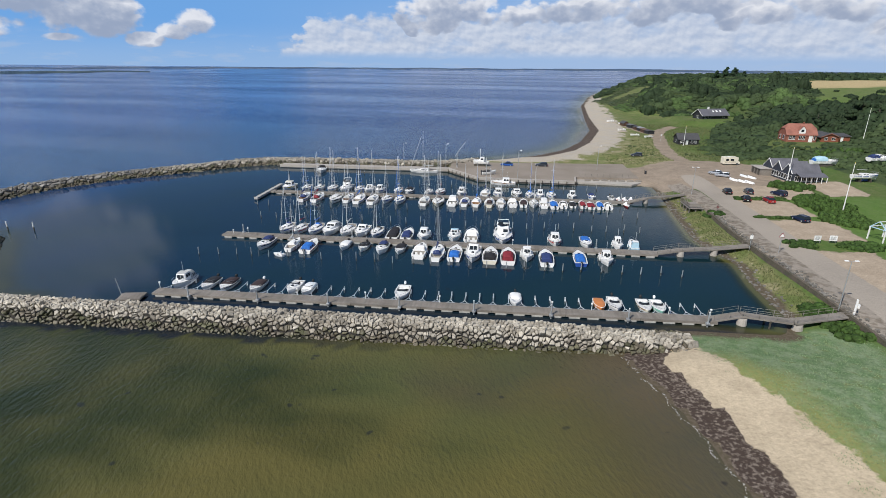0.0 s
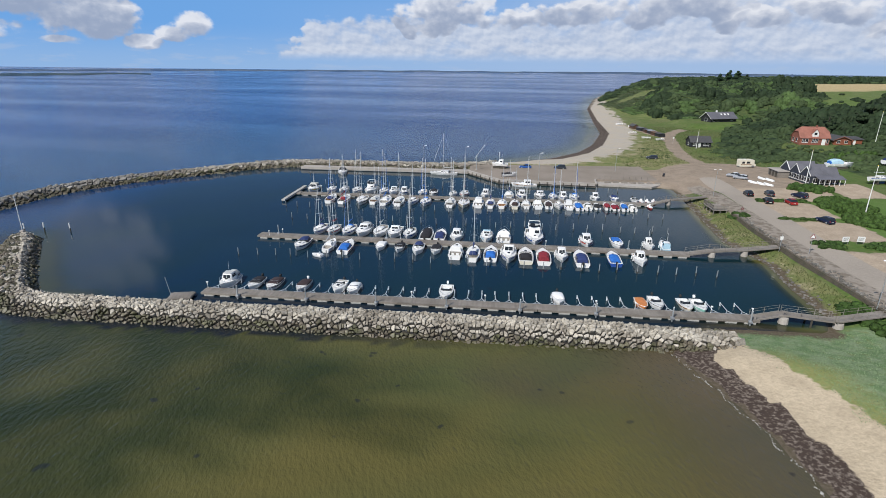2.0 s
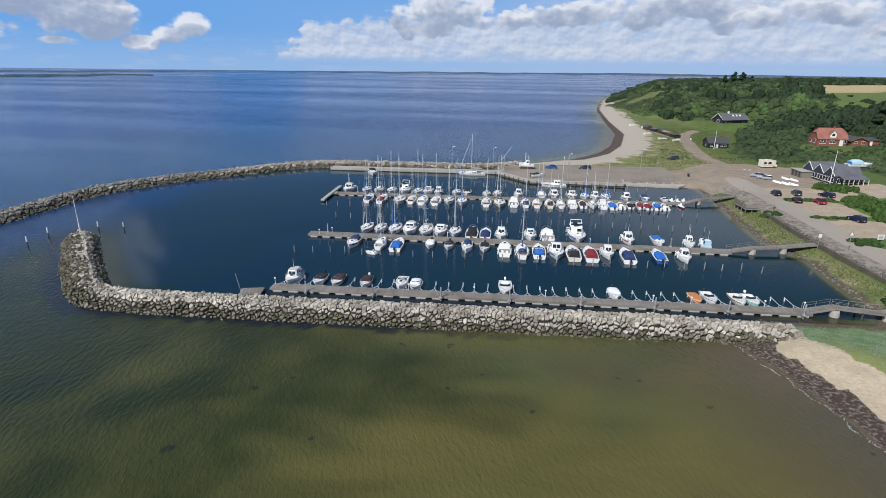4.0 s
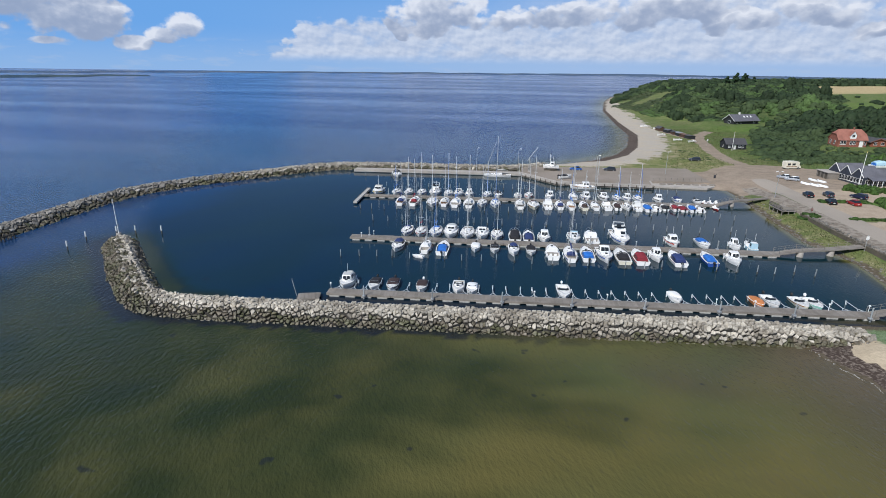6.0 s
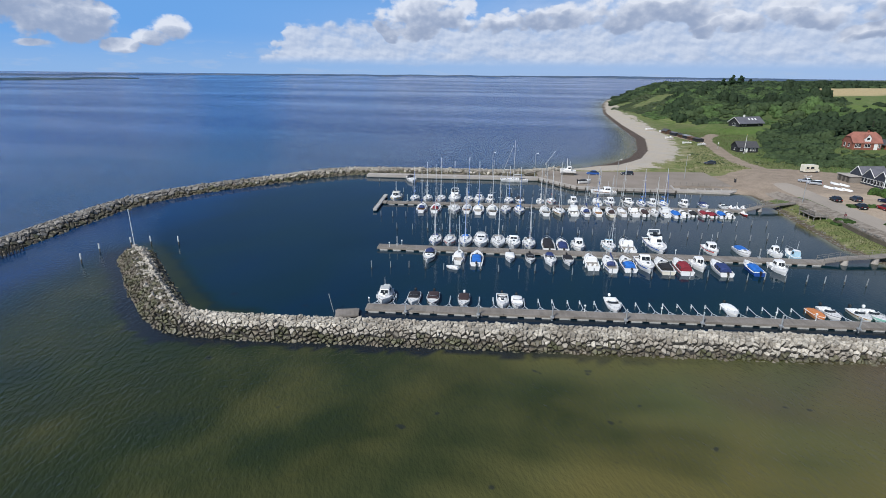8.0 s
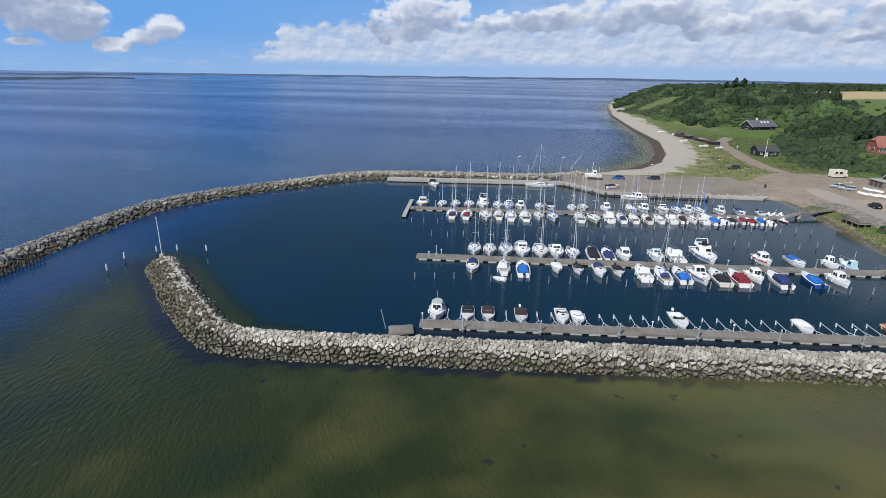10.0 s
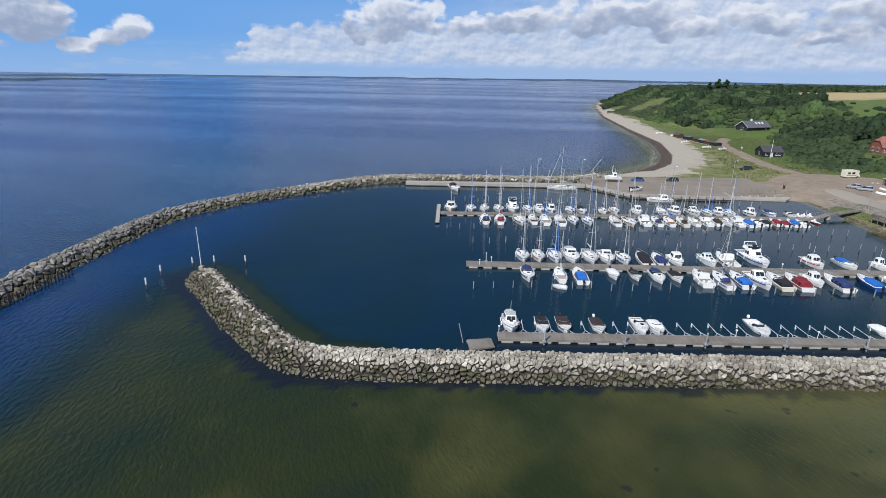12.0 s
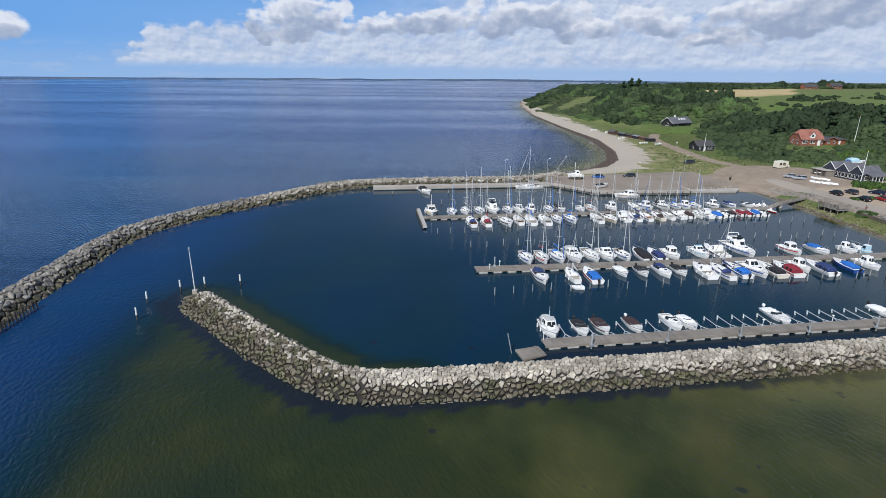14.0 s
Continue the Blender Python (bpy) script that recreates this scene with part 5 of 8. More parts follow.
    def cover(self, s0, s1, h, material, w=0.97, name="canopy", ends=0.5, label="", z=0.0):
        """A canvas cover stretched over bows."""
        rings = []
        for i in range(7):
            s = s0 + (s1 - s0) * i / 6
            k = math.sin(math.pi * (0.12 + 0.76 * i / 6)) ** ends
            W, zz = half_width(s, self.B, self.sw) * w, sheer(s, self.fs, self.fb) + z
            H = h * k * (0.97 + 0.06 * (i % 2))
            rings.append([(-W, self.y(s), zz - 0.02), (-W * 0.9, self.y(s), zz + H * 0.62), (-W * 0.5, self.y(s), zz + H * 0.95), (0, self.y(s), zz + H), (W * 0.5, self.y(s), zz + H * 0.95), (W * 0.9, self.y(s), zz + H * 0.62), (W, self.y(s), zz - 0.02)])
        ob = part(name, Mesh().loft(rings, closed=True), material, self.top, label)
        if h >= 0.8 and name == "canopy":      # dark clear panels in the canvas
            for g in (0, 6):
                for i in (1, 3):
                    a, b = rings[i], rings[i + 1]
                    q = 1 if g == 0 else 5
                    pts = [Vector(a[g]).lerp(Vector(a[q]), 0.3), Vector(b[g]).lerp(Vector(b[q]), 0.3), Vector(b[g]).lerp(Vector(b[q]), 0.95), Vector(a[g]).lerp(Vector(a[q]), 0.95)]
                    out = Vector((-0.012 if g == 0 else 0.012, 0, 0))
                    part("clear_panel", Mesh().loft([[p + out for p in pts], [p + out * 0.2 for p in pts]]), GLASSDK, ob)

    def hatch(self, s, w=0.5, l=0.5, z=0.08):
        zz = sheer(s, self.fs, self.fb)
        part("hatch", Mesh().slab(rounded(-w / 2, w / 2, self.y(s) - l / 2, self.y(s) + l / 2, 0.08, 2), zz, zz + z + 0.05, 0.03), GLASSDK, self.top)

    def rail(self, s0, h=0.55):
        """Pulpit rail round the bow."""
        m = Mesh()
        S = [s0 + (0.99 - s0) * i / 5 for i in range(6)]
        port = [(-half_width(s, self.B, self.sw) * 0.9, self.y(s), sheer(s, self.fs, self.fb) + h) for s in S]
        star = [(-x, y, z) for x, y, z in port[::-1]]
        m.tube(port + star, 0.022, 4)
        r = part("pulpit_rail", m, GALV, self.top)
        for p in (port[0], port[2], port[4], star[1], star[3], star[5]):
            part("stanchion", Mesh().tube([p, (p[0], p[1], p[2] - h)], 0.02, 4), GALV, r)

    def outboard(self, x=0.0, big=1.0, material=None):
        y = -self.L / 2 - 0.28
        m = Mesh().loft([[(x + a * 0.17 * k * big, y + b * 0.24 * k * big, z * big + 0.35) for a, b in ((-1, -0.8), (0, -1), (1, -0.8), (1, 0.7), (0, 1), (-1, 0.7))] for z, k in ((0.25, 0.75), (0.4, 1), (0.62, 1), (0.74, 0.6))])
        o = part("outboard_motor", m, material or RUBBER, self.top)
        part("leg", Mesh().box(x - 0.07, x + 0.07, y - 0.12, y + 0.1, -0.4, 0.6, 0), RUBBER, o)

    def seats(self, s, n=2):
        for i in range(n):
            x = (i - (n - 1) / 2) * self.B * 0.36
            part("seat", Mesh().slab(rounded(x - 0.25, x + 0.25, self.y(s) - 0.25, self.y(s) + 0.25, 0.1, 2), 0.2, 0.62, 0.06), GEL, self.top)
            part("seat_back", Mesh().slab(rounded(x - 0.25, x + 0.25, self.y(s) - 0.33, self.y(s) - 0.22, 0.04, 2), 0.5, 1.0, 0.04), GEL, self.top)
        part("bench", Mesh().slab(rounded(-self.B * 0.36, self.B * 0.36, self.y(self.c0) + 0.04, self.y(self.c0) + 0.5, 0.08, 2), 0.2, 0.58, 0.05), GEL, self.top)

    def fenders(self, *ss):
        for s in ss:
            for g in (-1, 1):
                x, z = g * (half_width(s, self.B, self.sw) + 0.09), sheer(s, self.fs, self.fb)
                part("fender", Mesh().tube([(x, self.y(s), z - 0.1), (x, self.y(s), z - 0.2), (x, self.y(s), z - 0.6), (x, self.y(s), z - 0.7)], 0.1, 6), GEL, self.top)

    def rig(self, s, H, lean=0.0, cover=None, jib=True, boom=0.4, spreaders=2):
        """Mast, spreaders, stays, and a boom with its sail under a cover."""
        t, y, z = self.top, self.y(s), sheer(s, self.fs, self.fb)
        part("mast", Mesh().tube([(0, y, z - 0.1), (0, y - lean * H * 0.5, z + H * 0.5), (0, y - lean * H, z + H)], 0.068, 6, 0.045), ALU, t)
        tip = (0, y - lean * H, z + H * 0.98)
        for px, py in ((0, self.y(0.99)), (0, self.y(0.01)), (self.B * 0.45, y - 0.15), (-self.B * 0.45, y - 0.15)):
            zz = sheer(0.95 if py > y + 1 else 0.1 if py < y - 1 else s, self.fs, self.fb)
            part("stay", Mesh().tube([(px, py, zz), tip], 0.010, 3), GALV, t)
        for i in range(spreaders):
            q = (i + 1) / (spreaders + 1)
            part("spreader", Mesh().tube([(-0.62 + 0.12 * i, y - 0.1 - lean * H * q, z + H * q), (0, y - lean * H * q, z + H * q + 0.04), (0.62 - 0.12 * i, y - 0.1 - lean * H * q, z + H * q)], 0.028, 4), ALU, t)
        e = y - boom * self.L
        bm_ = part("boom", Mesh().tube([(0, y - 0.1, z + 1.35), (0, e, z + 1.4)], 0.06, 6), ALU, t)
        if cover:
            part("sail_cover", Mesh().tube([(0, y - 0.08, z + 1.85), (0, y - 0.4, z + 1.58), (0, (y + e) / 2, z + 1.52), (0, e + 0.2, z + 1.46)], 0.19, 8, 0.09), cover, bm_)
        if jib:
            a, b = Vector((0, self.y(0.97), sheer(0.97, self.fs, self.fb) + 0.3)), Vector(tip)
            part("furled_jib", Mesh().tube([a, a.lerp(b, 0.3), a.lerp(b, 0.86)], 0.075, 6, 0.03), GREYCLOTH if cover is not BLUECLOTH else BLUECLOTH, t)


BERTHS = "boats moored at the {} pier"


def sailboat(x, y, L, bow, pier, mast, cover=NAVYCLOTH, hull=None, stripe=BLUEPAINT, label="", B=None, spray=None, turn=0.0):
    B = B or L * 0.35
    b = Boat("sailboat", x, y, L, B, bow, label, BERTHS.format(pier), hull, sw=0.62, fs=0.78, fb=1.08, c0=0.05, c1=0.34, stripe=stripe, turn=turn, floor=TEAK if int(x * 3) % 4 == 0 else COCKPIT)
    b.cabin(0.34, 0.70, 0.34, 0.62, 0.42, 0.9, 0.1, glass=True, lower=0.3, upper=0.8)
    b.hatch(0.8)
    if spray:
        b.cover(0.28, 0.40, 0.72, spray, w=0.62, name="spray_hood", ends=0.8)
    b.rig(0.56, mast, 0.012, cover)
    b.rail(0.78)
    b.fenders(0.3, 0.55)
    part("tiller", Mesh().tube([(0, b.y(0.03), 0.95), (0, b.y(0.15), 1.0)], 0.03, 4), TEAK, b.top)
    return b


def cruiser(x, y, L, bow, pier, canopy=None, stripe=None, hull=None, fly=False, label="", B=None, hard=True, roof=None, turn=0.0, hcab=0.95):
    B = B or L * 0.375
    b = Boat("motor_cruiser", x, y, L, B, bow, label, BERTHS.format(pier), hull, sw=0.9, fs=0.85, fb=1.25, c0=0.07, c1=0.36, stripe=stripe, turn=turn)
    b.cabin(0.56, 0.82, 0.42, 0.74, 0.42, 1.2, 0.0, glass=False, name="trunk_cabin")
    top = b.cabin(0.36, 0.60, 0.70, 0.80, hcab, 0.75, 0.05, roof=roof)
    if fly:
        b.cabin(0.24, 0.52, 0.66, 0.74, 0.55, 0.3, 0.0, z=top, name="flybridge", glass=False)
        b.screen(0.5, 0.4, 0.66)
        b.top.children[-1].location.z = top - sheer(0.5, b.fs, b.fb) + 0.45
        b.top.children[-2].location.z = top - sheer(0.5, b.fs, b.fb) + 0.45
        part("radar_arch", Mesh().tube([(-B * 0.36, b.y(0.28), top), (-B * 0.3, b.y(0.24), top + 1.2), (B * 0.3, b.y(0.24), top + 1.2), (B * 0.36, b.y(0.28), top)], 0.09, 6), GEL, b.top)
        b.cover(0.26, 0.36, 0.16, GREYCLOTH, w=0.6, name="bimini", z=top - 0.35)
    if canopy:
        b.cover(0.08, 0.40, 1.0, canopy, w=0.84, ends=0.3)
    else:
        b.seats(0.24, 2)
    b.hatch(0.74, z=0.42)
    b.rail(0.55)
    b.fenders(0.2, 0.5)
    return b


def daycruiser(x, y, L, bow, pier, canopy, stripe=None, hull=None, label="", B=None, full=0.5, screen=True, h=0.8, motor=True, turn=0.0):
    """An open-topped cruiser under its canvas."""
    B = B or L * 0.385
    b = Boat("day_cruiser", x, y, L, B, bow, label, BERTHS.format(pier), hull, sw=0.9, fs=0.72, fb=1.1, c0=0.07, c1=0.52, stripe=stripe, turn=turn)
    b.cabin(0.52, 0.80, 0.36, 0.72, 0.28, 1.6, 0.0, glass=False, name="foredeck_hump")
    if screen:
        b.screen(0.55, 0.45, 0.82)
    if canopy:
        b.cover(0.09, full, h, canopy, w=0.74, ends=0.35)
    else:
        b.seats(0.36)
    b.hatch(0.68, z=0.26)
    b.rail(0.6, 0.4)
    if motor:
        b.outboard(0, 1.05)
    return b


def runabout(x, y, L, bow, pier, cover=None, hull=None, label="", stripe=None, motor=RUBBER, screen=True, B=None, low=False, turn=0.0, arch=False):
    B = B or L * 0.41
    b = Boat("runabout", x, y, L, B, bow, label, BERTHS.format(pier), hull, sw=0.88, fs=0.55, fb=0.88, c0=0.08, c1=0.56, stripe=stripe, turn=turn)
    if cover:
        b.cover(0.04, 0.66 if not low else 0.95, 0.42 if not low else 0.26, cover, w=0.93, name="cover", ends=0.6)
    else:
        b.seats(0.36)
        part("console", Mesh().slab(rounded(-0.42, 0.42, b.y(0.46), b.y(0.53), 0.1, 2), 0.2, 0.95, 0.06), GEL, b.top)
    if screen and not low:
        b.screen(0.58, 0.36, 0.78, 0.6)
    if not low:
        b.rail(0.66, 0.3)
    if motor:
        b.outboard(0, 1.0, motor)
    return b


def pilothouse(x, y, L, bow, pier, label="", hull=None, house=None, stripe=None, roof=None, B=None, at=0.42, turn=0.0, teak=None):
    B = B or L * 0.385
    b = Boat("pilothouse_boat", x, y, L, B, bow, label, BERTHS.format(pier), hull, sw=0.8, fs=0.7, fb=1.2, c0=0.06, c1=at, stripe=stripe, turn=turn, floor=teak)
    b.cabin(at + 0.2, 0.8, 0.4, 0.66, 0.35, 1.0, 0, glass=False, name="trunk_cabin")
    b.cabin(at - 0.04, at + 0.27, 0.72, 0.78, 1.2, 0.25, 0.02, material=house, roof=roof or GEL, lower=0.42, upper=0.88, name="wheelhouse")
    b.hatch(0.7, z=0.36)
    b.rail(0.6)
    b.fenders(0.25, 0.55)
    part("short_mast", Mesh().tube([(0, b.y(at + 0.05), 2.3), (0, b.y(at + 0.05), 3.9)], 0.035, 5), ALU, b.top)
    b.seats(0.2, 2)
    return b


def south_pier_boats():
    P = "south"
    y = 75.35
    b = pilothouse(-52.0, y + 2.9, 5.9, -1, P, "white cabin motorboat with a grey roof at the pier end", roof=GREYCLOTH, B=2.5)
    b.cover(0.10, 0.36, 1.15, GREYCLOTH, w=0.80, ends=0.15)
    runabout(-47.2, y + 2.75, 5.0, -1, P, BLACKCLOTH, label="white runabout with a black cover and dark outboard")
    runabout(-44.0, y + 2.75, 5.2, -1, P, BROWNCLOTH, label="white runabout under a dark brown canvas cover", stripe=BROWNCLOTH, low=False)
    runabout(-38.9, y + 2.6, 4.9, -1, P, BROWNCLOTH, label="white runabout with a taut dark brown cover", motor=GEL, screen=False)
    daycruiser(-32.6, y + 2.7, 5.2, -1, P, None, label="small white motorboat with a dark canopy roof")
    runabout(-30.2, y + 2.4, 4.7, -1, P, GEL, label="small white speedboat with a white cover")
    runabout(-14.7, y + 3.0, 5.6, -1, P, None, label="open white centre-console motorboat with outboard", motor=GEL)
    runabout(3.5, y + 2.4, 4.5, -1, P, GEL, label="small white covered motorboat between booms", screen=False)
    runabout(16.4, y + 2.1, 4.2, -1, P, ORANGE, hull=ORANGE, label="orange open boat under an orange cover", motor=None, screen=False, low=True)
    runabout(18.8, y + 2.6, 5.0, -1, P, None, label="open white motorboat with grey seats")
    runabout(23.2, y + 2.4, 4.8, -1, P, None, hull=CREAM, label="open cream-white motorboat with a brown stripe", stripe=TEAK)
    runabout(25.3, y + 2.4, 4.8, -1, P, None, hull=MINT, label="mint-green open motorboat with pale seats", motor=GEL)


south_pier_boats()


def middle_pier_boats():
    P = "middle"
    y = 101.35                     # boats on the near side
    daycruiser(-46.6, y - 3.3, 6.6, -1, P, NAVYCLOTH, label="white day cruiser with a dark navy canopy", full=0.46, stripe=NAVYCLOTH)
    sailboat(-40.6, y - 3.3, 6.3, 1, P, 8.2, GREYCLOTH, label="small white sailboat with a dinghy behind its stern", stripe=None)
    daycruiser(-37.0, y - 3.5, 6.9, 1, P, BLUECLOTH, label="white motorboat under a bright blue tarpaulin", stripe=REDPAINT)
    runabout(-30.3, y - 2.0, 4.9, -1, P, GEL, label="small low white motorboat with a white cover", screen=False)
    runabout(-26.3, y - 2.3, 4.8, -1, P, BLACKCLOTH, label="small white motorboat with a black cockpit cover")
    daycruiser(-22.4, y - 2.9, 5.9, -1, P, NAVYCLOTH, label="white speedboat with a navy blue hood", full=0.5)
    runabout(-18.8, y - 2.5, 5.1, -1, P, BLACKCLOTH, label="small white motorboat with a flat black cover", screen=False)
    cruiser(-14.6, y - 3.5, 6.9, 1, P, label="white cabin cruiser with an open stern deck", hull=GEL)
    sailboat(-11.1, y - 4.0, 7.6, 1, P, 10.2, NAVYCLOTH, label="white sailboat with a navy sail cover", spray=NAVYCLOTH)
    daycruiser(-7.7, y - 3.6, 7.2, 1, P, BLUECLOTH, label="white day cruiser with a blue cockpit tarpaulin", stripe=BLUEPAINT, full=0.42)
    cruiser(-4.2, y - 3.7, 8.0, -1, P, label="tall white cruiser with blue cloth on its foredeck", stripe=BLUEPAINT, hcab=1.3)
    daycruiser(-0.9, y - 3.9, 7.5, 1, P, BLACKCLOTH, label="grey-white rounded cruiser with a black cockpit cover", full=0.45, hull=CREAM, motor=False)
    daycruiser(2.5, y - 3.9, 7.5, 1, P, REDCLOTH, label="white cruiser with a burgundy canopy and red stripes", stripe=REDPAINT, full=0.52, h=1.1, motor=False)
    pilothouse(6.1, y - 2.9, 5.9, -1, P, "small white pilothouse boat with dark windows")
    daycruiser(9.7, y - 3.9, 7.4, 1, P, NAVYCLOTH, label="white day cruiser with a navy blue canopy", full=0.55, h=1.0)
    daycruiser(16.0, y - 3.3, 6.4, 1, P, BLUECLOTH, hull=BLUEPAINT, label="blue boat wrapped in a bright blue tarpaulin", full=0.62, screen=False, h=0.6)
    pilothouse(21.0, y - 3.0, 6.0, -1, P, "white pilothouse fishing boat with three windows", teak=TEAK)
    y = 104.75                     # boats on the far side
    sailboat(-46.2, y + 4.0, 7.2, -1, P, 9.6, NAVYCLOTH, label="white sailboat with navy trim and a dark sail cover", spray=NAVYCLOTH)
    sailboat(-43.0, y + 3.9, 7.0, -1, P, 8.8, REDCLOTH, label="white sailboat with a red dodger", stripe=REDPAINT)
    sailboat(-39.6, y + 4.2, 7.8, -1, P, 11.4, BLUECLOTH, label="white sailboat with a blue sail cover", spray=BLUECLOTH)
    cruiser(-36.2, y + 4.2, 8.2, -1, P, GREYCLOTH, label="large white cruiser under a pale canvas hood")
    sailboat(-32.4, y + 4.3, 8.4, -1, P, 14.2, GREYCLOTH, label="tall-masted white sailboat with pale canvas", stripe=None)
    cruiser(-29.1, y + 3.9, 7.6, -1, P, label="white hardtop motor cruiser with side windows")
    sailboat(-25.7, y + 3.8, 7.2, -1, P, 9.8, NAVYCLOTH, label="white sailboat with a dark spray hood", spray=BLACKCLOTH)
    daycruiser(-21.8, y + 3.4, 7.4, 1, P, BLACKCLOTH, label="white cruiser under a long black cover", full=0.8, screen=False, h=0.7)
    daycruiser(-18.8, y + 3.2, 6.6, 1, P, NAVYCLOTH, label="white boat with a navy blue hood and stripes", full=0.55, stripe=BLUEPAINT)
    pilothouse(-15.3, y + 3.2, 6.5, -1, P, "white pilothouse cruiser with tinted windows", roof=GEL)
    cruiser(-8.8, y + 3.4, 6.6, -1, P, label="pale blue-white cabin cruiser", hull=GEL, stripe=LIGHTBLUE, roof=LIGHTBLUE)
    cruiser(-5.1, y + 3.9, 7.8, 1, P, None, label="white flybridge boat showing its dark open stern", fly=False, hcab=1.25, stripe=BLACKCLOTH)
    cruiser(1.5, y + 5.2, 10.2, -1, P, None, label="large white flybridge motor yacht", fly=True, hcab=1.2, stripe=BLUEPAINT)
    pilothouse(12.3, y + 3.6, 6.6, -1, P, "white pilothouse boat with red trim", stripe=REDPAINT)
    daycruiser(18.6, y + 3.2, 6.3, -1, P, BLUECLOTH, label="white open boat with a blue tarpaulin", full=0.6, screen=False, h=0.55)
    pilothouse(24.9, y + 2.4, 4.8, -1, P, "small white wheelhouse boat", at=0.3)
    pilothouse(27.9, y + 2.4, 4.8, 1, P, "pale blue boat with an upright wheelhouse", house=LIGHTBLUE, hull=LIGHTBLUE, at=0.12)
    d = Boat("dinghy", -41.6, 92.8, 2.6, 1.3, 1, "small white tender floating behind a sailboat", BERTHS.format(P), sw=0.8, fs=0.36, fb=0.45, turn=70)
    d.seats(0.4, 1)


middle_pier_boats()
for ob in [o for o in scene.objects if o.parent is None and o.get("group", "") == BERTHS.format("middle")]:
    ob.location.y -= 0.018 * ob.location.x
    ob.rotation_euler.z += radians(SKEW)


def north_pier_boats():
    P = "north"
    rng = random.Random(12)
    covers = {"n": NAVYCLOTH, "b": BLUECLOTH, "g": GREYCLOTH, "k": BLACKCLOTH, "r": REDCLOTH, "w": BROWNCLOTH}
    word = {"n": "navy", "b": "bright blue", "g": "pale grey", "k": "black", "r": "burgundy", "w": "brown"}
    trim = {"n": BLUEPAINT, "b": BLUEPAINT, "g": None, "k": RUBBER, "r": REDPAINT, "w": TEAK}

    def row(side, items):
        for x, what, c, L, h in items:
            yc = 144.9 + L / 2 if side > 0 else 141.4 - L / 2
            bow = -side
            if what == "s":
                sailboat(x, yc, L, bow if rng.random() < 0.7 else -bow, P, h, covers[c], stripe=trim[c], spray=covers[c] if rng.random() < 0.5 else None, hull=CREAM if c == "w" else GEL,
                         label="white sailboat with a %s sail cover" % word[c], turn=rng.uniform(-3, 3))
            elif what == "c":
                cruiser(x, yc, L, bow, P, covers[c] if h else None, trim[c], label="white motor cruiser with %s trim" % word[c], turn=rng.uniform(-2, 2))
            elif what == "f":
                cruiser(x, yc, L, bow, P, None, trim[c], fly=True, label="tall white flybridge cruiser")
            elif what == "d":
                daycruiser(x, yc, L, bow, P, covers[c], trim[c], label="white open boat with a %s cover" % word[c], turn=rng.uniform(-3, 3), full=0.6, h=0.6, screen=False)
            elif what == "p":
                pilothouse(x, yc, L, bow, P, "small white cabin boat with %s trim" % word[c], stripe=trim[c], turn=rng.uniform(-3, 3))
            else:
                runabout(x, yc, L, bow, P, covers[c] if h else None, label="small open motorboat with a %s cover" % word[c] if h else "small open white motorboat", turn=rng.uniform(-4, 4))

    row(1, [(-55.4, "s", "b", 6.6, 9), (-51.7, "s", "g", 6.8, 10.2), (-47.8, "s", "n", 7.2, 11.5), (-43.9, "f", "g", 8.6, 0), (-39.8, "s", "b", 7.0, 11.8), (-36.8, "c", "g", 6.8, 0),
            (-33.6, "p", "n", 6.0, 0), (-28.3, "s", "b", 6.4, 9.6), (-25.2, "d", "k", 6.6, 0), (-19.4, "s", "g", 5.6, 9.2), (-16.2, "s", "r", 6.8, 10.4), (-10.1, "p", "g", 6.2, 0),
            (-3.4, "s", "n", 7.0, 9.8), (0.2, "p", "b", 6.6, 0), (5.4, "c", "k", 7.2, 1), (9.0, "s", "b", 6.2, 9.5), (11.8, "p", "b", 5.6, 0), (15.0, "s", "b", 6.4, 9.9), (20.6, "p", "k", 5.8, 0),
            (25.9, "d", "n", 5.6, 0), (31.2, "o", "g", 4.4, 0)])
    row(-1, [(-52.2, "s", "n", 7.4, 10.6), (-48.4, "s", "r", 7.6, 11.4), (-43.4, "s", "k", 8.6, 12.6), (-40.0, "s", "g", 7.0, 10), (-36.9, "s", "b", 7.8, 12.4), (-33.2, "s", "g", 8.0, 12.8), (-29.6, "s", "n", 6.8, 9.8),
             (-26.0, "s", "b", 7.4, 11.2), (-19.2, "s", "g", 7.6, 11.8), (-15.6, "s", "w", 8.2, 12.9), (-11.7, "p", "g", 7.0, 0), (-8.5, "s", "n", 7.0, 9.6), (-5.4, "s", "b", 7.0, 10.8), (-2.0, "s", "w", 7.0, 9.4),
             (1.0, "s", "g", 6.4, 12.6), (4.0, "c", "k", 6.2, 0), (6.9, "d", "w", 5.6, 0), (9.6, "s", "g", 6.2, 9.2), (12.1, "p", "b", 6.0, 0), (14.6, "d", "b", 6.4, 0), (17.2, "o", "g", 5.6, 0), (19.6, "o", "k", 4.6, 1),
             (22.1, "d", "r", 4.8, 0), (24.2, "o", "r", 5.2, 1), (26.5, "d", "b", 5.4, 0), (28.7, "o", "g", 5.4, 0)])
    w = pilothouse(-61.0, 149.0, 7.6, -1, P, "work boat with a cream wheelhouse roof and yellow stripe", hull=GEL, roof=CREAM, stripe=YELLOW, B=3.2, at=0.38)
    part("signal_mast", Mesh().tube([(0, 0, 2.0), (0, -0.2, 5.2)], 0.07), ALU, w.top)
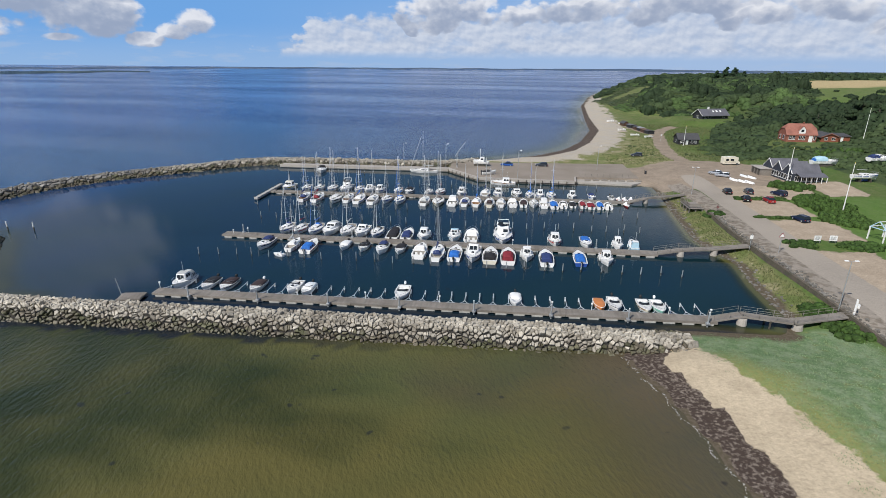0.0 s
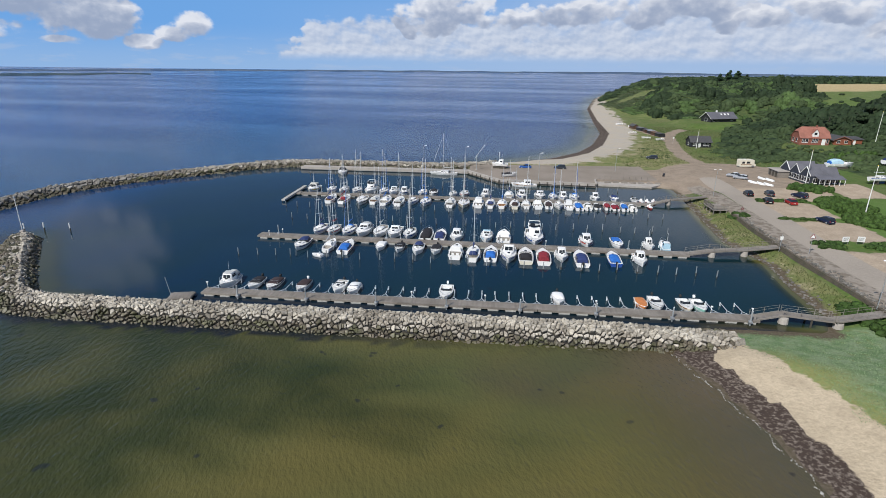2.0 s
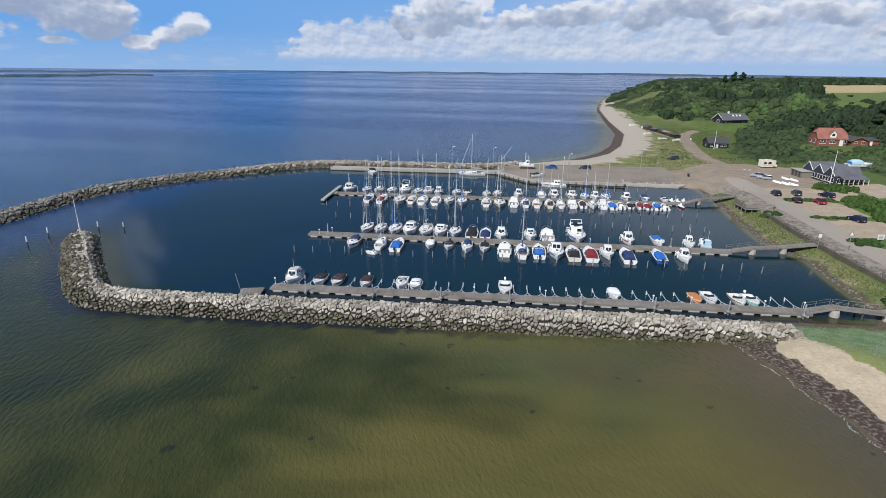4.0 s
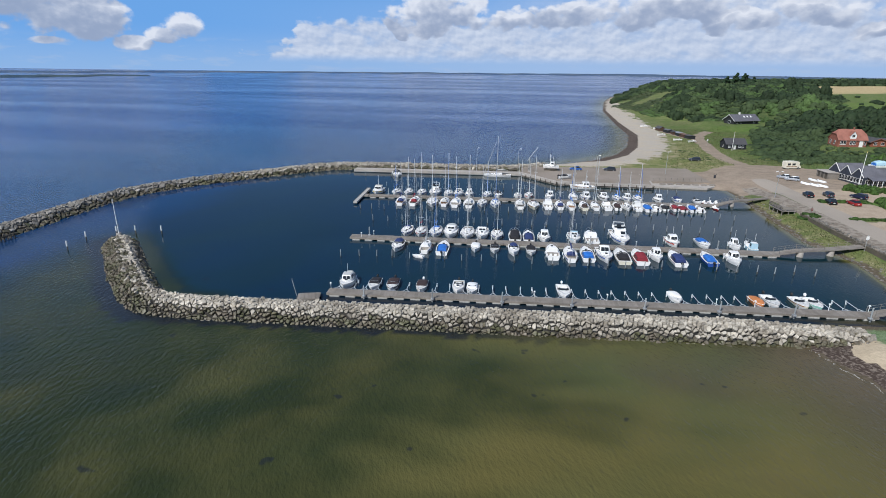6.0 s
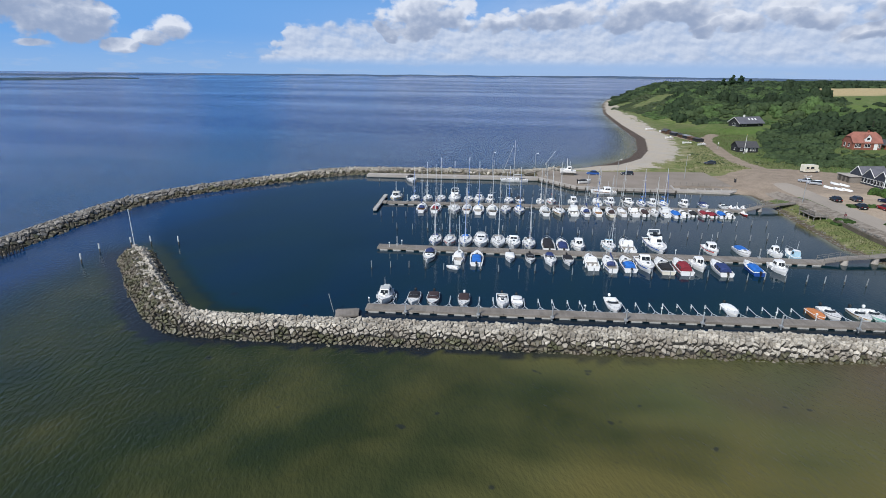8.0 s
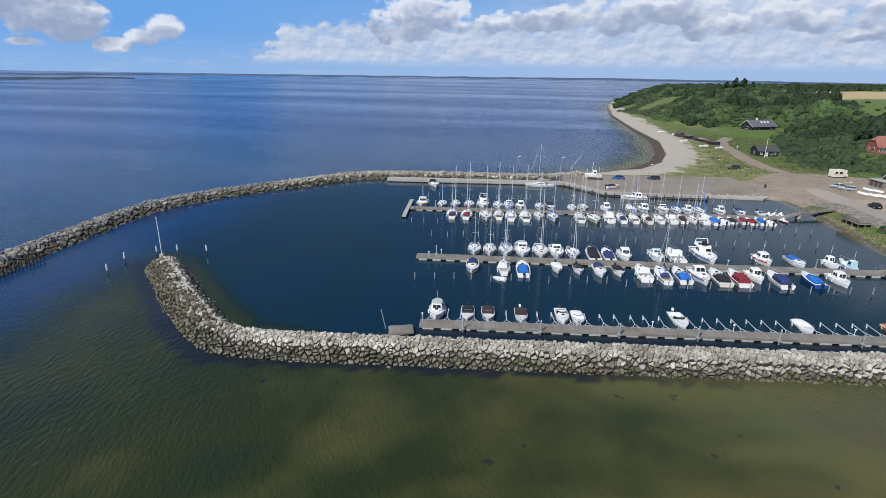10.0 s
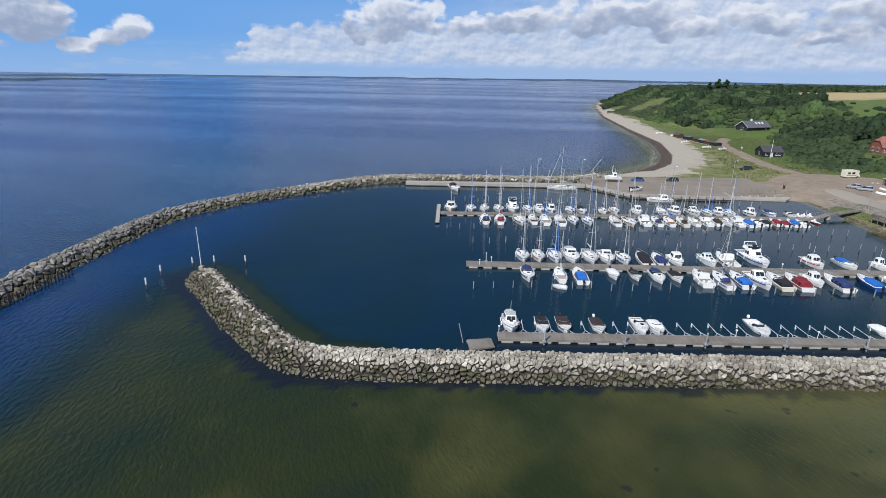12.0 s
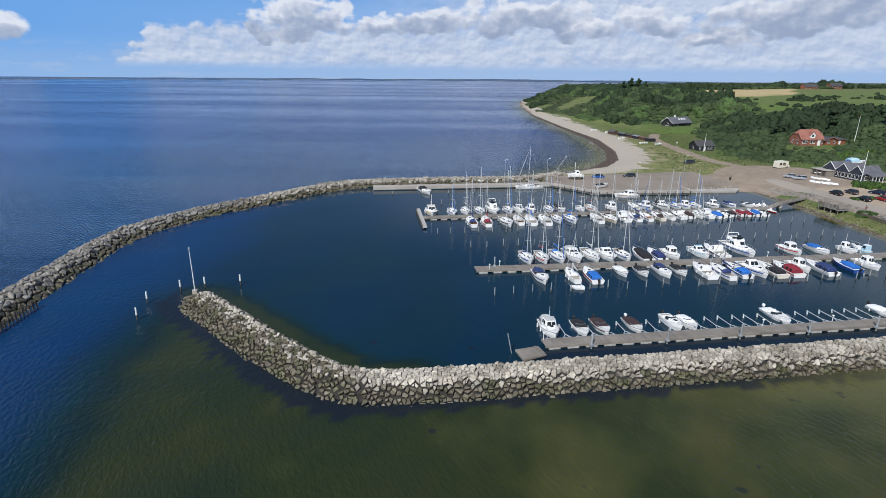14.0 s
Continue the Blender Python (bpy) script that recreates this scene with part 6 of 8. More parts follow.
    first = Boat("dinghy", 33.0, 146.4, 3.2, 1.2, -1, "red open dinghy beside the pier", "red dinghies", hull=REDPAINT, fs=0.3, fb=0.42, floor=REDPAINT)
    first.seats(0.4, 1)
    for x, y, a in ((34.6, 146.3, 6), (36.2, 146.5, -8), (33.8, 140.6, 4)):
        copy_thing(first.top, pose(x, y, 0, 0, 0, 180 + a))


north_pier_boats()


def quay_boats():
    Q = "quay"
    daycruiser(-59.8, 175.4, 8.4, -1, Q, BLACKCLOTH, label="white motor yacht with a dark canopy at the quay", full=0.34, motor=False, turn=14, h=0.9)
    b = sailboat(-25.2, 178.0, 9.4, 1, Q, 13.0, GREYCLOTH, label="long white sailing yacht lying along the quay", stripe=None, turn=90)
    b = pilothouse(1.4, 162.8, 7.8, 1, Q, "white wooden fishing boat lying along the quay", hull=GEL, at=0.3, turn=90, stripe=TEAK)
    b = runabout(-3.0, 171.0, 4.6, 1, Q, BLACKCLOTH, label="small covered boat standing on the quay", turn=-70)
    b.top.location.z = 1.7
    part("cradle", Mesh().box(-0.7, 0.7, -1.6, 1.6, -0.46, -0.25), TIMBER, b.top)
    w = pilothouse(-6.2, 186.0, 5.6, 1, Q, "white fishing boat laid up on the gravel", hull=GEL, at=0.35, turn=80, B=2.8)
    w.top.location.z = 2.15
    part("cradle", Mesh().box(-1.0, 1.0, -2.2, 2.2, -0.92, -0.3), TIMBER_DK, w.top)
    part("signal_mast", Mesh().tube([(0, 0.3, 2.0), (0, 0.3, 4.8)], 0.07), WHITEPAINT, w.top)


quay_boats()

# ---------------------------------------------------------------- things on land
BRICK = mat("red_brick", (0.27, 0.10, 0.065), 0.85, vary=0.15, scale=0.6, fine=9, col2=(0.22, 0.08, 0.055))
REDTILE = mat("red_roof_tiles", (0.30, 0.125, 0.09), 0.75, vary=0.16, scale=0.5, fine=6, per=0.1)
REDWOOD = mat("red_stained_boards", (0.26, 0.085, 0.045), 0.75, vary=0.15, fine=8)
REDBOARD = mat("brown_stained_boards", (0.10, 0.055, 0.035), 0.8, vary=0.2, fine=8)
RUSTY = mat("rusty_sheet", (0.20, 0.12, 0.085), 0.7, vary=0.25, scale=0.8, fine=6)
BLACKWOOD = mat("black_tarred_boards", (0.022, 0.024, 0.028), 0.7, vary=0.2, fine=8)
DARKROOF = mat("dark_felt_roof", (0.075, 0.075, 0.08), 0.85, vary=0.15, fine=5, per=0.1)
SLATE = mat("blue_grey_roof_sheets", (0.135, 0.135, 0.155), 0.7, vary=0.14, scale=0.4, fine=6, per=0.08)
NAVYWOOD = mat("dark_blue_boards", (0.035, 0.042, 0.06), 0.7, vary=0.18)
TYRE = RUBBER
CARGLASS = GLASSDK


def gz(x, y):
    return float(land(np.array([float(x)]), np.array([float(y)]))[0])


def face_window(parent, x, z, w, h, y=0.0, frame_mat=None, turn=0.0, panes=2):
    """A window in a wall that faces -y, or turned about the vertical: frame, sill and panes."""
    win = part("window", Mesh().box(-w / 2, w / 2, -0.05, 0.02, 0, h, 0.0), frame_mat or WHITEPAINT, parent)
    win.matrix_basis = pose(x, y, z, 0, 0, turn)
    for i in range(panes):
        a = -w / 2 + 0.07 + i * (w - 0.07) / panes
        part("pane", Mesh().box(a, a + (w - 0.07) / panes - 0.07, -0.066, -0.055, 0.08, h - 0.08), GLASSDK, win)
    part("sill", Mesh().box(-w / 2 - 0.06, w / 2 + 0.06, -0.12, 0.0, -0.08, -0.005), frame_mat or WHITEPAINT, win)
    return win


def gable_roof(x0, x1, y0, y1, ze, zr, over=0.35, hip=0.0, thick=0.16):
    """A roof whose ridge runs along x, with its underside; hip: how far the ridge ends draw in."""
    ym = (y0 + y1) / 2
    m = Mesh()
    a, b, c, d = x0 - over, x1 + over, y0 - over, y1 + over
    drop = over * (zr - ze) / ((y1 - y0) / 2)
    top = [(a, c, ze - drop), (b, c, ze - drop), (b - hip, ym, zr), (a + hip, ym, zr), (a, d, ze - drop), (b, d, ze - drop)]
    low = [(x, y, z - thick) for x, y, z in top]
    faces = [(0, 1, 2, 3), (3, 2, 5, 4)]
    if hip:
        faces += [(0, 3, 4), (1, 5, 2)]
        low_f = [(6, 9, 8, 7), (9, 10, 11, 8), (6, 10, 9), (7, 8, 11)]
        rim = [(0, 6, 7, 1), (4, 5, 11, 10), (0, 4, 10, 6), (1, 7, 11, 5)]
    else:
        low_f = [(6, 9, 8, 7), (9, 10, 11, 8)]
        rim = [(0, 6, 7, 1), (4, 5, 11, 10), (0, 3, 9, 6), (3, 4, 10, 9), (1, 7, 8, 2), (2, 8, 11, 5)]
    return m.add(top + low, faces + low_f + rim)


def gable_walls(x0, x1, y0, y1, z0, ze, zr, hip=False):
    ym = (y0 + y1) / 2
    ring = [(x0, y0), (x1, y0), (x1, y1), (x0, y1)]
    m = Mesh().loft([[(x, y, z0) for x, y in ring], [(x, y, ze) for x, y in ring]], cap1=False)
    if not hip:
        for x in (x0, x1):
            m.add([(x, y0, ze), (x, y1, ze), (x, ym, zr - 0.05)], [(0, 1, 2)])
    return m


def half_hip_roof(x0, x1, y0, y1, ze, zr, zh, hip, over=0.3, thick=0.16):
    """A gabled roof with its ridge along x, the gable tops cut back above the height zh."""
    ym = (y0 + y1) / 2
    a, b, c, d = x0 - over, x1 + over, y0 - over, y1 + over
    run = (zr - ze) / (ym - y0)
    yh = ym - (zr - zh) / run
    top = [(a, c, ze - over * run), (b, c, ze - over * run), (b, yh, zh), (b - hip, ym, zr), (a + hip, ym, zr), (a, yh, zh),
           (a, d, ze - over * run), (b, d, ze - over * run), (b, 2 * ym - yh, zh), (a, 2 * ym - yh, zh)]
    up = [(0, 1, 2, 3, 4, 5), (6, 9, 4, 3, 8, 7), (5, 4, 9), (2, 8, 3)]
    ring = (0, 1, 2, 8, 7, 6, 9, 5)
    low = [tuple(k + 10 for k in reversed(f)) for f in up]
    rim = [(ring[i], ring[i] + 10, ring[(i + 1) % 8] + 10, ring[(i + 1) % 8]) for i in range(8)]
    return Mesh().add(top + [(x, y, z - thick) for x, y, z in top], up + low + rim)


def seams(parent, material, x0, x1, y0, ym, ze, zr, step, proud=0.03, name="roof_batten"):
    """Raised seams down one slope of a roof."""
    n = int((x1 - x0) / step)
    l = Vector((0, ym - y0, zr - ze))
    me = mesh_data(name, Mesh().loft([[(-0.05, 0, 0.0), (0.05, 0, 0.0), (0.05, 0, proud + 0.01), (-0.05, 0, proud + 0.01)], [(-0.05 + l.x, l.y, l.z), (0.05, l.y, l.z), (0.05, l.y, l.z + proud + 0.01), (-0.05, l.y, l.z + proud + 0.01)]]), material)
    for i in range(n + 1):
        ob = new(name, me)
        ob.location = (x0 + i * step, y0, ze)
        ob.parent = parent


def red_house():
    g = 7.0
    h = thing("house", pose(109.8, 221.6, g), "red brick villa with a red tiled half-hipped roof and dormer", "house")
    part("wall", gable_walls(0, 10.9, 0, 6.6, -1.5, 3.0, 6.2, True), BRICK, h)
    for x in (0.0, 10.9):
        part("gable", Mesh().loft([[(x - 0.02, 0, 3.0), (x - 0.02, 6.6, 3.0), (x - 0.02, 4.75, 4.85), (x - 0.02, 1.85, 4.85)], [(x + 0.02, 0, 3.0), (x + 0.02, 6.6, 3.0), (x + 0.02, 4.75, 4.85), (x + 0.02, 1.85, 4.85)]]), BRICK, h)
    part("roof", half_hip_roof(0, 10.9, 0, 6.6, 3.0, 6.7, 5.0, 1.5), REDTILE, h, "red tiled roof")
    for x in (1.4, 2.6):
        face_window(h, x, 0.9, 1.05, 1.5)
    for x in (5.0, 6.2):
        face_window(h, x, 0.9, 1.05, 1.5)
    part("door", Mesh().box(8.3, 9.3, -0.06, 0.02, 0.1, 2.3), WHITEPAINT, h, "white panelled front door")
    part("door_frame", Mesh().box(8.1, 9.5, -0.04, 0.01, 0.0, 2.5), WHITEPAINT, h)
    face_window(h, 10.2, 0.9, 0.7, 1.5, panes=1)
    for y in (2.2, 4.9):
        w = face_window(h, 0, 0.9, 1.0, 1.5, turn=-90)
        w.location = (0, y, 0.9)
    for y in (2.2, 4.9):
        w = face_window(h, 0, 0.9, 1.0, 1.5, turn=90)
        w.location = (10.9, y, 0.9)
    dormer = part("dormer", gable_walls(0, 3.0, -1.15, 1.15, -0.6, 1.2, 2.5), WHITEPAINT, h, "white dormer with a small window")
    dormer.matrix_basis = pose(5.5, 0.2, 3.5, 0, 0, 90)
    part("dormer_roof", gable_roof(0, 3.0, -1.15, 1.15, 1.2, 2.6, 0.2, thick=0.1), REDTILE, dormer)
    win = part("dormer_window", Mesh().box(-0.03, 0.0, -0.5, 0.5, 0.3, 1.2), GLASSDK, dormer)
    ch = part("chimney", Mesh().slab(rounded(6.6, 7.1, 3.0, 3.6, 0.05, 1), 5.9, 7.3, 0.06), BRICK, h)
    g2 = 6.95
    s = thing("annex", pose(123.4, 223.4, g2), "low reddish timber outbuilding with a dark shallow roof", "outbuilding")
    body = part("wall", gable_walls(0, 8.0, 0, 6.4, -1.5, 2.0, 3.3), REDWOOD, s)
    roof = part("roof", gable_roof(0, 8.0, 0, 6.4, 2.0, 3.4, 0.5), DARKROOF, s, "dark felt roof")
    for ob in (body, roof):
        ob.matrix_basis = pose(6.4, 0, 0, 0, 0, 90)
    for x in (1.7, 4.5):
        face_window(s, x, 0.8, 1.3, 1.0)
    for k in (-1, 1):
        part("barge_board", Mesh().loft([[(3.2 + k * 3.7, -0.54, 1.7), (3.2 + k * 3.7, -0.48, 1.7), (3.2 + k * 3.7, -0.48, 1.95), (3.2 + k * 3.7, -0.54, 1.95)], [(3.2, -0.54, 3.2), (3.2, -0.48, 3.2), (3.2, -0.48, 3.45), (3.2, -0.54, 3.45)]]), REDTILE, s)
    part("side_wing", Mesh().box(6.42, 11.0, 1.0, 6.0, -1.5, 2.1), REDWOOD, s)
    part("wing_roof", Mesh().loft([[(6.3, 0.6, 2.1), (11.4, 0.6, 2.1), (11.4, 6.4, 2.1), (6.3, 6.4, 2.1)], [(6.3, 0.6, 2.3), (11.4, 0.6, 2.3), (11.4, 6.4, 2.9), (6.3, 6.4, 2.9)]]), DARKROOF, s)
    part("door", Mesh().box(7.6, 8.6, 0.94, 1.0, 0, 1.95), WHITEPAINT, s)


red_house()


def black_hut():
    h = thing("hut", pose(77.8, 246.4, gz(81, 249) - 0.1), "black timber hut with a dark roof and white windows", "hut")
    part("wall", gable_walls(0, 8.6, 0, 7.0, -0.6, 2.6, 4.6), BLACKWOOD, h)
    part("roof", gable_roof(0, 8.6, 0, 7.0, 2.6, 4.7, 0.4), DARKROOF, h)
    for x in (1.4, 5.8, 7.2):
        face_window(h, x, 0.9, 0.95, 1.1)
    part("door", Mesh().box(3.2, 4.2, -0.05, 0.02, 0, 2.1), WHITEPAINT, h)
    w = face_window(h, 0, 0.9, 1.0, 1.1, turn=-90)
    w.location = (0, 3.5, 0.9)
    seams(h, DARKROOF, 0.3, 8.4, -0.35, 3.5, 2.45, 4.72, 1.0)


black_hut()


def far_house():
    h = thing("longhouse", pose(119.0, 339.6, gz(123, 344) - 0.2, 0, 0, 21), "long dark timber house with a grey roof and rooflights", "house")
    part("wall", gable_walls(0, 18, 0, 8.5, -2.5, 2.7, 5.6), BLACKWOOD, h)
    part("roof", gable_roof(0, 18, 0, 8.5, 2.7, 5.8, 0.8), SLATE, h)
    for k in (-1, 1):
        part("barge_board", Mesh().loft([[(-0.86, 4.25 + k * 5.0, 1.95), (-0.8, 4.25 + k * 5.0, 1.95), (-0.8, 4.25 + k * 5.0, 2.25), (-0.86, 4.25 + k * 5.0, 2.25)], [(-0.86, 4.25, 5.6), (-0.8, 4.25, 5.6), (-0.8, 4.25, 5.9), (-0.86, 4.25, 5.9)]]), WHITEPAINT, h, "white barge board")
    for x in (8, 10.5, 13):
        r = part("rooflight", Mesh().box(0, 1.1, 0, 1.5, 0.05, 0.12), WHITEPAINT, h)
        r.matrix_basis = pose(x, 1.6, 4.0, math.degrees(math.atan2(3.1, 4.25)), 0, 0)
    for x in (2, 5, 15):
        face_window(h, x, 0.8, 1.6, 1.3)
    part("chimney", Mesh().slab(rounded(6.3, 7.2, 3.9, 4.7, 0.05, 1), 5.2, 6.9, 0.06), WHITEPAINT, h)
    w = face_window(h, 0, 0.6, 2.2, 1.6, turn=-90)
    w.location = (0, 4.2, 0.6)


far_house()


def beach_huts():
    rng = random.Random(2)
    spots = ((72.6, 319.5, 5.5), (74.4, 309.5, 6), (75.2, 302.5, 5), (76.0, 296, 5.5), (76.7, 290, 5), (77.4, 284, 5.0))
    for i, (x, y, l) in enumerate(spots):
        h = thing("beach_hut", pose(x, y, gz(x, y) - 0.1, 0, 0, 96 + rng.uniform(-5, 5)), "low black timber fishing hut with a flat roof" if i % 2 else "low brown timber fishing hut with a flat roof", "hut", "fishing huts by the beach")
        part("wall", gable_walls(0, l, 0, 3.2, -0.8, 1.7, 1.95 if i else 2.7), BLACKWOOD if i % 2 else REDBOARD, h)
        part("roof", gable_roof(0, l, 0, 3.2, 1.7, 2.0 if i else 2.75, 0.25, thick=0.1), (DARKROOF, SLATE, DARKROOF, GALV, RUSTY, DARKROOF, SLATE)[i], h)
        part("door", Mesh().box(1, 1.9, -0.05, 0.01, 0, 1.8), TIMBER, h)
        part("window", Mesh().box(2.6, 3.4, -0.05, 0.01, 0.9, 1.6), WHITEPAINT, h)
    for i, (x, y, a) in enumerate(((66, 276, 80), (64, 297, 95), (70.5, 328, 70), (66, 340, 88), (71, 270, 100))):
        d = Boat("dinghy", x, y, 4.4, 1.6, 1, "white open dinghy drawn up on the beach grass", "dinghies on the beach", fs=0.4, fb=0.6, turn=a)
        d.seats(0.4, 1)
        d.top.location.z = gz(x, y) + 0.38


beach_huts()


def club_house():
    g = gz(90, 172) - 0.15
    h = thing("club_house", pose(85.8, 165.4, g, 0, 0, 6), "dark blue timber club house with three gables and grey roofs", "club house")
    W, n = 8.8, 3
    d = 15.0 / n
    part("wall", Mesh().box(0.0, W, 0.0, 15.0, -1.5, 2.7), NAVYWOOD, h)
    for i in range(n):
        y0 = i * d
        gab = part("gable", gable_walls(0, W, y0, y0 + d, 2.7, 2.71, 5.1), NAVYWOOD, h, "dark blue gable end")
        roof = part("roof", gable_roof(0.0, W, y0 + 0.02, y0 + d - 0.02, 2.75, 5.2, 0.0, thick=0.1), SLATE, h)
        seams(h, SLATE, 0.2, W, y0 + 0.02, y0 + d / 2, 2.75, 5.2, 0.9)
        for s, (ya, yb) in enumerate(((y0, y0 + d / 2), (y0 + d, y0 + d / 2))):
            part("barge_board", Mesh().loft([[(-0.16, ya, 2.7), (0.02, ya, 2.7), (0.02, ya, 2.88), (-0.16, ya, 2.88)], [(-0.16, yb, 5.16), (0.02, yb, 5.16), (0.02, yb, 5.34), (-0.16, yb, 5.34)]]), WHITEPAINT, h, "white barge board")
        for k in range(4):
            w = face_window(h, 0, 0, 0.9, 1.5, turn=-90, panes=1)
            w.location = (0, y0 + d * (k + 0.5) / 4, 0.75)
    v = part("veranda_roof", Mesh().loft([[(1.0, -2.6, 2.2), (W + 0.3, -2.6, 2.2), (W + 0.3, 0.0, 2.95), (1.0, 0.0, 2.95)], [(1.0, -2.6, 2.32), (W + 0.3, -2.6, 2.32), (W + 0.3, 0.0, 3.07), (1.0, 0.0, 3.07)]]), SLATE, h)
    for i in range(6):
        part("veranda_post", Mesh().box(1.3 + i * 1.5, 1.42 + i * 1.5, -2.5, -2.35, -0.8, 2.2), WHITEPAINT, h)
    for i in range(4):
        face_window(h, 1.6 + i * 2.0, 0.6, 1.4, 1.5)
    a = thing("shed", pose(81.4, 175.4, gz(82, 177) - 0.1), "low flat-roofed grey shed beside the club house", "shed")
    part("wall", Mesh().box(0, 3.6, 0, 6.4, -0.6, 2.1), TIMBER, a)
    part("roof", Mesh().slab([(-0.3, -0.3), (3.9, -0.3), (3.9, 6.7), (-0.3, 6.7)], 2.1, 2.3, 0.04), CONCRETE, a)
    for i in range(3):
        part("door", Mesh().box(-0.05, 0.01, 0.5 + i * 2, 1.6 + i * 2, 0, 1.9), TIMBER_DK, a)


club_house()


def car(x, y, turn, paint, label, estate=False, group="parked cars"):
    c = thing("car", pose(x, y, gz(x, y) + 0.02, 0, 0, turn), label, "car", group)
    body = Mesh()
    rows = []
    for yy, w, z in ((-2.1, 0.72, 0.62), (-2.05, 0.82, 0.86), (-1.2, 0.88, 0.92), (0.6, 0.88, 0.92), (1.55, 0.84, 0.82), (2.05, 0.72, 0.66), (2.12, 0.62, 0.5)):
        rows.append([(-w, yy, 0.26), (w, yy, 0.26), (w + 0.02, yy, z * 0.65), (w * 0.94, yy, z), (-w * 0.94, yy, z), (-w - 0.02, yy, z * 0.65)])
    part("body", body.loft(rows), paint, c)
    back = -2.0 if estate else -1.85
    low = [(-0.80, back, 0.9), (0.80, back, 0.9), (0.82, 0.95, 0.9), (-0.82, 0.95, 0.9)]
    up = [(-0.62, back + (0.2 if estate else 0.7), 1.42), (0.62, back + (0.2 if estate else 0.7), 1.42), (0.62, 0.1, 1.44), (-0.62, 0.1, 1.44)]
    part("window_band", Mesh().loft([low, up]), CARGLASS, c)
    part("roof", Mesh().loft([[(x2 * 1.02, y2, z2 - 0.04) for x2, y2, z2 in up], [(x2 * 0.93, y2 * 0.97, z2 + 0.05) for x2, y2, z2 in up]]), paint, c)
    for sx in (-1, 1):
        for yy in (-1.3, 1.3):
            w = part("wheel", Mesh().tube([(sx * 0.68, yy, 0.31), (sx * 0.88, yy, 0.31)], 0.31, 12), TYRE, c)
            part("rim", Mesh().tube([(sx * 0.86, yy, 0.31), (sx * 0.895, yy, 0.31)], 0.19, 8), GALV, w)
        part("headlight", Mesh().slab(rounded(sx * 0.55 - 0.14, sx * 0.55 + 0.14, 2.0, 2.1, 0.03, 1), 0.6, 0.72, 0.02), WHITEPAINT, c)
        part("tail_light", Mesh().box(sx * 0.66 - 0.1, sx * 0.66 + 0.1, -2.12, -2.05, 0.62, 0.8), REDPAINT, c)
        part("pillar", Mesh().tube([(sx * 0.82, -0.35, 0.9), (sx * 0.635, -0.35, 1.43)], 0.035, 4), paint, c)
    part("number_plate", Mesh().box(-0.25, 0.25, -2.14, -2.1, 0.5, 0.6), WHITEPAINT, c)


CARNAVY = mat("navy_car_paint", (0.012, 0.018, 0.05), 0.2, 0.2, vary=0.05)
CARBLACK = mat("black_car_paint", (0.012, 0.012, 0.014), 0.2, 0.1, vary=0.05)
CARRED = mat("red_car_paint", (0.30, 0.02, 0.02), 0.25, 0.1, vary=0.05)
CARSILVER = mat("silver_car_paint", (0.45, 0.47, 0.5), 0.3, 0.5, vary=0.04)
CARBLUE = mat("blue_car_paint", (0.03, 0.10, 0.34), 0.25, 0.1, vary=0.05)
CARGREY = mat("dark_grey_car_paint", (0.05, 0.055, 0.065), 0.25, 0.3, vary=0.05)
for place in ((68.2, 124.0, 14, CARNAVY, "dark navy parked estate car", True), (62.3, 150.4, -6, CARBLACK, "black hatchback parked beside the road", False), (63.8, 142.2, -8, CARBLACK, "dark parked car beside a hedge", False),
              (69.0, 141.2, 0, CARRED, "dark red parked hatchback", False), (68.0, 150.9, -8, CARGREY, "dark grey parked car", True), (75.0, 149.0, 26, CARNAVY, "dark blue parked van-like estate car", True),
              (68.6, 176.6, 60, CARSILVER, "silver parked car on gravel", False), (69.4, 173.2, 60, CARSILVER, "silver parked estate car", True), (2.8, 187.6, 88, CARBLUE, "bright blue parked car on the quay", False),
              (14.8, 188.2, 88, CARGREY, "dark grey parked car on the quay", True), (52.2, 211.6, 84, CARGREY, "dark parked car with a trailer on grass", True)):
    car(*place)


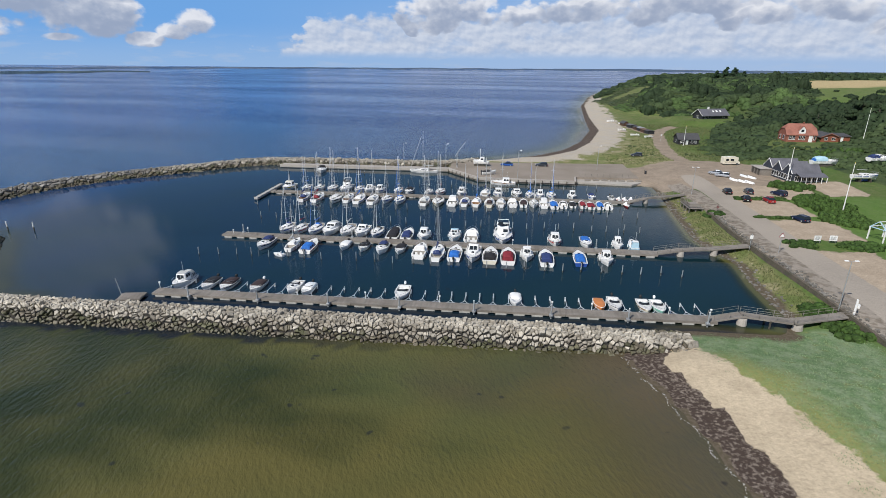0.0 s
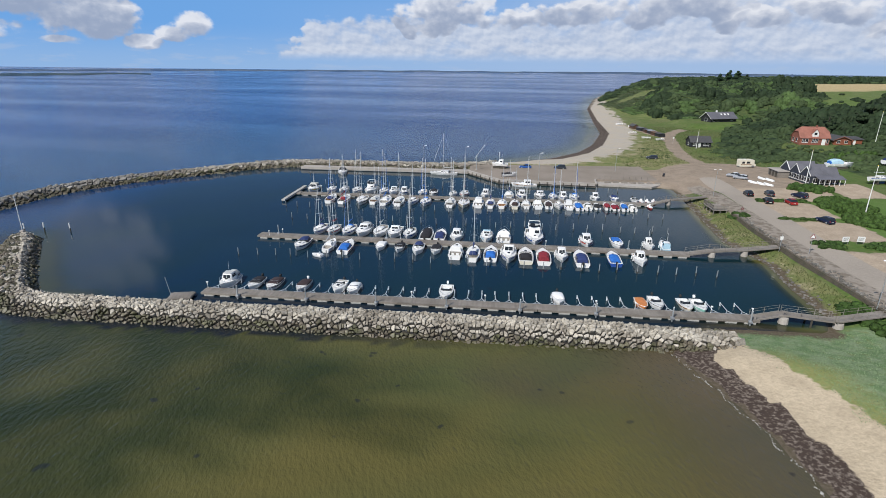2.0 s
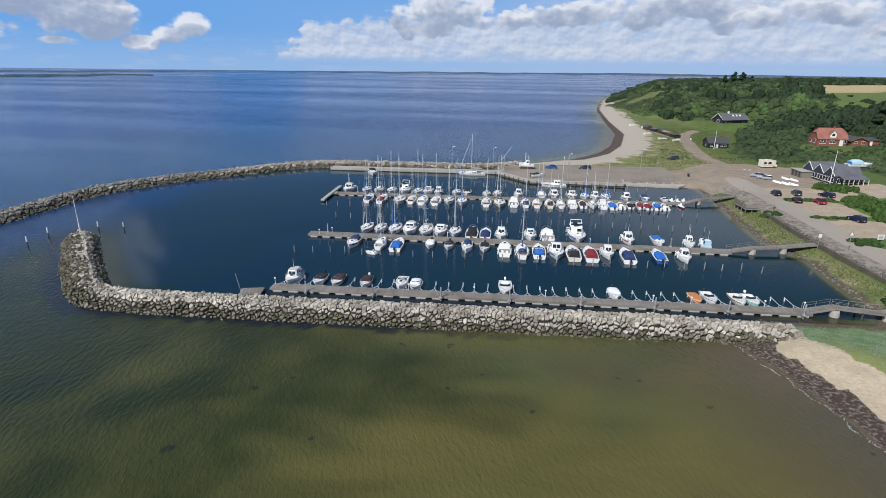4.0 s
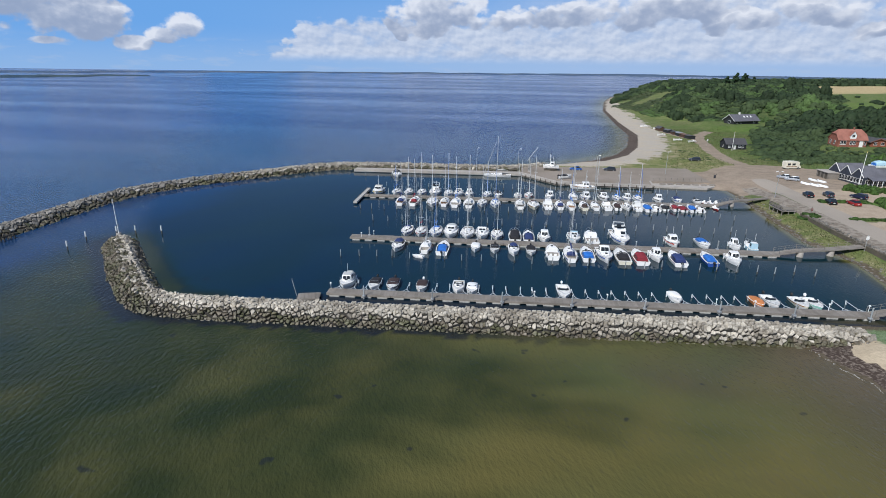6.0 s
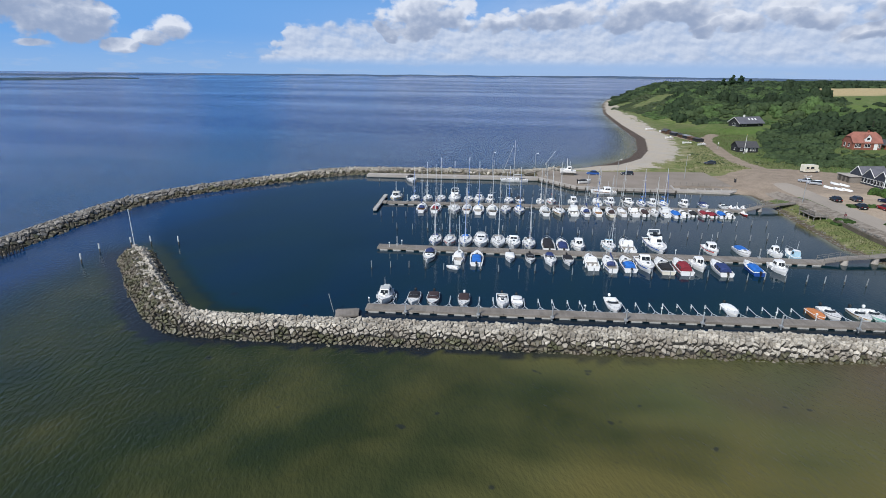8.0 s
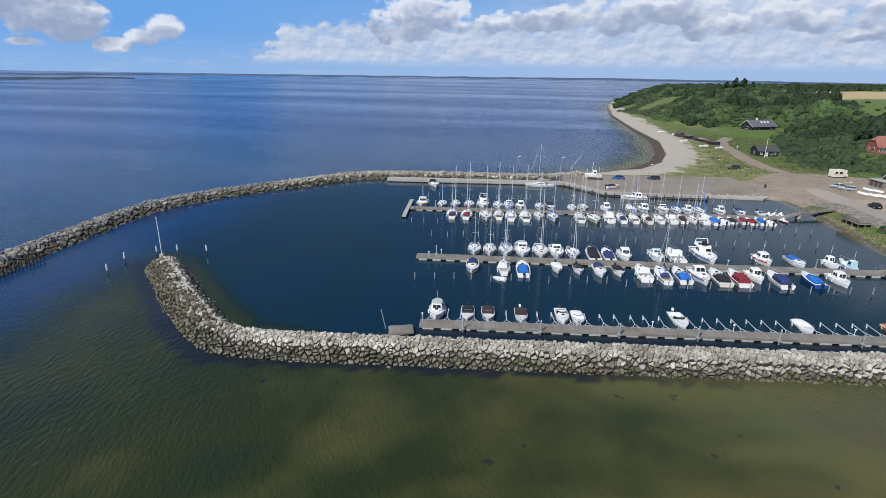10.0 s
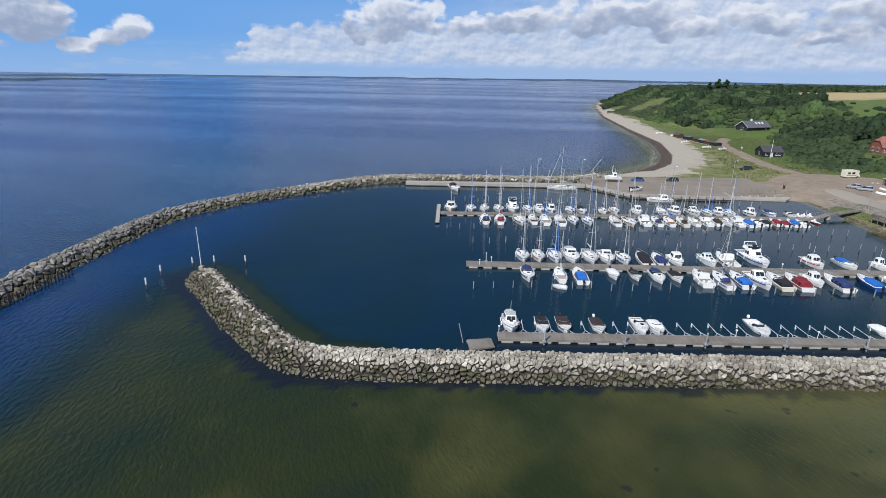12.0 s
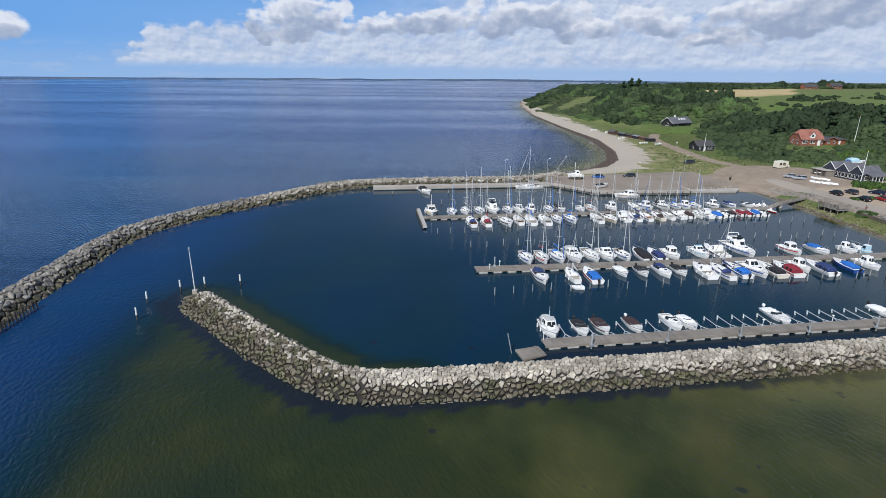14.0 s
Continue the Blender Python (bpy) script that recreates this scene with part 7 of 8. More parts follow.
def camper():
    c = thing("motorhome", pose(79.8, 194.6, gz(80, 194.6), 0, 0, -82), "cream motorhome with brown stripes and an over-cab bunk", "motorhome")
    part("body", Mesh().loft([[(-1.05, -2.9, 0.4), (1.05, -2.9, 0.4), (1.05, -2.9, 2.6), (-1.05, -2.9, 2.6)], [(-1.1, -2.7, 0.35), (1.1, -2.7, 0.35), (1.1, -2.7, 2.75), (-1.1, -2.7, 2.75)],
                              [(-1.1, 1.3, 0.35), (1.1, 1.3, 0.35), (1.1, 1.3, 2.75), (-1.1, 1.3, 2.75)], [(-1.05, 2.2, 1.75), (1.05, 2.2, 1.75), (1.05, 2.2, 2.6), (-1.05, 2.2, 2.6)]]), CREAM, c)
    part("cab", Mesh().loft([[(-0.95, 1.3, 0.4), (0.95, 1.3, 0.4), (0.95, 1.3, 1.75), (-0.95, 1.3, 1.75)], [(-0.95, 2.3, 0.4), (0.95, 2.3, 0.4), (0.9, 2.0, 1.75), (-0.9, 2.0, 1.75)], [(-0.9, 3.0, 0.45), (0.9, 3.0, 0.45), (0.85, 2.9, 1.0), (-0.85, 2.9, 1.0)]]), CREAM, c)
    part("windscreen", Mesh().loft([[(-0.8, 2.35, 1.08), (0.8, 2.35, 1.08), (0.78, 2.1, 1.7), (-0.78, 2.1, 1.7)], [(-0.8, 2.38, 1.1), (0.8, 2.38, 1.1), (0.78, 2.14, 1.72), (-0.78, 2.14, 1.72)]]), GLASSDK, c)
    for sx in (-1, 1):
        for y0, y1 in ((-2.2, -1.2), (-0.6, 0.6)):
            part("side_window", Mesh().box(sx * 1.105 - 0.01, sx * 1.105 + 0.01, y0, y1, 1.4, 2.1), GLASSDK, c)
        part("stripe", Mesh().box(sx * 1.108 - 0.008, sx * 1.108 + 0.008, -2.6, 1.2, 0.95, 1.15), TEAK, c)
        for y in (-1.6, 1.9):
            w = part("wheel", Mesh().tube([(sx * 0.8, y, 0.36), (sx * 1.04, y, 0.36)], 0.36, 12), TYRE, c)
            part("rim", Mesh().tube([(sx * 1.0, y, 0.36), (sx * 1.06, y, 0.36)], 0.2, 8), GALV, w)
    part("roof_hatch", Mesh().slab(rounded(-0.35, 0.35, -1.2, -0.5, 0.08, 2), 2.74, 2.86, 0.04), WHITEPAINT, c)


camper()


def flagpole(x, y, h, label="tall white tapered flagpole with a round finial"):
    f = thing("flagpole", pose(x, y, gz(x, y)), label, "flagpole", "flagpoles")
    part("pole", Mesh().tube([(0, 0, -0.2), (0, 0, h * 0.5), (0, 0, h)], 0.14, 8, 0.06), WHITEPAINT, f)
    part("finial", Mesh().tube([(0, 0, h), (0, 0, h + 0.08), (0, 0, h + 0.2)], 0.11, 8, 0.04), YELLOW, f)
    part("foot", Mesh().slab(rounded(-0.3, 0.3, -0.3, 0.3, 0.1), -0.2, 0.2, 0.05), CONCRETE, f)


for place in ((80.5, 130.3, 12.0), (84.0, 164.0, 10.5), (139.6, 225.1, 12.5), (79.2, 243.4, 8.2)):
    flagpole(*place)


def street_lamp(x, y, h, arms=2, z=None):
    p = thing("street_lamp", pose(x, y, gz(x, y) if z is None else z), "grey steel street lamp with two flat heads" if arms == 2 else "grey steel lamp post with one flat head", "lamp", "harbour lamps")
    part("post", Mesh().tube([(0, 0, -0.2), (0, 0, h)], 0.085, 8, 0.05), GALV, p)
    for s in ((-1, 1) if arms == 2 else (1,)):
        arm = part("arm", Mesh().tube([(0, 0, h), (s * 0.5, 0, h + 0.1)], 0.035, 5), GALV, p)
        part("head", Mesh().slab(rounded(min(s * 0.4, s * 1.0), max(s * 0.4, s * 1.0), -0.16, 0.16, 0.1, 2), h + 0.08, h + 0.22, 0.05), WHITEPAINT, p)


for place in ((50.3, 76.6, 7.4, 2, 2.0), (52.3, 148.2, 7.2), (-18, 181.8, 8.0, 1, 1.0), (-32.5, 181.8, 8.0, 1, 1.0), (6.0, 166.5, 8.5, 1, 1.25), (33.0, 184, 8.0, 1)):
    street_lamp(*place)


def shore_bits():
    """Deck on piles, sign boards, posts and play frame by the road."""
    d = thing("viewing_deck", pose(0, 0, 0), "weathered timber deck on posts with plank railings", "deck")
    part("floor", Mesh().box(46.9, 50.4, 133.0, 139.8, 1.85, 2.05, 0.02), TIMBER, d)
    for x in (47.1, 48.7, 50.2):
        for y in (133.2, 135.4, 137.6, 139.6):
            part("pile", Mesh().tube([(x, y, 0.0), (x, y, 1.9)], 0.11), TIMBER, d)
    for (ax, ay), (bx, by) in (((46.9, 133), (50.4, 133)), ((46.9, 133), (46.9, 139.8)), ((46.9, 139.8), (50.4, 139.8))):
        for h in (2.35, 2.65, 2.95):
            part("rail_board", Mesh().loft([[(ax, ay, h), (ax, ay + 0.04, h), (ax + 0.04, ay, h + 0.18)], [(bx, by, h), (bx, by + 0.04, h), (bx + 0.04, by, h + 0.18)]]), TIMBER, d)
        for i in range(5):
            x, y = ax + (bx - ax) * i / 4, ay + (by - ay) * i / 4
            part("rail_post", Mesh().tube([(x, y, 1.9), (x, y, 3.15)], 0.05, 5), TIMBER, d)
    board = thing("information_board", pose(63.4, 107.9, gz(63.4, 107.9), 0, 0, 8), "white information board on two posts beside a hedge", "board", "information boards")
    part("panel", Mesh().box(-0.7, 0.7, -0.05, 0.05, 0.5, 1.6, 0.02), WHITEPAINT, board)
    for sx in (-0.6, 0.6):
        part("post", Mesh().tube([(sx, 0.07, -0.2), (sx, 0.07, 1.7)], 0.05), TIMBER, board)
    for i in range(4):
        part("text_bar", Mesh().box(-0.5, 0.45 - 0.1 * (i % 2), -0.062, -0.052, 1.3 - i * 0.18, 1.36 - i * 0.18), CARGREY, board)
    copy_thing(board, pose(66.5, 108.2, gz(66.5, 108.2), 0, 0, -4))
    for x, y, h in ((49.3, 104.3, 3.6), (53.0, 100.9, 4.2), (73.2, 256.6, 3.4)):
        s = thing("sign_post", pose(x, y, gz(x, y)), "slim grey sign post with a small white plate", "sign post", "sign posts by the road")
        part("post", Mesh().tube([(0, 0, -0.2), (0, 0, h)], 0.05), GALV, s)
        if h > 4:
            tri = [(-0.55, h - 1.0), (0.55, h - 1.0), (0.0, h - 0.05)]
            part("border", Mesh().loft([[(px, -0.08, pz) for px, pz in tri], [(px, -0.05, pz) for px, pz in tri]]), REDCLOTH, s, "red border of a warning triangle")
            part("plate", Mesh().loft([[(px * 0.74, -0.095, h - 0.68 + (pz - h + 0.68) * 0.74) for px, pz in tri], [(px * 0.74, -0.082, h - 0.68 + (pz - h + 0.68) * 0.74) for px, pz in tri]]), WHITEPAINT, s)
        else:
            part("plate", Mesh().box(-0.3, 0.3, -0.05, -0.02, h - 1.0, h - 0.3, 0.0), WHITEPAINT, s)
    r = thing("rescue_post", pose(52.6, 130.6, gz(52.6, 130.6)), "timber rescue post carrying a faded red lifebuoy", "rescue post")
    part("post", Mesh().box(-0.07, 0.07, -0.07, 0.07, -0.2, 1.9, 0.02), TIMBER, r)
    part("board", Mesh().box(-0.3, 0.3, -0.1, -0.07, 0.8, 1.5, 0.01), TIMBER, r)
    ring = [(math.cos(a) * 0.24, -0.15, 1.15 + math.sin(a) * 0.24) for a in np.linspace(0, 2 * math.pi, 17)]
    part("lifebuoy", Mesh().tube(ring, 0.06, 6), REDCLOTH, r, "faded red lifebuoy")
    n = thing("litter_bin", pose(47.7, 179.0, gz(47.7, 179.0)), "dark upright litter bin between two posts", "bin")
    part("drum", Mesh().tube([(0, 0, 0.1), (0, 0, 0.2), (0, 0, 1.0), (0, 0, 1.1)], 0.27, 10, 0.25), CARGREY, n)
    for sx in (-0.36, 0.36):
        part("post", Mesh().tube([(sx, 0, -0.2), (sx, 0, 1.5)], 0.05), TIMBER_DK, n)
    k = thing("mast_crane", pose(-14.2, 181.7, 1.25), "slim steel mast crane with a raised jib on the quay", "crane")
    part("column", Mesh().tube([(0, 0, -0.1), (0, 0, 4.9)], 0.14, 8, 0.11), GALV, k)
    part("foot", Mesh().slab(rounded(-0.4, 0.4, -0.4, 0.4, 0.08, 2), -0.05, 0.18, 0.04), CONCRETE, k)
    part("jib", Mesh().tube([(-0.6, 0, 3.9), (0, 0, 4.9), (2.7, 0.2, 8.6)], 0.10, 6, 0.06), GALV, k)
    part("stay", Mesh().tube([(-0.6, 0, 3.9), (-0.1, 0, 1.2)], 0.03, 4), GALV, k)
    part("winch", Mesh().slab(rounded(-0.22, 0.22, 0.1, 0.42, 0.06, 2), 0.9, 1.35, 0.05), RUBBER, k)
    w = thing("white_post", pose(51.6, 75.2, gz(51.6, 75.2)), "stout white post at the gangway", "post")
    part("shaft", Mesh().tube([(0, 0, -0.2), (0, 0, 2.4), (0, 0, 2.5)], 0.16, 8, 0.13), WHITEPAINT, w)
    part("lifebuoy_box", Mesh().slab(rounded(0.16, 0.42, -0.25, 0.25, 0.08, 2), 1.2, 1.8, 0.05), WHITEPAINT, w)
    f = thing("swing_frame", pose(77.6, 111.2, gz(77.6, 111.2), 0, 0, 20), "white timber play frame with a pitched top", "play frame")
    for x in (-2, 2):
        for y in (-1.6, 1.6):
            part("post", Mesh().box(x - 0.1, x + 0.1, y - 0.1, y + 0.1, -0.2, 2.6), WHITEPAINT, f)
        part("rafter", Mesh().tube([(x, -1.7, 2.5), (x, 0, 4.0), (x, 1.7, 2.5)], 0.11, 4), LIGHTBLUE, f)
        part("tie_beam", Mesh().tube([(x, -1.6, 2.55), (x, 1.6, 2.55)], 0.1, 4), LIGHTBLUE, f)
    part("ridge_beam", Mesh().tube([(-2.2, 0, 3.95), (2.2, 0, 3.95)], 0.1, 4), WHITEPAINT, f)
    for y in (-1.6, 1.6):
        part("eave_beam", Mesh().tube([(-2.2, y, 2.6), (2.2, y, 2.6)], 0.1, 4), WHITEPAINT, f)
    rng = random.Random(6)
    for x, y, a in ((70.9, 168.0, 14), (72.3, 165.6, 10), (73.7, 164.0, 16), (77.2, 171.0, 12), (75.9, 173.4, 8)):
        r = thing("rowing_boat", pose(x, y, gz(x, y) + 0.05, 0, 0, a), "white rowing boat lying keel up on gravel", "boat", "upturned rowing boats")
        rows = []
        for i in range(9):
            s = i / 8
            wd = 0.72 * math.sin(math.pi * (0.1 + 0.82 * s)) ** 0.6
            rows.append([(-wd, -1.8 + s * 3.6, 0.02), (-wd * 0.9, -1.8 + s * 3.6, 0.34), (-0.05, -1.8 + s * 3.6, 0.55), (0.05, -1.8 + s * 3.6, 0.55), (wd * 0.9, -1.8 + s * 3.6, 0.34), (wd, -1.8 + s * 3.6, 0.02)])
        part("hull", Mesh().loft(rows, closed=False), GEL, r)
        part("keel", Mesh().box(-0.03, 0.03, -2.1, 2.1, 0.54, 0.62), TIMBER, r)
    b = sailboat(106.4, 166.5, 7.8, 1, "land", 0.2, None, label="white sailboat hull laid up on a timber cradle", stripe=BLUEPAINT, turn=-84)
    b.top["group"] = "boats laid up on land"
    b.top.location.z = gz(106.4, 166.5) + 1.3
    part("keel", Mesh().box(-0.12, 0.12, -1.2, 0.9, -1.0, -0.2), BLUEPAINT, b.top)
    for yy in (-1.6, 1.4):
        part("cradle", Mesh().box(-1.1, 1.1, yy - 0.1, yy + 0.1, -1.35, -0.22), TIMBER_DK, b.top)
    b = cruiser(108.6, 191.5, 8.6, 1, "land", BLUECLOTH, label="white cruiser half covered by a turquoise tarpaulin on land", turn=-88)
    b.top["group"] = "boats laid up on land"
    b.cover(0.1, 0.55, 1.5, LIGHTBLUE, w=1.0, name="tarpaulin", ends=0.3)
    b.top.location.z = gz(108.6, 191.5) + 1.0
    part("cradle", Mesh().box(-1.1, 1.1, -2.2, 2.2, -1.05, -0.25), TIMBER_DK, b.top)
    b = cruiser(122.5, 187.0, 7.6, 1, "land", NAVYCLOTH, label="white cruiser laid up on land under dark canvas", turn=-80)
    b.top["group"] = "boats laid up on land"
    b.top.location.z = gz(122.5, 187.0) + 1.0
    part("cradle", Mesh().box(-1.1, 1.1, -2.2, 2.2, -1.05, -0.25), TIMBER_DK, b.top)


shore_bits()


DARKWALL = mat("mossy_dark_timber", (0.13, 0.105, 0.08), 0.9, vary=0.25, scale=0.5, fine=6, col2=(0.085, 0.08, 0.055), bump=0.4)


def sea_wall():
    """Low wall of timber cap and rubble between road and foreshore."""
    w = thing("sea_wall", pose(0, 0, 0), "low sea wall with a timber cap and rubble behind it", "wall", kind="structure")
    pts = [(51.0, 52), (50.8, 67), (50.6, 80), (50.3, 92), (50.0, 106), (49.9, 116), (50.6, 131)]
    for (ax, ay), (bx, by) in zip(pts[:-1], pts[1:]):
        part("wall_cap", Mesh().slab([(ax - 0.22, ay), (bx - 0.22, by - 0.03), (bx + 0.22, by - 0.03), (ax + 0.22, ay)][::-1], 0.4, 2.12, 0.04), DARKWALL, w)
    rng = np.random.RandomState(8)
    V, F, c = [], [], 0
    for i in range(560):
        y = rng.uniform(52, 131)
        x = np.interp(y, [p[1] for p in pts], [p[0] for p in pts]) + 0.35 + abs(rng.normal(0, 0.75))
        sv, sf = SHAPES[rng.randint(len(SHAPES))]
        V.append(sv * rng.uniform(0.25, 0.62) @ rotation(rng).T + (x, y, gz(x, y) + 0.03))
        F.append(sf + c)
        c += len(sv)
    for i in range(260):                       # stones along the foreshore
        y = rng.uniform(76, 158)
        x = np.interp(y, [76, 88, 99, 105, 113, 129, 150, 160], [42.9, 43.8, 45.2, 44, 42, 43.4, 45.2, 46]) + abs(rng.normal(0.3, 1.2))
        sv, sf = SHAPES[rng.randint(len(SHAPES))]
        V.append(sv * rng.uniform(0.25, 0.7) @ rotation(rng).T + (x, y, gz(x, y)))
        F.append(sf + c)
        c += len(sv)
    ob = big_mesh("rubble", np.concatenate(V), np.concatenate(F), STONE_DARKER)
    ob.parent = w
    tagged(ob, "loose grey rubble stones", kind="stuff")


sea_wall()


def plateau_houses():
    for x, y, l, a, walls, roof, label in ((470, 640, 22, 10, BRICK, DARKROOF, "distant red brick farmhouse with a dark roof"), (520, 655, 18, 5, BRICK, DARKROOF, "distant red brick barn"),
                                           (640, 690, 26, 0, WHITEPAINT, DARKROOF, "distant white farmhouse with a dark roof"), (700, 700, 20, 12, BLACKWOOD, SLATE, "distant dark barn with a grey roof")):
        h = thing("farmhouse", pose(x, y, gz(x, y) - 0.3, 0, 0, a), label, "house")
        part("wall", gable_walls(0, l, 0, 8, -1, 3.4, 7), walls, h)
        part("roof", gable_roof(0, l, 0, 8, 3.4, 7.2, 0.4), roof, h)
        for i in range(4):
            face_window(h, 2.5 + i * (l - 5) / 3, 1.0, 1.4, 1.5)


plateau_houses()


def tide_line():
    """Pale pebbles and shells along the water's edge of the south beach."""
    rng = np.random.RandomState(15)
    V, F, c = [], [], 0
    for i in range(420):
        s = rng.uniform(0, 57)
        p = along([(16.4, 62.6), (18.9, 56.2), (21, 49.6), (22.6, 42.5), (23.3, 33), (22.2, 5)], s)
        off = rng.normal(0.1, 0.10) + 0.25 * math.sin(s * 0.9) + 0.15 * math.sin(s * 2.3)
        x, y = p[0] - p[3] * off, p[1] + p[2] * off
        sv, sf = SHAPES[rng.randint(len(SHAPES))]
        V.append(sv * rng.uniform(0.04, 0.16) * (2.0 if rng.rand() < 0.06 else 1.0) @ rotation(rng).T + (x, y, max(0.0, gz(x, y)) + 0.01))
        F.append(sf + c)
        c += len(sv)
    tagged(big_mesh("tide_line_pebbles", np.concatenate(V), np.concatenate(F), FLOAT), "pale pebbles and shells along the tide line", "pebbles", kind="stuff")


tide_line()

# ---------------------------------------------------------------- plants


def leaf_material(name, a, b, island=0.35):
    m = mat(name, a, 0.75, vary=0.3, scale=0.028, fine=0.9, col2=b, island=island, spec=0.2)
    return m


SCRUB = leaf_material("hillside_scrub_leaves", (0.052, 0.078, 0.031), (0.037, 0.058, 0.024), 0.12)
SCRUB_BRIGHT = leaf_material("fresh_green_thicket_leaves", (0.071, 0.116, 0.037), (0.055, 0.092, 0.030), 0.12)
SCRUB_DULL = leaf_material("olive_slope_scrub_leaves", (0.066, 0.084, 0.038), (0.050, 0.067, 0.031), 0.12)
SCRUB_DK = leaf_material("dark_wood_leaves", (0.028, 0.047, 0.020), (0.020, 0.034, 0.015), 0.15)
ROSE = leaf_material("rose_hedge_leaves", (0.050, 0.092, 0.020), (0.036, 0.070, 0.016))
GRASSY = leaf_material("meadow_grass_blades", (0.132, 0.148, 0.062), (0.108, 0.125, 0.048), 0.3)
DUNEGRASS = leaf_material("dune_grass_blades", (0.20, 0.27, 0.15), (0.14, 0.215, 0.10), 0.3)
PINE = leaf_material("pine_needles", (0.022, 0.045, 0.020), (0.016, 0.034, 0.016))
BARK = mat("grey_bark", (0.12, 0.10, 0.08), 0.9, vary=0.25, fine=6, bump=0.4)


def clump(rng, n, flat=0.75, leaf=0.34, lumps=5):
    """A leafy mass of about one metre radius on its foot: lumps covered with leaf sprays, as arrays of quads."""
    cs = [(0, 0, 0.35, 0.72)]
    for i in range(lumps):
        a = rng.uniform(0, 6.28)
        r = rng.uniform(0.35, 0.62)
        cs.append((math.cos(a) * r, math.sin(a) * r, rng.uniform(0.15, 0.62), rng.uniform(0.32, 0.52)))
    V = []
    w = np.array([c[3] ** 2 for c in cs])
    for k in rng.choice(len(cs), n, p=w / w.sum()):
        cx, cy, cz, cr = cs[k]
        d = rng.normal(size=3)
        d[2] = abs(d[2]) * 0.9 - 0.15
        d /= np.linalg.norm(d)
        p = np.array((cx, cy, cz * flat)) + d * cr * np.array((1, 1, flat)) * rng.uniform(0.86, 1.08)
        nrm = d + rng.normal(size=3) * 0.24 + (0, 0, 0.1)
        nrm /= np.linalg.norm(nrm)
        t = np.cross(nrm, rng.normal(size=3))
        t /= np.linalg.norm(t)
        b = np.cross(nrm, t)
        s = leaf * rng.uniform(0.6, 1.25)
        V += [p - t * s * 0.5, p + b * s * 0.36, p + t * s * 0.5, p - b * s * 0.36]
    # the rounded masses that the sprays cover
    body, bf, base = [], [], len(V)
    for cx, cy, cz, cr in cs:
        o = base + len(body)
        for zz, rr in ((-0.5, 0.86), (0.15, 0.98), (0.68, 0.70)):
            body += [(cx + math.cos(q) * rr * cr * w2, cy + math.sin(q) * rr * cr * w2, (cz + zz * cr) * flat) for q, w2 in zip(np.arange(6) * math.pi / 3 + rng.uniform(0, 1), rng.uniform(0.88, 1.08, 6))]
        body.append((cx, cy, (cz + 0.98 * cr) * flat))
        for i in range(2):
            for j in range(6):
                bf.append((o + i * 6 + j, o + i * 6 + (j + 1) % 6, o + i * 6 + 6 + (j + 1) % 6, o + i * 6 + 6 + j))
        for j in (0, 2, 4):
            bf.append((o + 18, o + 12 + j, o + 12 + (j + 1) % 6, o + 12 + (j + 2) % 6))
    q = np.arange(0, base, 4)
    F = np.concatenate([np.stack([q, q + 1, q + 2, q + 3], 1), np.array(bf)])
    return np.concatenate([np.array(V), np.array(body)]), F


RNG = np.random.RandomState(77)
CLUMPS_NEAR = [clump(RNG, 170, leaf=0.26) for _ in range(5)]
CLUMPS_MID = [clump(RNG, 54, leaf=0.275, lumps=5) for _ in range(6)]
CLUMPS_FAR = [clump(RNG, 40, leaf=0.305, lumps=4) for _ in range(6)]


def scatter(name, label, spots, shapes, material, parent=None):
    """Joins copies of clumps at spots of x, y, z, radius, height."""
    V, F, c = [], [], 0
    for x, y, z, r, h in spots:
        sv, sf = shapes[RNG.randint(len(shapes))]
        a = RNG.uniform(0, 6.28)
        R = np.array([[math.cos(a), -math.sin(a), 0], [math.sin(a), math.cos(a), 0], [0, 0, 1]])
        V.append((sv @ R.T) * (r, r, h) + (x, y, z))
        F.append(sf + c)
        c += len(sv)
    ob = big_mesh(name, np.concatenate(V), np.concatenate(F), material)
    ob.data.polygons.foreach_set("use_smooth", [True] * len(ob.data.polygons))
    if parent is not None:
        ob.parent = parent
        return ob
    return tagged(ob, label, "shrubs", kind="stuff")


def fill(x0, x1, y0, y1, step, keep, jitter=0.5):
    """Spots on a jittered grid where keep(x, y) says so."""
    xs, ys = np.meshgrid(np.arange(x0, x1, step), np.arange(y0, y1, step))
    xs = (xs + RNG.uniform(-jitter, jitter, xs.shape) * step).ravel()
    ys = (ys + RNG.uniform(-jitter, jitter, ys.shape) * step).ravel()
    k = keep(xs, ys) > RNG.uniform(0.15, 0.85, xs.shape)
    return xs[k], ys[k]


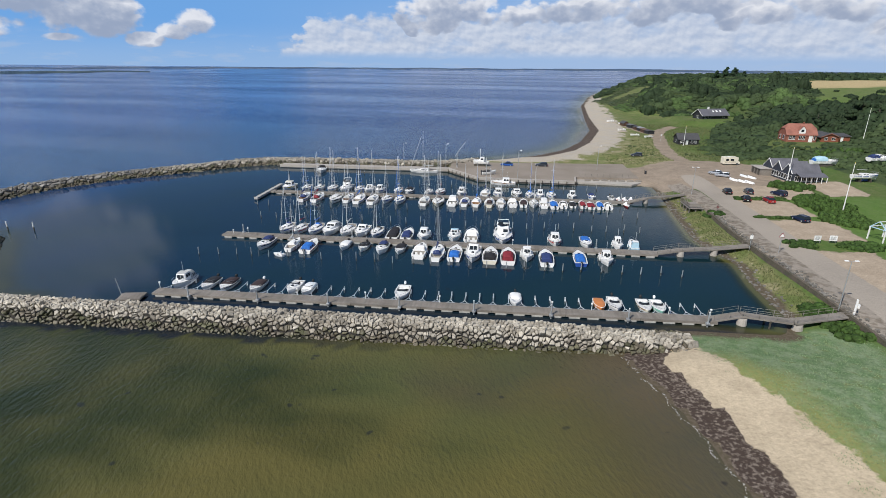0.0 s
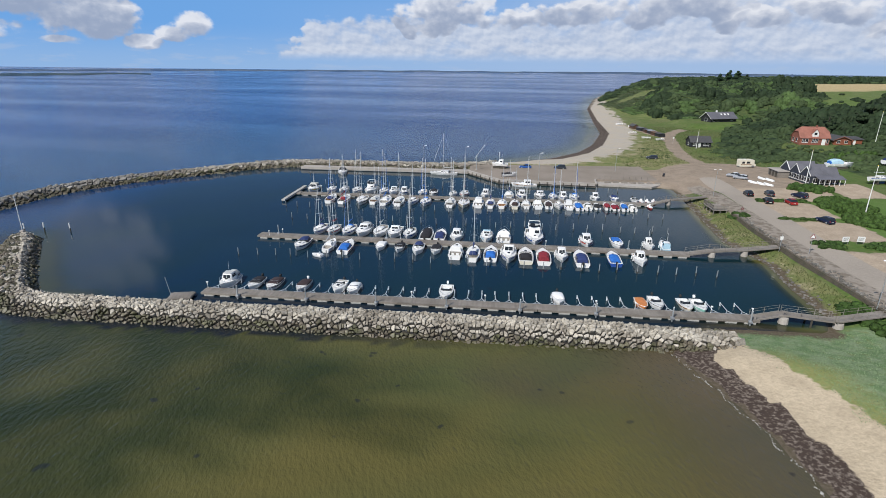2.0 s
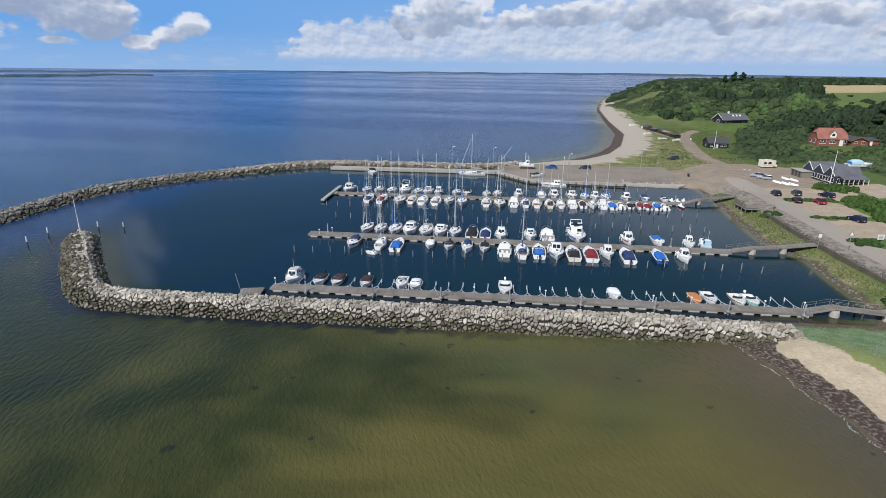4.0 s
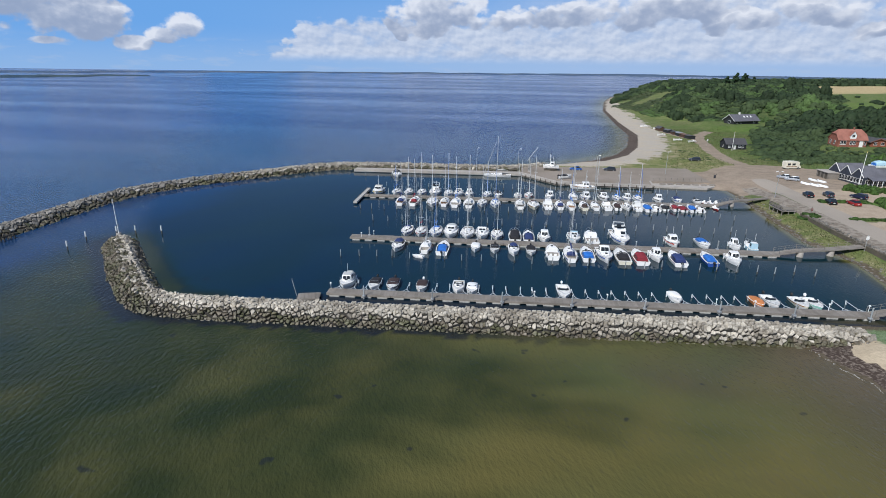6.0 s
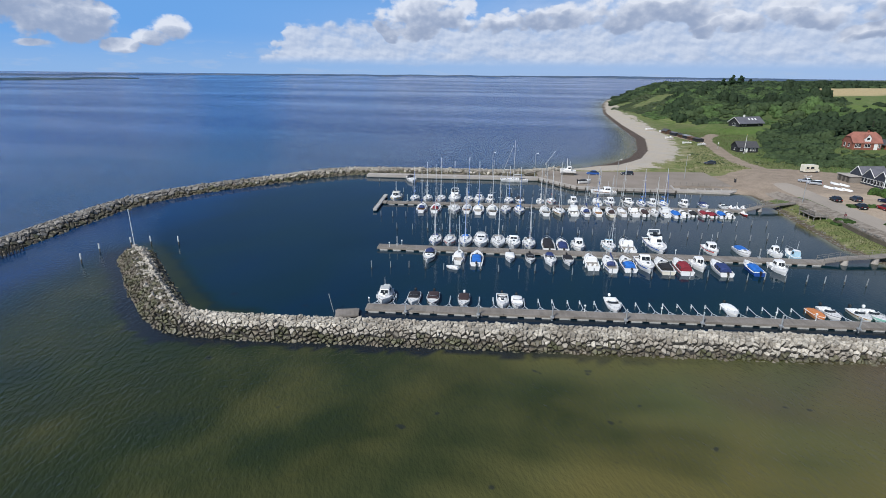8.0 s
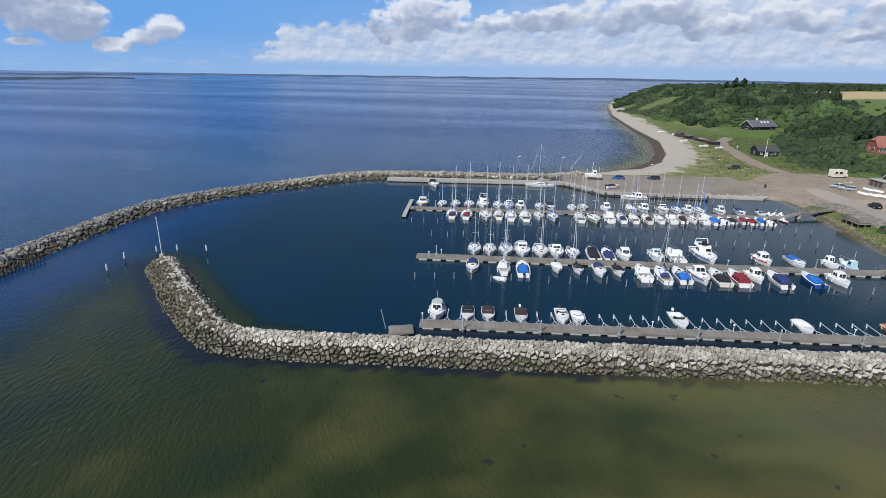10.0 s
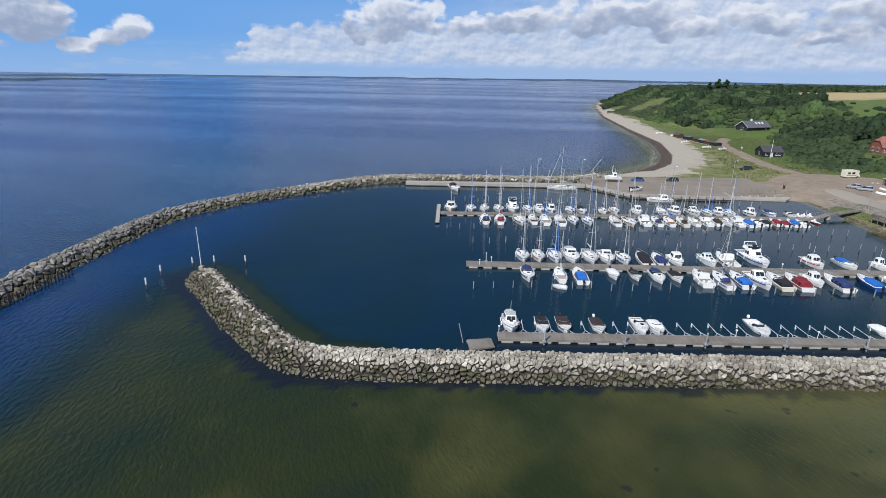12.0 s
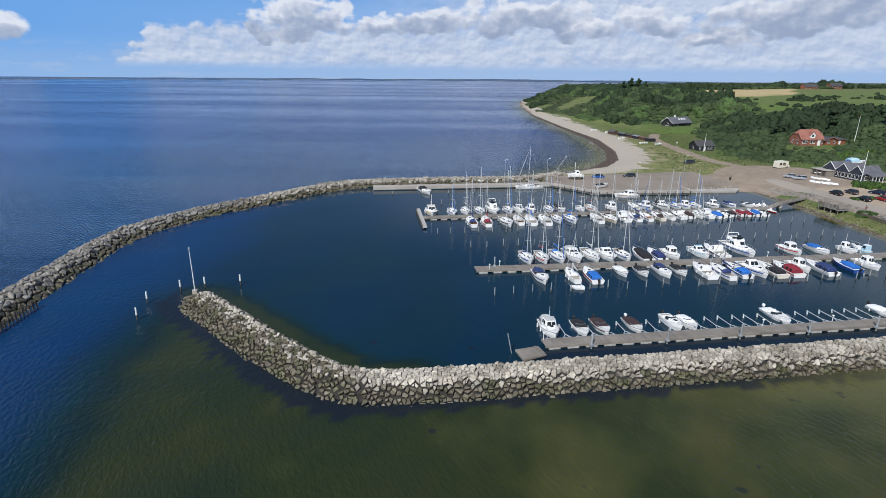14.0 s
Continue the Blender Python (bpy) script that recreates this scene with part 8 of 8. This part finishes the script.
def hillside():
    """Scrub and woods in patches of their own kind and height."""
    kinds = {"fresh": [], "plain": [], "dull": [], "dark": []}
    x, y = fill(70, 235, 185, 330, 2.6, cover_scrub)
    z = land(x, y)
    wood = sm(120, 148, x + 0.2 * (y - 230)) * sm(224, 234, y) * (1 - sm(290, 320, y)) + sm(142, 170, x) * (1 - sm(224, 234, y))
    tone = fbm(x, y, 34, 43) + 0.35 * fbm(x, y, 9, 44)
    swell = sm(-0.6, 0.7, fbm(x, y, 21, 45))
    for i in range(len(x)):
        r = RNG.uniform(1.5, 2.9) * (0.85 + 0.45 * swell[i])
        tall = (1 + 1.3 * wood[i]) * (0.75 + 0.6 * swell[i])
        kind = "dark" if wood[i] > 0.5 or tone[i] < -0.6 else "fresh" if tone[i] > 0.95 else "plain"
        kinds[kind].append((x[i], y[i], z[i] - 0.4 * r, r * (1.25 + 0.2 * wood[i]), r * RNG.uniform(0.85, 1.1) * tall))
    x, y = fill(60, 360, 330, 560, 3.25, cover_scrub)
    z = land(x, y)
    u = x - foot_x(y)
    cape = sm(395, 440, y) * (1 - sm(26, 48, u))                    # wind-shorn slope above the beach
    knoll = fbm(x, y, 46, 41) + 0.4 * fbm(x, y, 15, 42)
    tone = fbm(x, y, 52, 46) + 0.4 * fbm(x, y, 13, 47)
    for i in range(len(x)):
        r = RNG.uniform(1.8, 3.6)
        lush = (0.7 + 1.25 * float(sm(-0.6, 0.8, knoll[i]))) * (1.6 if RNG.rand() < 0.05 else 1.0)
        if cape[i] > 0.5:
            kinds["dull" if tone[i] > -0.7 else "plain"].append((x[i], y[i], z[i] - 0.4 * r, r * 1.4, r * RNG.uniform(0.4, 0.65)))
            continue
        kind = "dark" if tone[i] < -0.28 else "fresh" if tone[i] > 0.35 else "plain"
        if kind == "dark":
            lush *= 1.35
        r *= 0.9 + 0.35 * float(sm(-0.4, 0.8, knoll[i]))
        kinds[kind].append((x[i], y[i], z[i] - 0.42 * r * min(1.2, lush), r * 1.35, r * RNG.uniform(0.85, 1.05) * lush))
    x, y = fill(90, 520, 560, 900, 7.0, cover_scrub)
    z = land(x, y)
    tone = fbm(x, y, 70, 48)
    for i in range(len(x)):
        r = RNG.uniform(4, 7)
        kinds["dark" if tone[i] < 0.1 else "plain"].append((x[i], y[i], z[i] - 0.6, r, r * RNG.uniform(0.5, 0.9)))
    scatter("scrub", "dense green scrub on the coastal hill", kinds["plain"], CLUMPS_MID, SCRUB)
    scatter("fresh_thicket", "fresh green thicket swelling over the hillside", kinds["fresh"], CLUMPS_MID, SCRUB_BRIGHT)
    scatter("slope_heath", "low olive-green scrub on the cape above the beach", kinds["dull"], CLUMPS_FAR, SCRUB_DULL)
    scatter("woodland", "dark deciduous woodland behind the brick house", kinds["dark"], CLUMPS_FAR, SCRUB_DK)


hillside()


def far_trees():
    spots = []
    lines = [((250, 655), (900, 720), 150, 8), ((330, 660), (560, 690), 60, 11), ((380, 470), (700, 560), 10, 5), ((900, 620), (1500, 900), 110, 10), ((520, 560), (900, 600), 40, 9), ((420, 470), (700, 470), 26, 7)]
    for (ax, ay), (bx, by), n, h in lines:
        for i in range(n):
            t = RNG.rand()
            x, y = ax + (bx - ax) * t + RNG.normal(0, 5), ay + (by - ay) * t + RNG.normal(0, 5)
            r = h * RNG.uniform(0.45, 0.9)
            spots.append((x, y, gz(x, y) - 0.5, r, r * RNG.uniform(0.9, 1.5)))
    for cx, cy, n in ((208, 352, 9), (300, 438, 8), (330, 450, 9), (262, 402, 12), (285, 412, 10), (350, 418, 9)):      # bushes in the meadow
        for i in range(n):
            x, y = cx + RNG.normal(0, 11), cy + RNG.normal(0, 5)
            r = RNG.uniform(1.8, 4)
            spots.append((x, y, gz(x, y) - 0.3, r, r * RNG.uniform(0.7, 1.1)))
    scatter("hedgerows", "distant dark hedgerows and tree belts on the plateau", spots, CLUMPS_FAR, SCRUB_DK)


far_trees()


def tree(x, y, h, label, conifer=False):
    g = gz(x, y)
    t = thing("tree", pose(x, y, g), label, "tree", "trees on the hill")
    rng = random.Random(int(x * 7 + y))
    tr = Mesh().tube([(0, 0, -0.5), (rng.uniform(-.2, .2), 0, h * 0.4), (rng.uniform(-.4, .4), rng.uniform(-.3, .3), h * 0.85)], h * 0.028, 7, h * 0.008)
    for i in range(5):
        a, z = rng.uniform(0, 6.28), h * rng.uniform(0.3, 0.65)
        tr.tube([(0, 0, z), (math.cos(a) * h * 0.12, math.sin(a) * h * 0.12, z + h * 0.08), (math.cos(a) * h * 0.22, math.sin(a) * h * 0.22, z + h * 0.2)], h * 0.012, 5, h * 0.004)
    part("trunk", tr, BARK, t)
    spots = []
    for i in range(11 if not conifer else 9):
        a = rng.uniform(0, 6.28)
        q = i / 10
        if conifer:
            rr, zz, s = h * 0.2 * (1 - q), h * (0.25 + 0.68 * q), h * (0.24 - 0.15 * q)
        else:
            rr, zz, s = h * rng.uniform(0.08, 0.27), h * rng.uniform(0.28, 0.72), h * rng.uniform(0.13, 0.22)
        spots.append((math.cos(a) * rr, math.sin(a) * rr, zz, s, s * 1.1))
    scatter("crown", "", spots, CLUMPS_MID, PINE if conifer else SCRUB_DK, t)


for place in ((246, 655, 14), (252, 668, 16), (258, 660, 15), (264, 672, 13), (240, 664, 12), (270, 664, 11)):
    tree(*place, "dark pine standing out on the hill crest", True)
for place in ((150, 236, 11), (158, 230, 12), (166, 226, 13), (143, 243, 10), (173, 222, 12), (152, 252, 11), (164, 246, 12), (181, 228, 12), (190, 222, 13), (135, 250, 9), (176, 240, 12), (128, 258, 8)):
    tree(*place, "broad dark green deciduous tree at the wood's edge")


def hedge(name, label, x0, x1, y0, y1, h, step=1.25, shape=CLUMPS_NEAR, material=None):
    spots = []
    for x in np.arange(x0, x1 + 0.01, step):
        for y in np.arange(y0, y1 + 0.01, step):
            if x1 - x0 > 4 and y1 - y0 > 4 and ((x - (x0 + x1) / 2) / (x1 - x0) * 2) ** 2 + ((y - (y0 + y1) / 2) / (y1 - y0) * 2) ** 2 > 1.05:
                continue
            xx, yy = x + RNG.uniform(-0.4, 0.4), y + RNG.uniform(-0.4, 0.4)
            r = RNG.uniform(0.8, 1.3)
            spots.append((xx, yy, gz(xx, yy) - 0.15, r, h * RNG.uniform(0.75, 1.15)))
    ob = scatter(name, label, spots, shape, material or ROSE)
    return tagged(ob, label, "hedge", "hedges round the car park", "thing")


hedge("hedge", "low dense rose hedge between parking bays", 59.8, 70.5, 125.8, 127.0, 0.95)
hedge("hedge", "low green hedge beside parked cars", 62.8, 74.6, 143.2, 144.6, 1.0)
hedge("hedge", "wide mound of green roses beside the lawn", 73.5, 83.5, 118.5, 132.0, 1.7, 1.5)
hedge("hedge", "tall rose thicket between car park and lawn", 75.0, 86.0, 130.0, 147.0, 1.9, 1.5)
hedge("hedge", "rose thicket in front of the club house", 77.5, 88.5, 154.5, 162.5, 1.9, 1.5)
hedge("hedge", "small round rose bush by the white board", 57.9, 62.4, 105.0, 107.6, 1.2)
hedge("hedge", "long low rose bed behind the white board", 66.8, 74.6, 103.4, 108.4, 1.3, 1.3)
hedge("hedge", "dense bush under the gangway's landing", 46.8, 50.4, 74.4, 79.5, 1.0)
hedge("hedge", "dark bush at the end of the sea wall", 47.6, 51.0, 69.5, 74.0, 1.2)
hedge("hedge", "round bush at the hut's corner", 92.0, 101.0, 176.5, 186.0, 1.6, 1.6, CLUMPS_MID)
hedge("hedge", "hawthorn thicket beside the laid-up boats", 110.0, 124.0, 196.0, 205.0, 2.3, 1.9, CLUMPS_MID)
hedge("hedge", "small bushes beside the viewing deck", 50.2, 53.0, 127.6, 131.2, 0.9)


def slope_scrub():
    """Rough scrub below the brick house and on the bank north of the square."""
    spots = []
    for n, cx, cy, sx, sy in ((150, 112, 207, 17, 4.5), (60, 93, 213, 6, 6), (40, 96, 235, 8, 5), (46, 135, 205, 12, 5), (60, 62, 232, 4, 9), (26, 66, 214, 8, 3), (60, 118, 178, 8, 9)):
        for i in range(n):
            x, y = cx + RNG.normal(0, sx), cy + RNG.normal(0, sy)
            if near_line(np.array([x]), np.array([y]), PATH_A)[0] < 5 or (72 < x < 90 and 168 < y < 200) or (95 < x < 116 and 160 < y < 194) or y > 219.5 and 104 < x < 137:
                continue
            r = RNG.uniform(0.9, 2.1) if x > 80 else RNG.uniform(0.5, 1.0)
            spots.append((x, y, gz(x, y) - 0.25, r, r * RNG.uniform(0.55, 1.0)))
    scatter("rough_scrub", "low rough scrub on the bank below the brick house", spots, CLUMPS_MID, SCRUB)


slope_scrub()


def tufts(name, label, xs, ys, size, blades, material):
    """Grass tufts of upright bent blades."""
    n = len(xs)
    z = land(xs, ys)
    V, F, c = [], [], 0
    for i in range(n):
        for b in range(blades):
            a, lean = RNG.uniform(0, 6.28), RNG.uniform(0.2, 0.75)
            s = size * RNG.uniform(0.6, 1.4)
            ox, oy = xs[i] + RNG.normal(0, size * 0.5), ys[i] + RNG.normal(0, size * 0.5)
            dx, dy = math.cos(a), math.sin(a)
            w = s * 0.16
            V += [(ox - dy * w, oy + dx * w, z[i] - 0.03), (ox + dy * w, oy - dx * w, z[i] - 0.03), (ox + dx * s * lean, oy + dy * s * lean, z[i] + s), (ox + dx * s * lean * 0.5 - dy * w, oy + dy * s * lean * 0.5 + dx * w, z[i] + s * 0.6)]
            F.append((c, c + 1, c + 2, c + 3))
            c += 4
    return tagged(big_mesh(name, V, F, material), label, "grass", kind="stuff")


def grasses():
    k = lambda x, y: sm(-1, 2, near_line(x, y, COAST[:7]) - 11.2 + fbm(x, y, 9, 50) * 3) * sm(0.8, 2.5, inland(x, y)) * (1 - sm(49.5, 50.5, x)) * (1 - sm(71, 72, y)) * sm(20, 24, x)
    x, y = fill(22, 51, 28, 72, 0.32, k)
    tufts("dune_grass", "pale blue-green dune grass above the beach", x, y, 0.13, 4, DUNEGRASS)
    k = lambda x, y: sm(0.8, 3, inland(x, y) + fbm(x, y, 6, 51)) * (1 - sm(49.0, 49.8, x)) * 0.95
    x, y = fill(42, 50, 75, 150, 0.5, k)
    tufts("shore_grass", "rough green grass on the foreshore bank", x, y, 0.24, 5, GRASSY)
    k = lambda x, y: sm(20, 28, inland(x, y) + fbm(x, y, 16, 52) * 5) * (1 - cover_gravel(x, y)) * (1 - cover_scrub(x, y)) * 0.8
    x, y = fill(40, 112, 196, 330, 1.25, k)
    tufts("meadow_grass", "rough meadow grass behind the beach", x, y, 0.42, 4, GRASSY)


grasses()

# ---------------------------------------------------------------- single blocks of the near mole, last
for x, y, z, v, faces in near_stones:
    me = bpy.data.meshes.new("stone")
    me.from_pydata(v.tolist(), [], faces)
    me.materials.append(STONE)
    ob = new("stone", me)
    ob.parent = mole_south
    ob.location = (x, y, z)
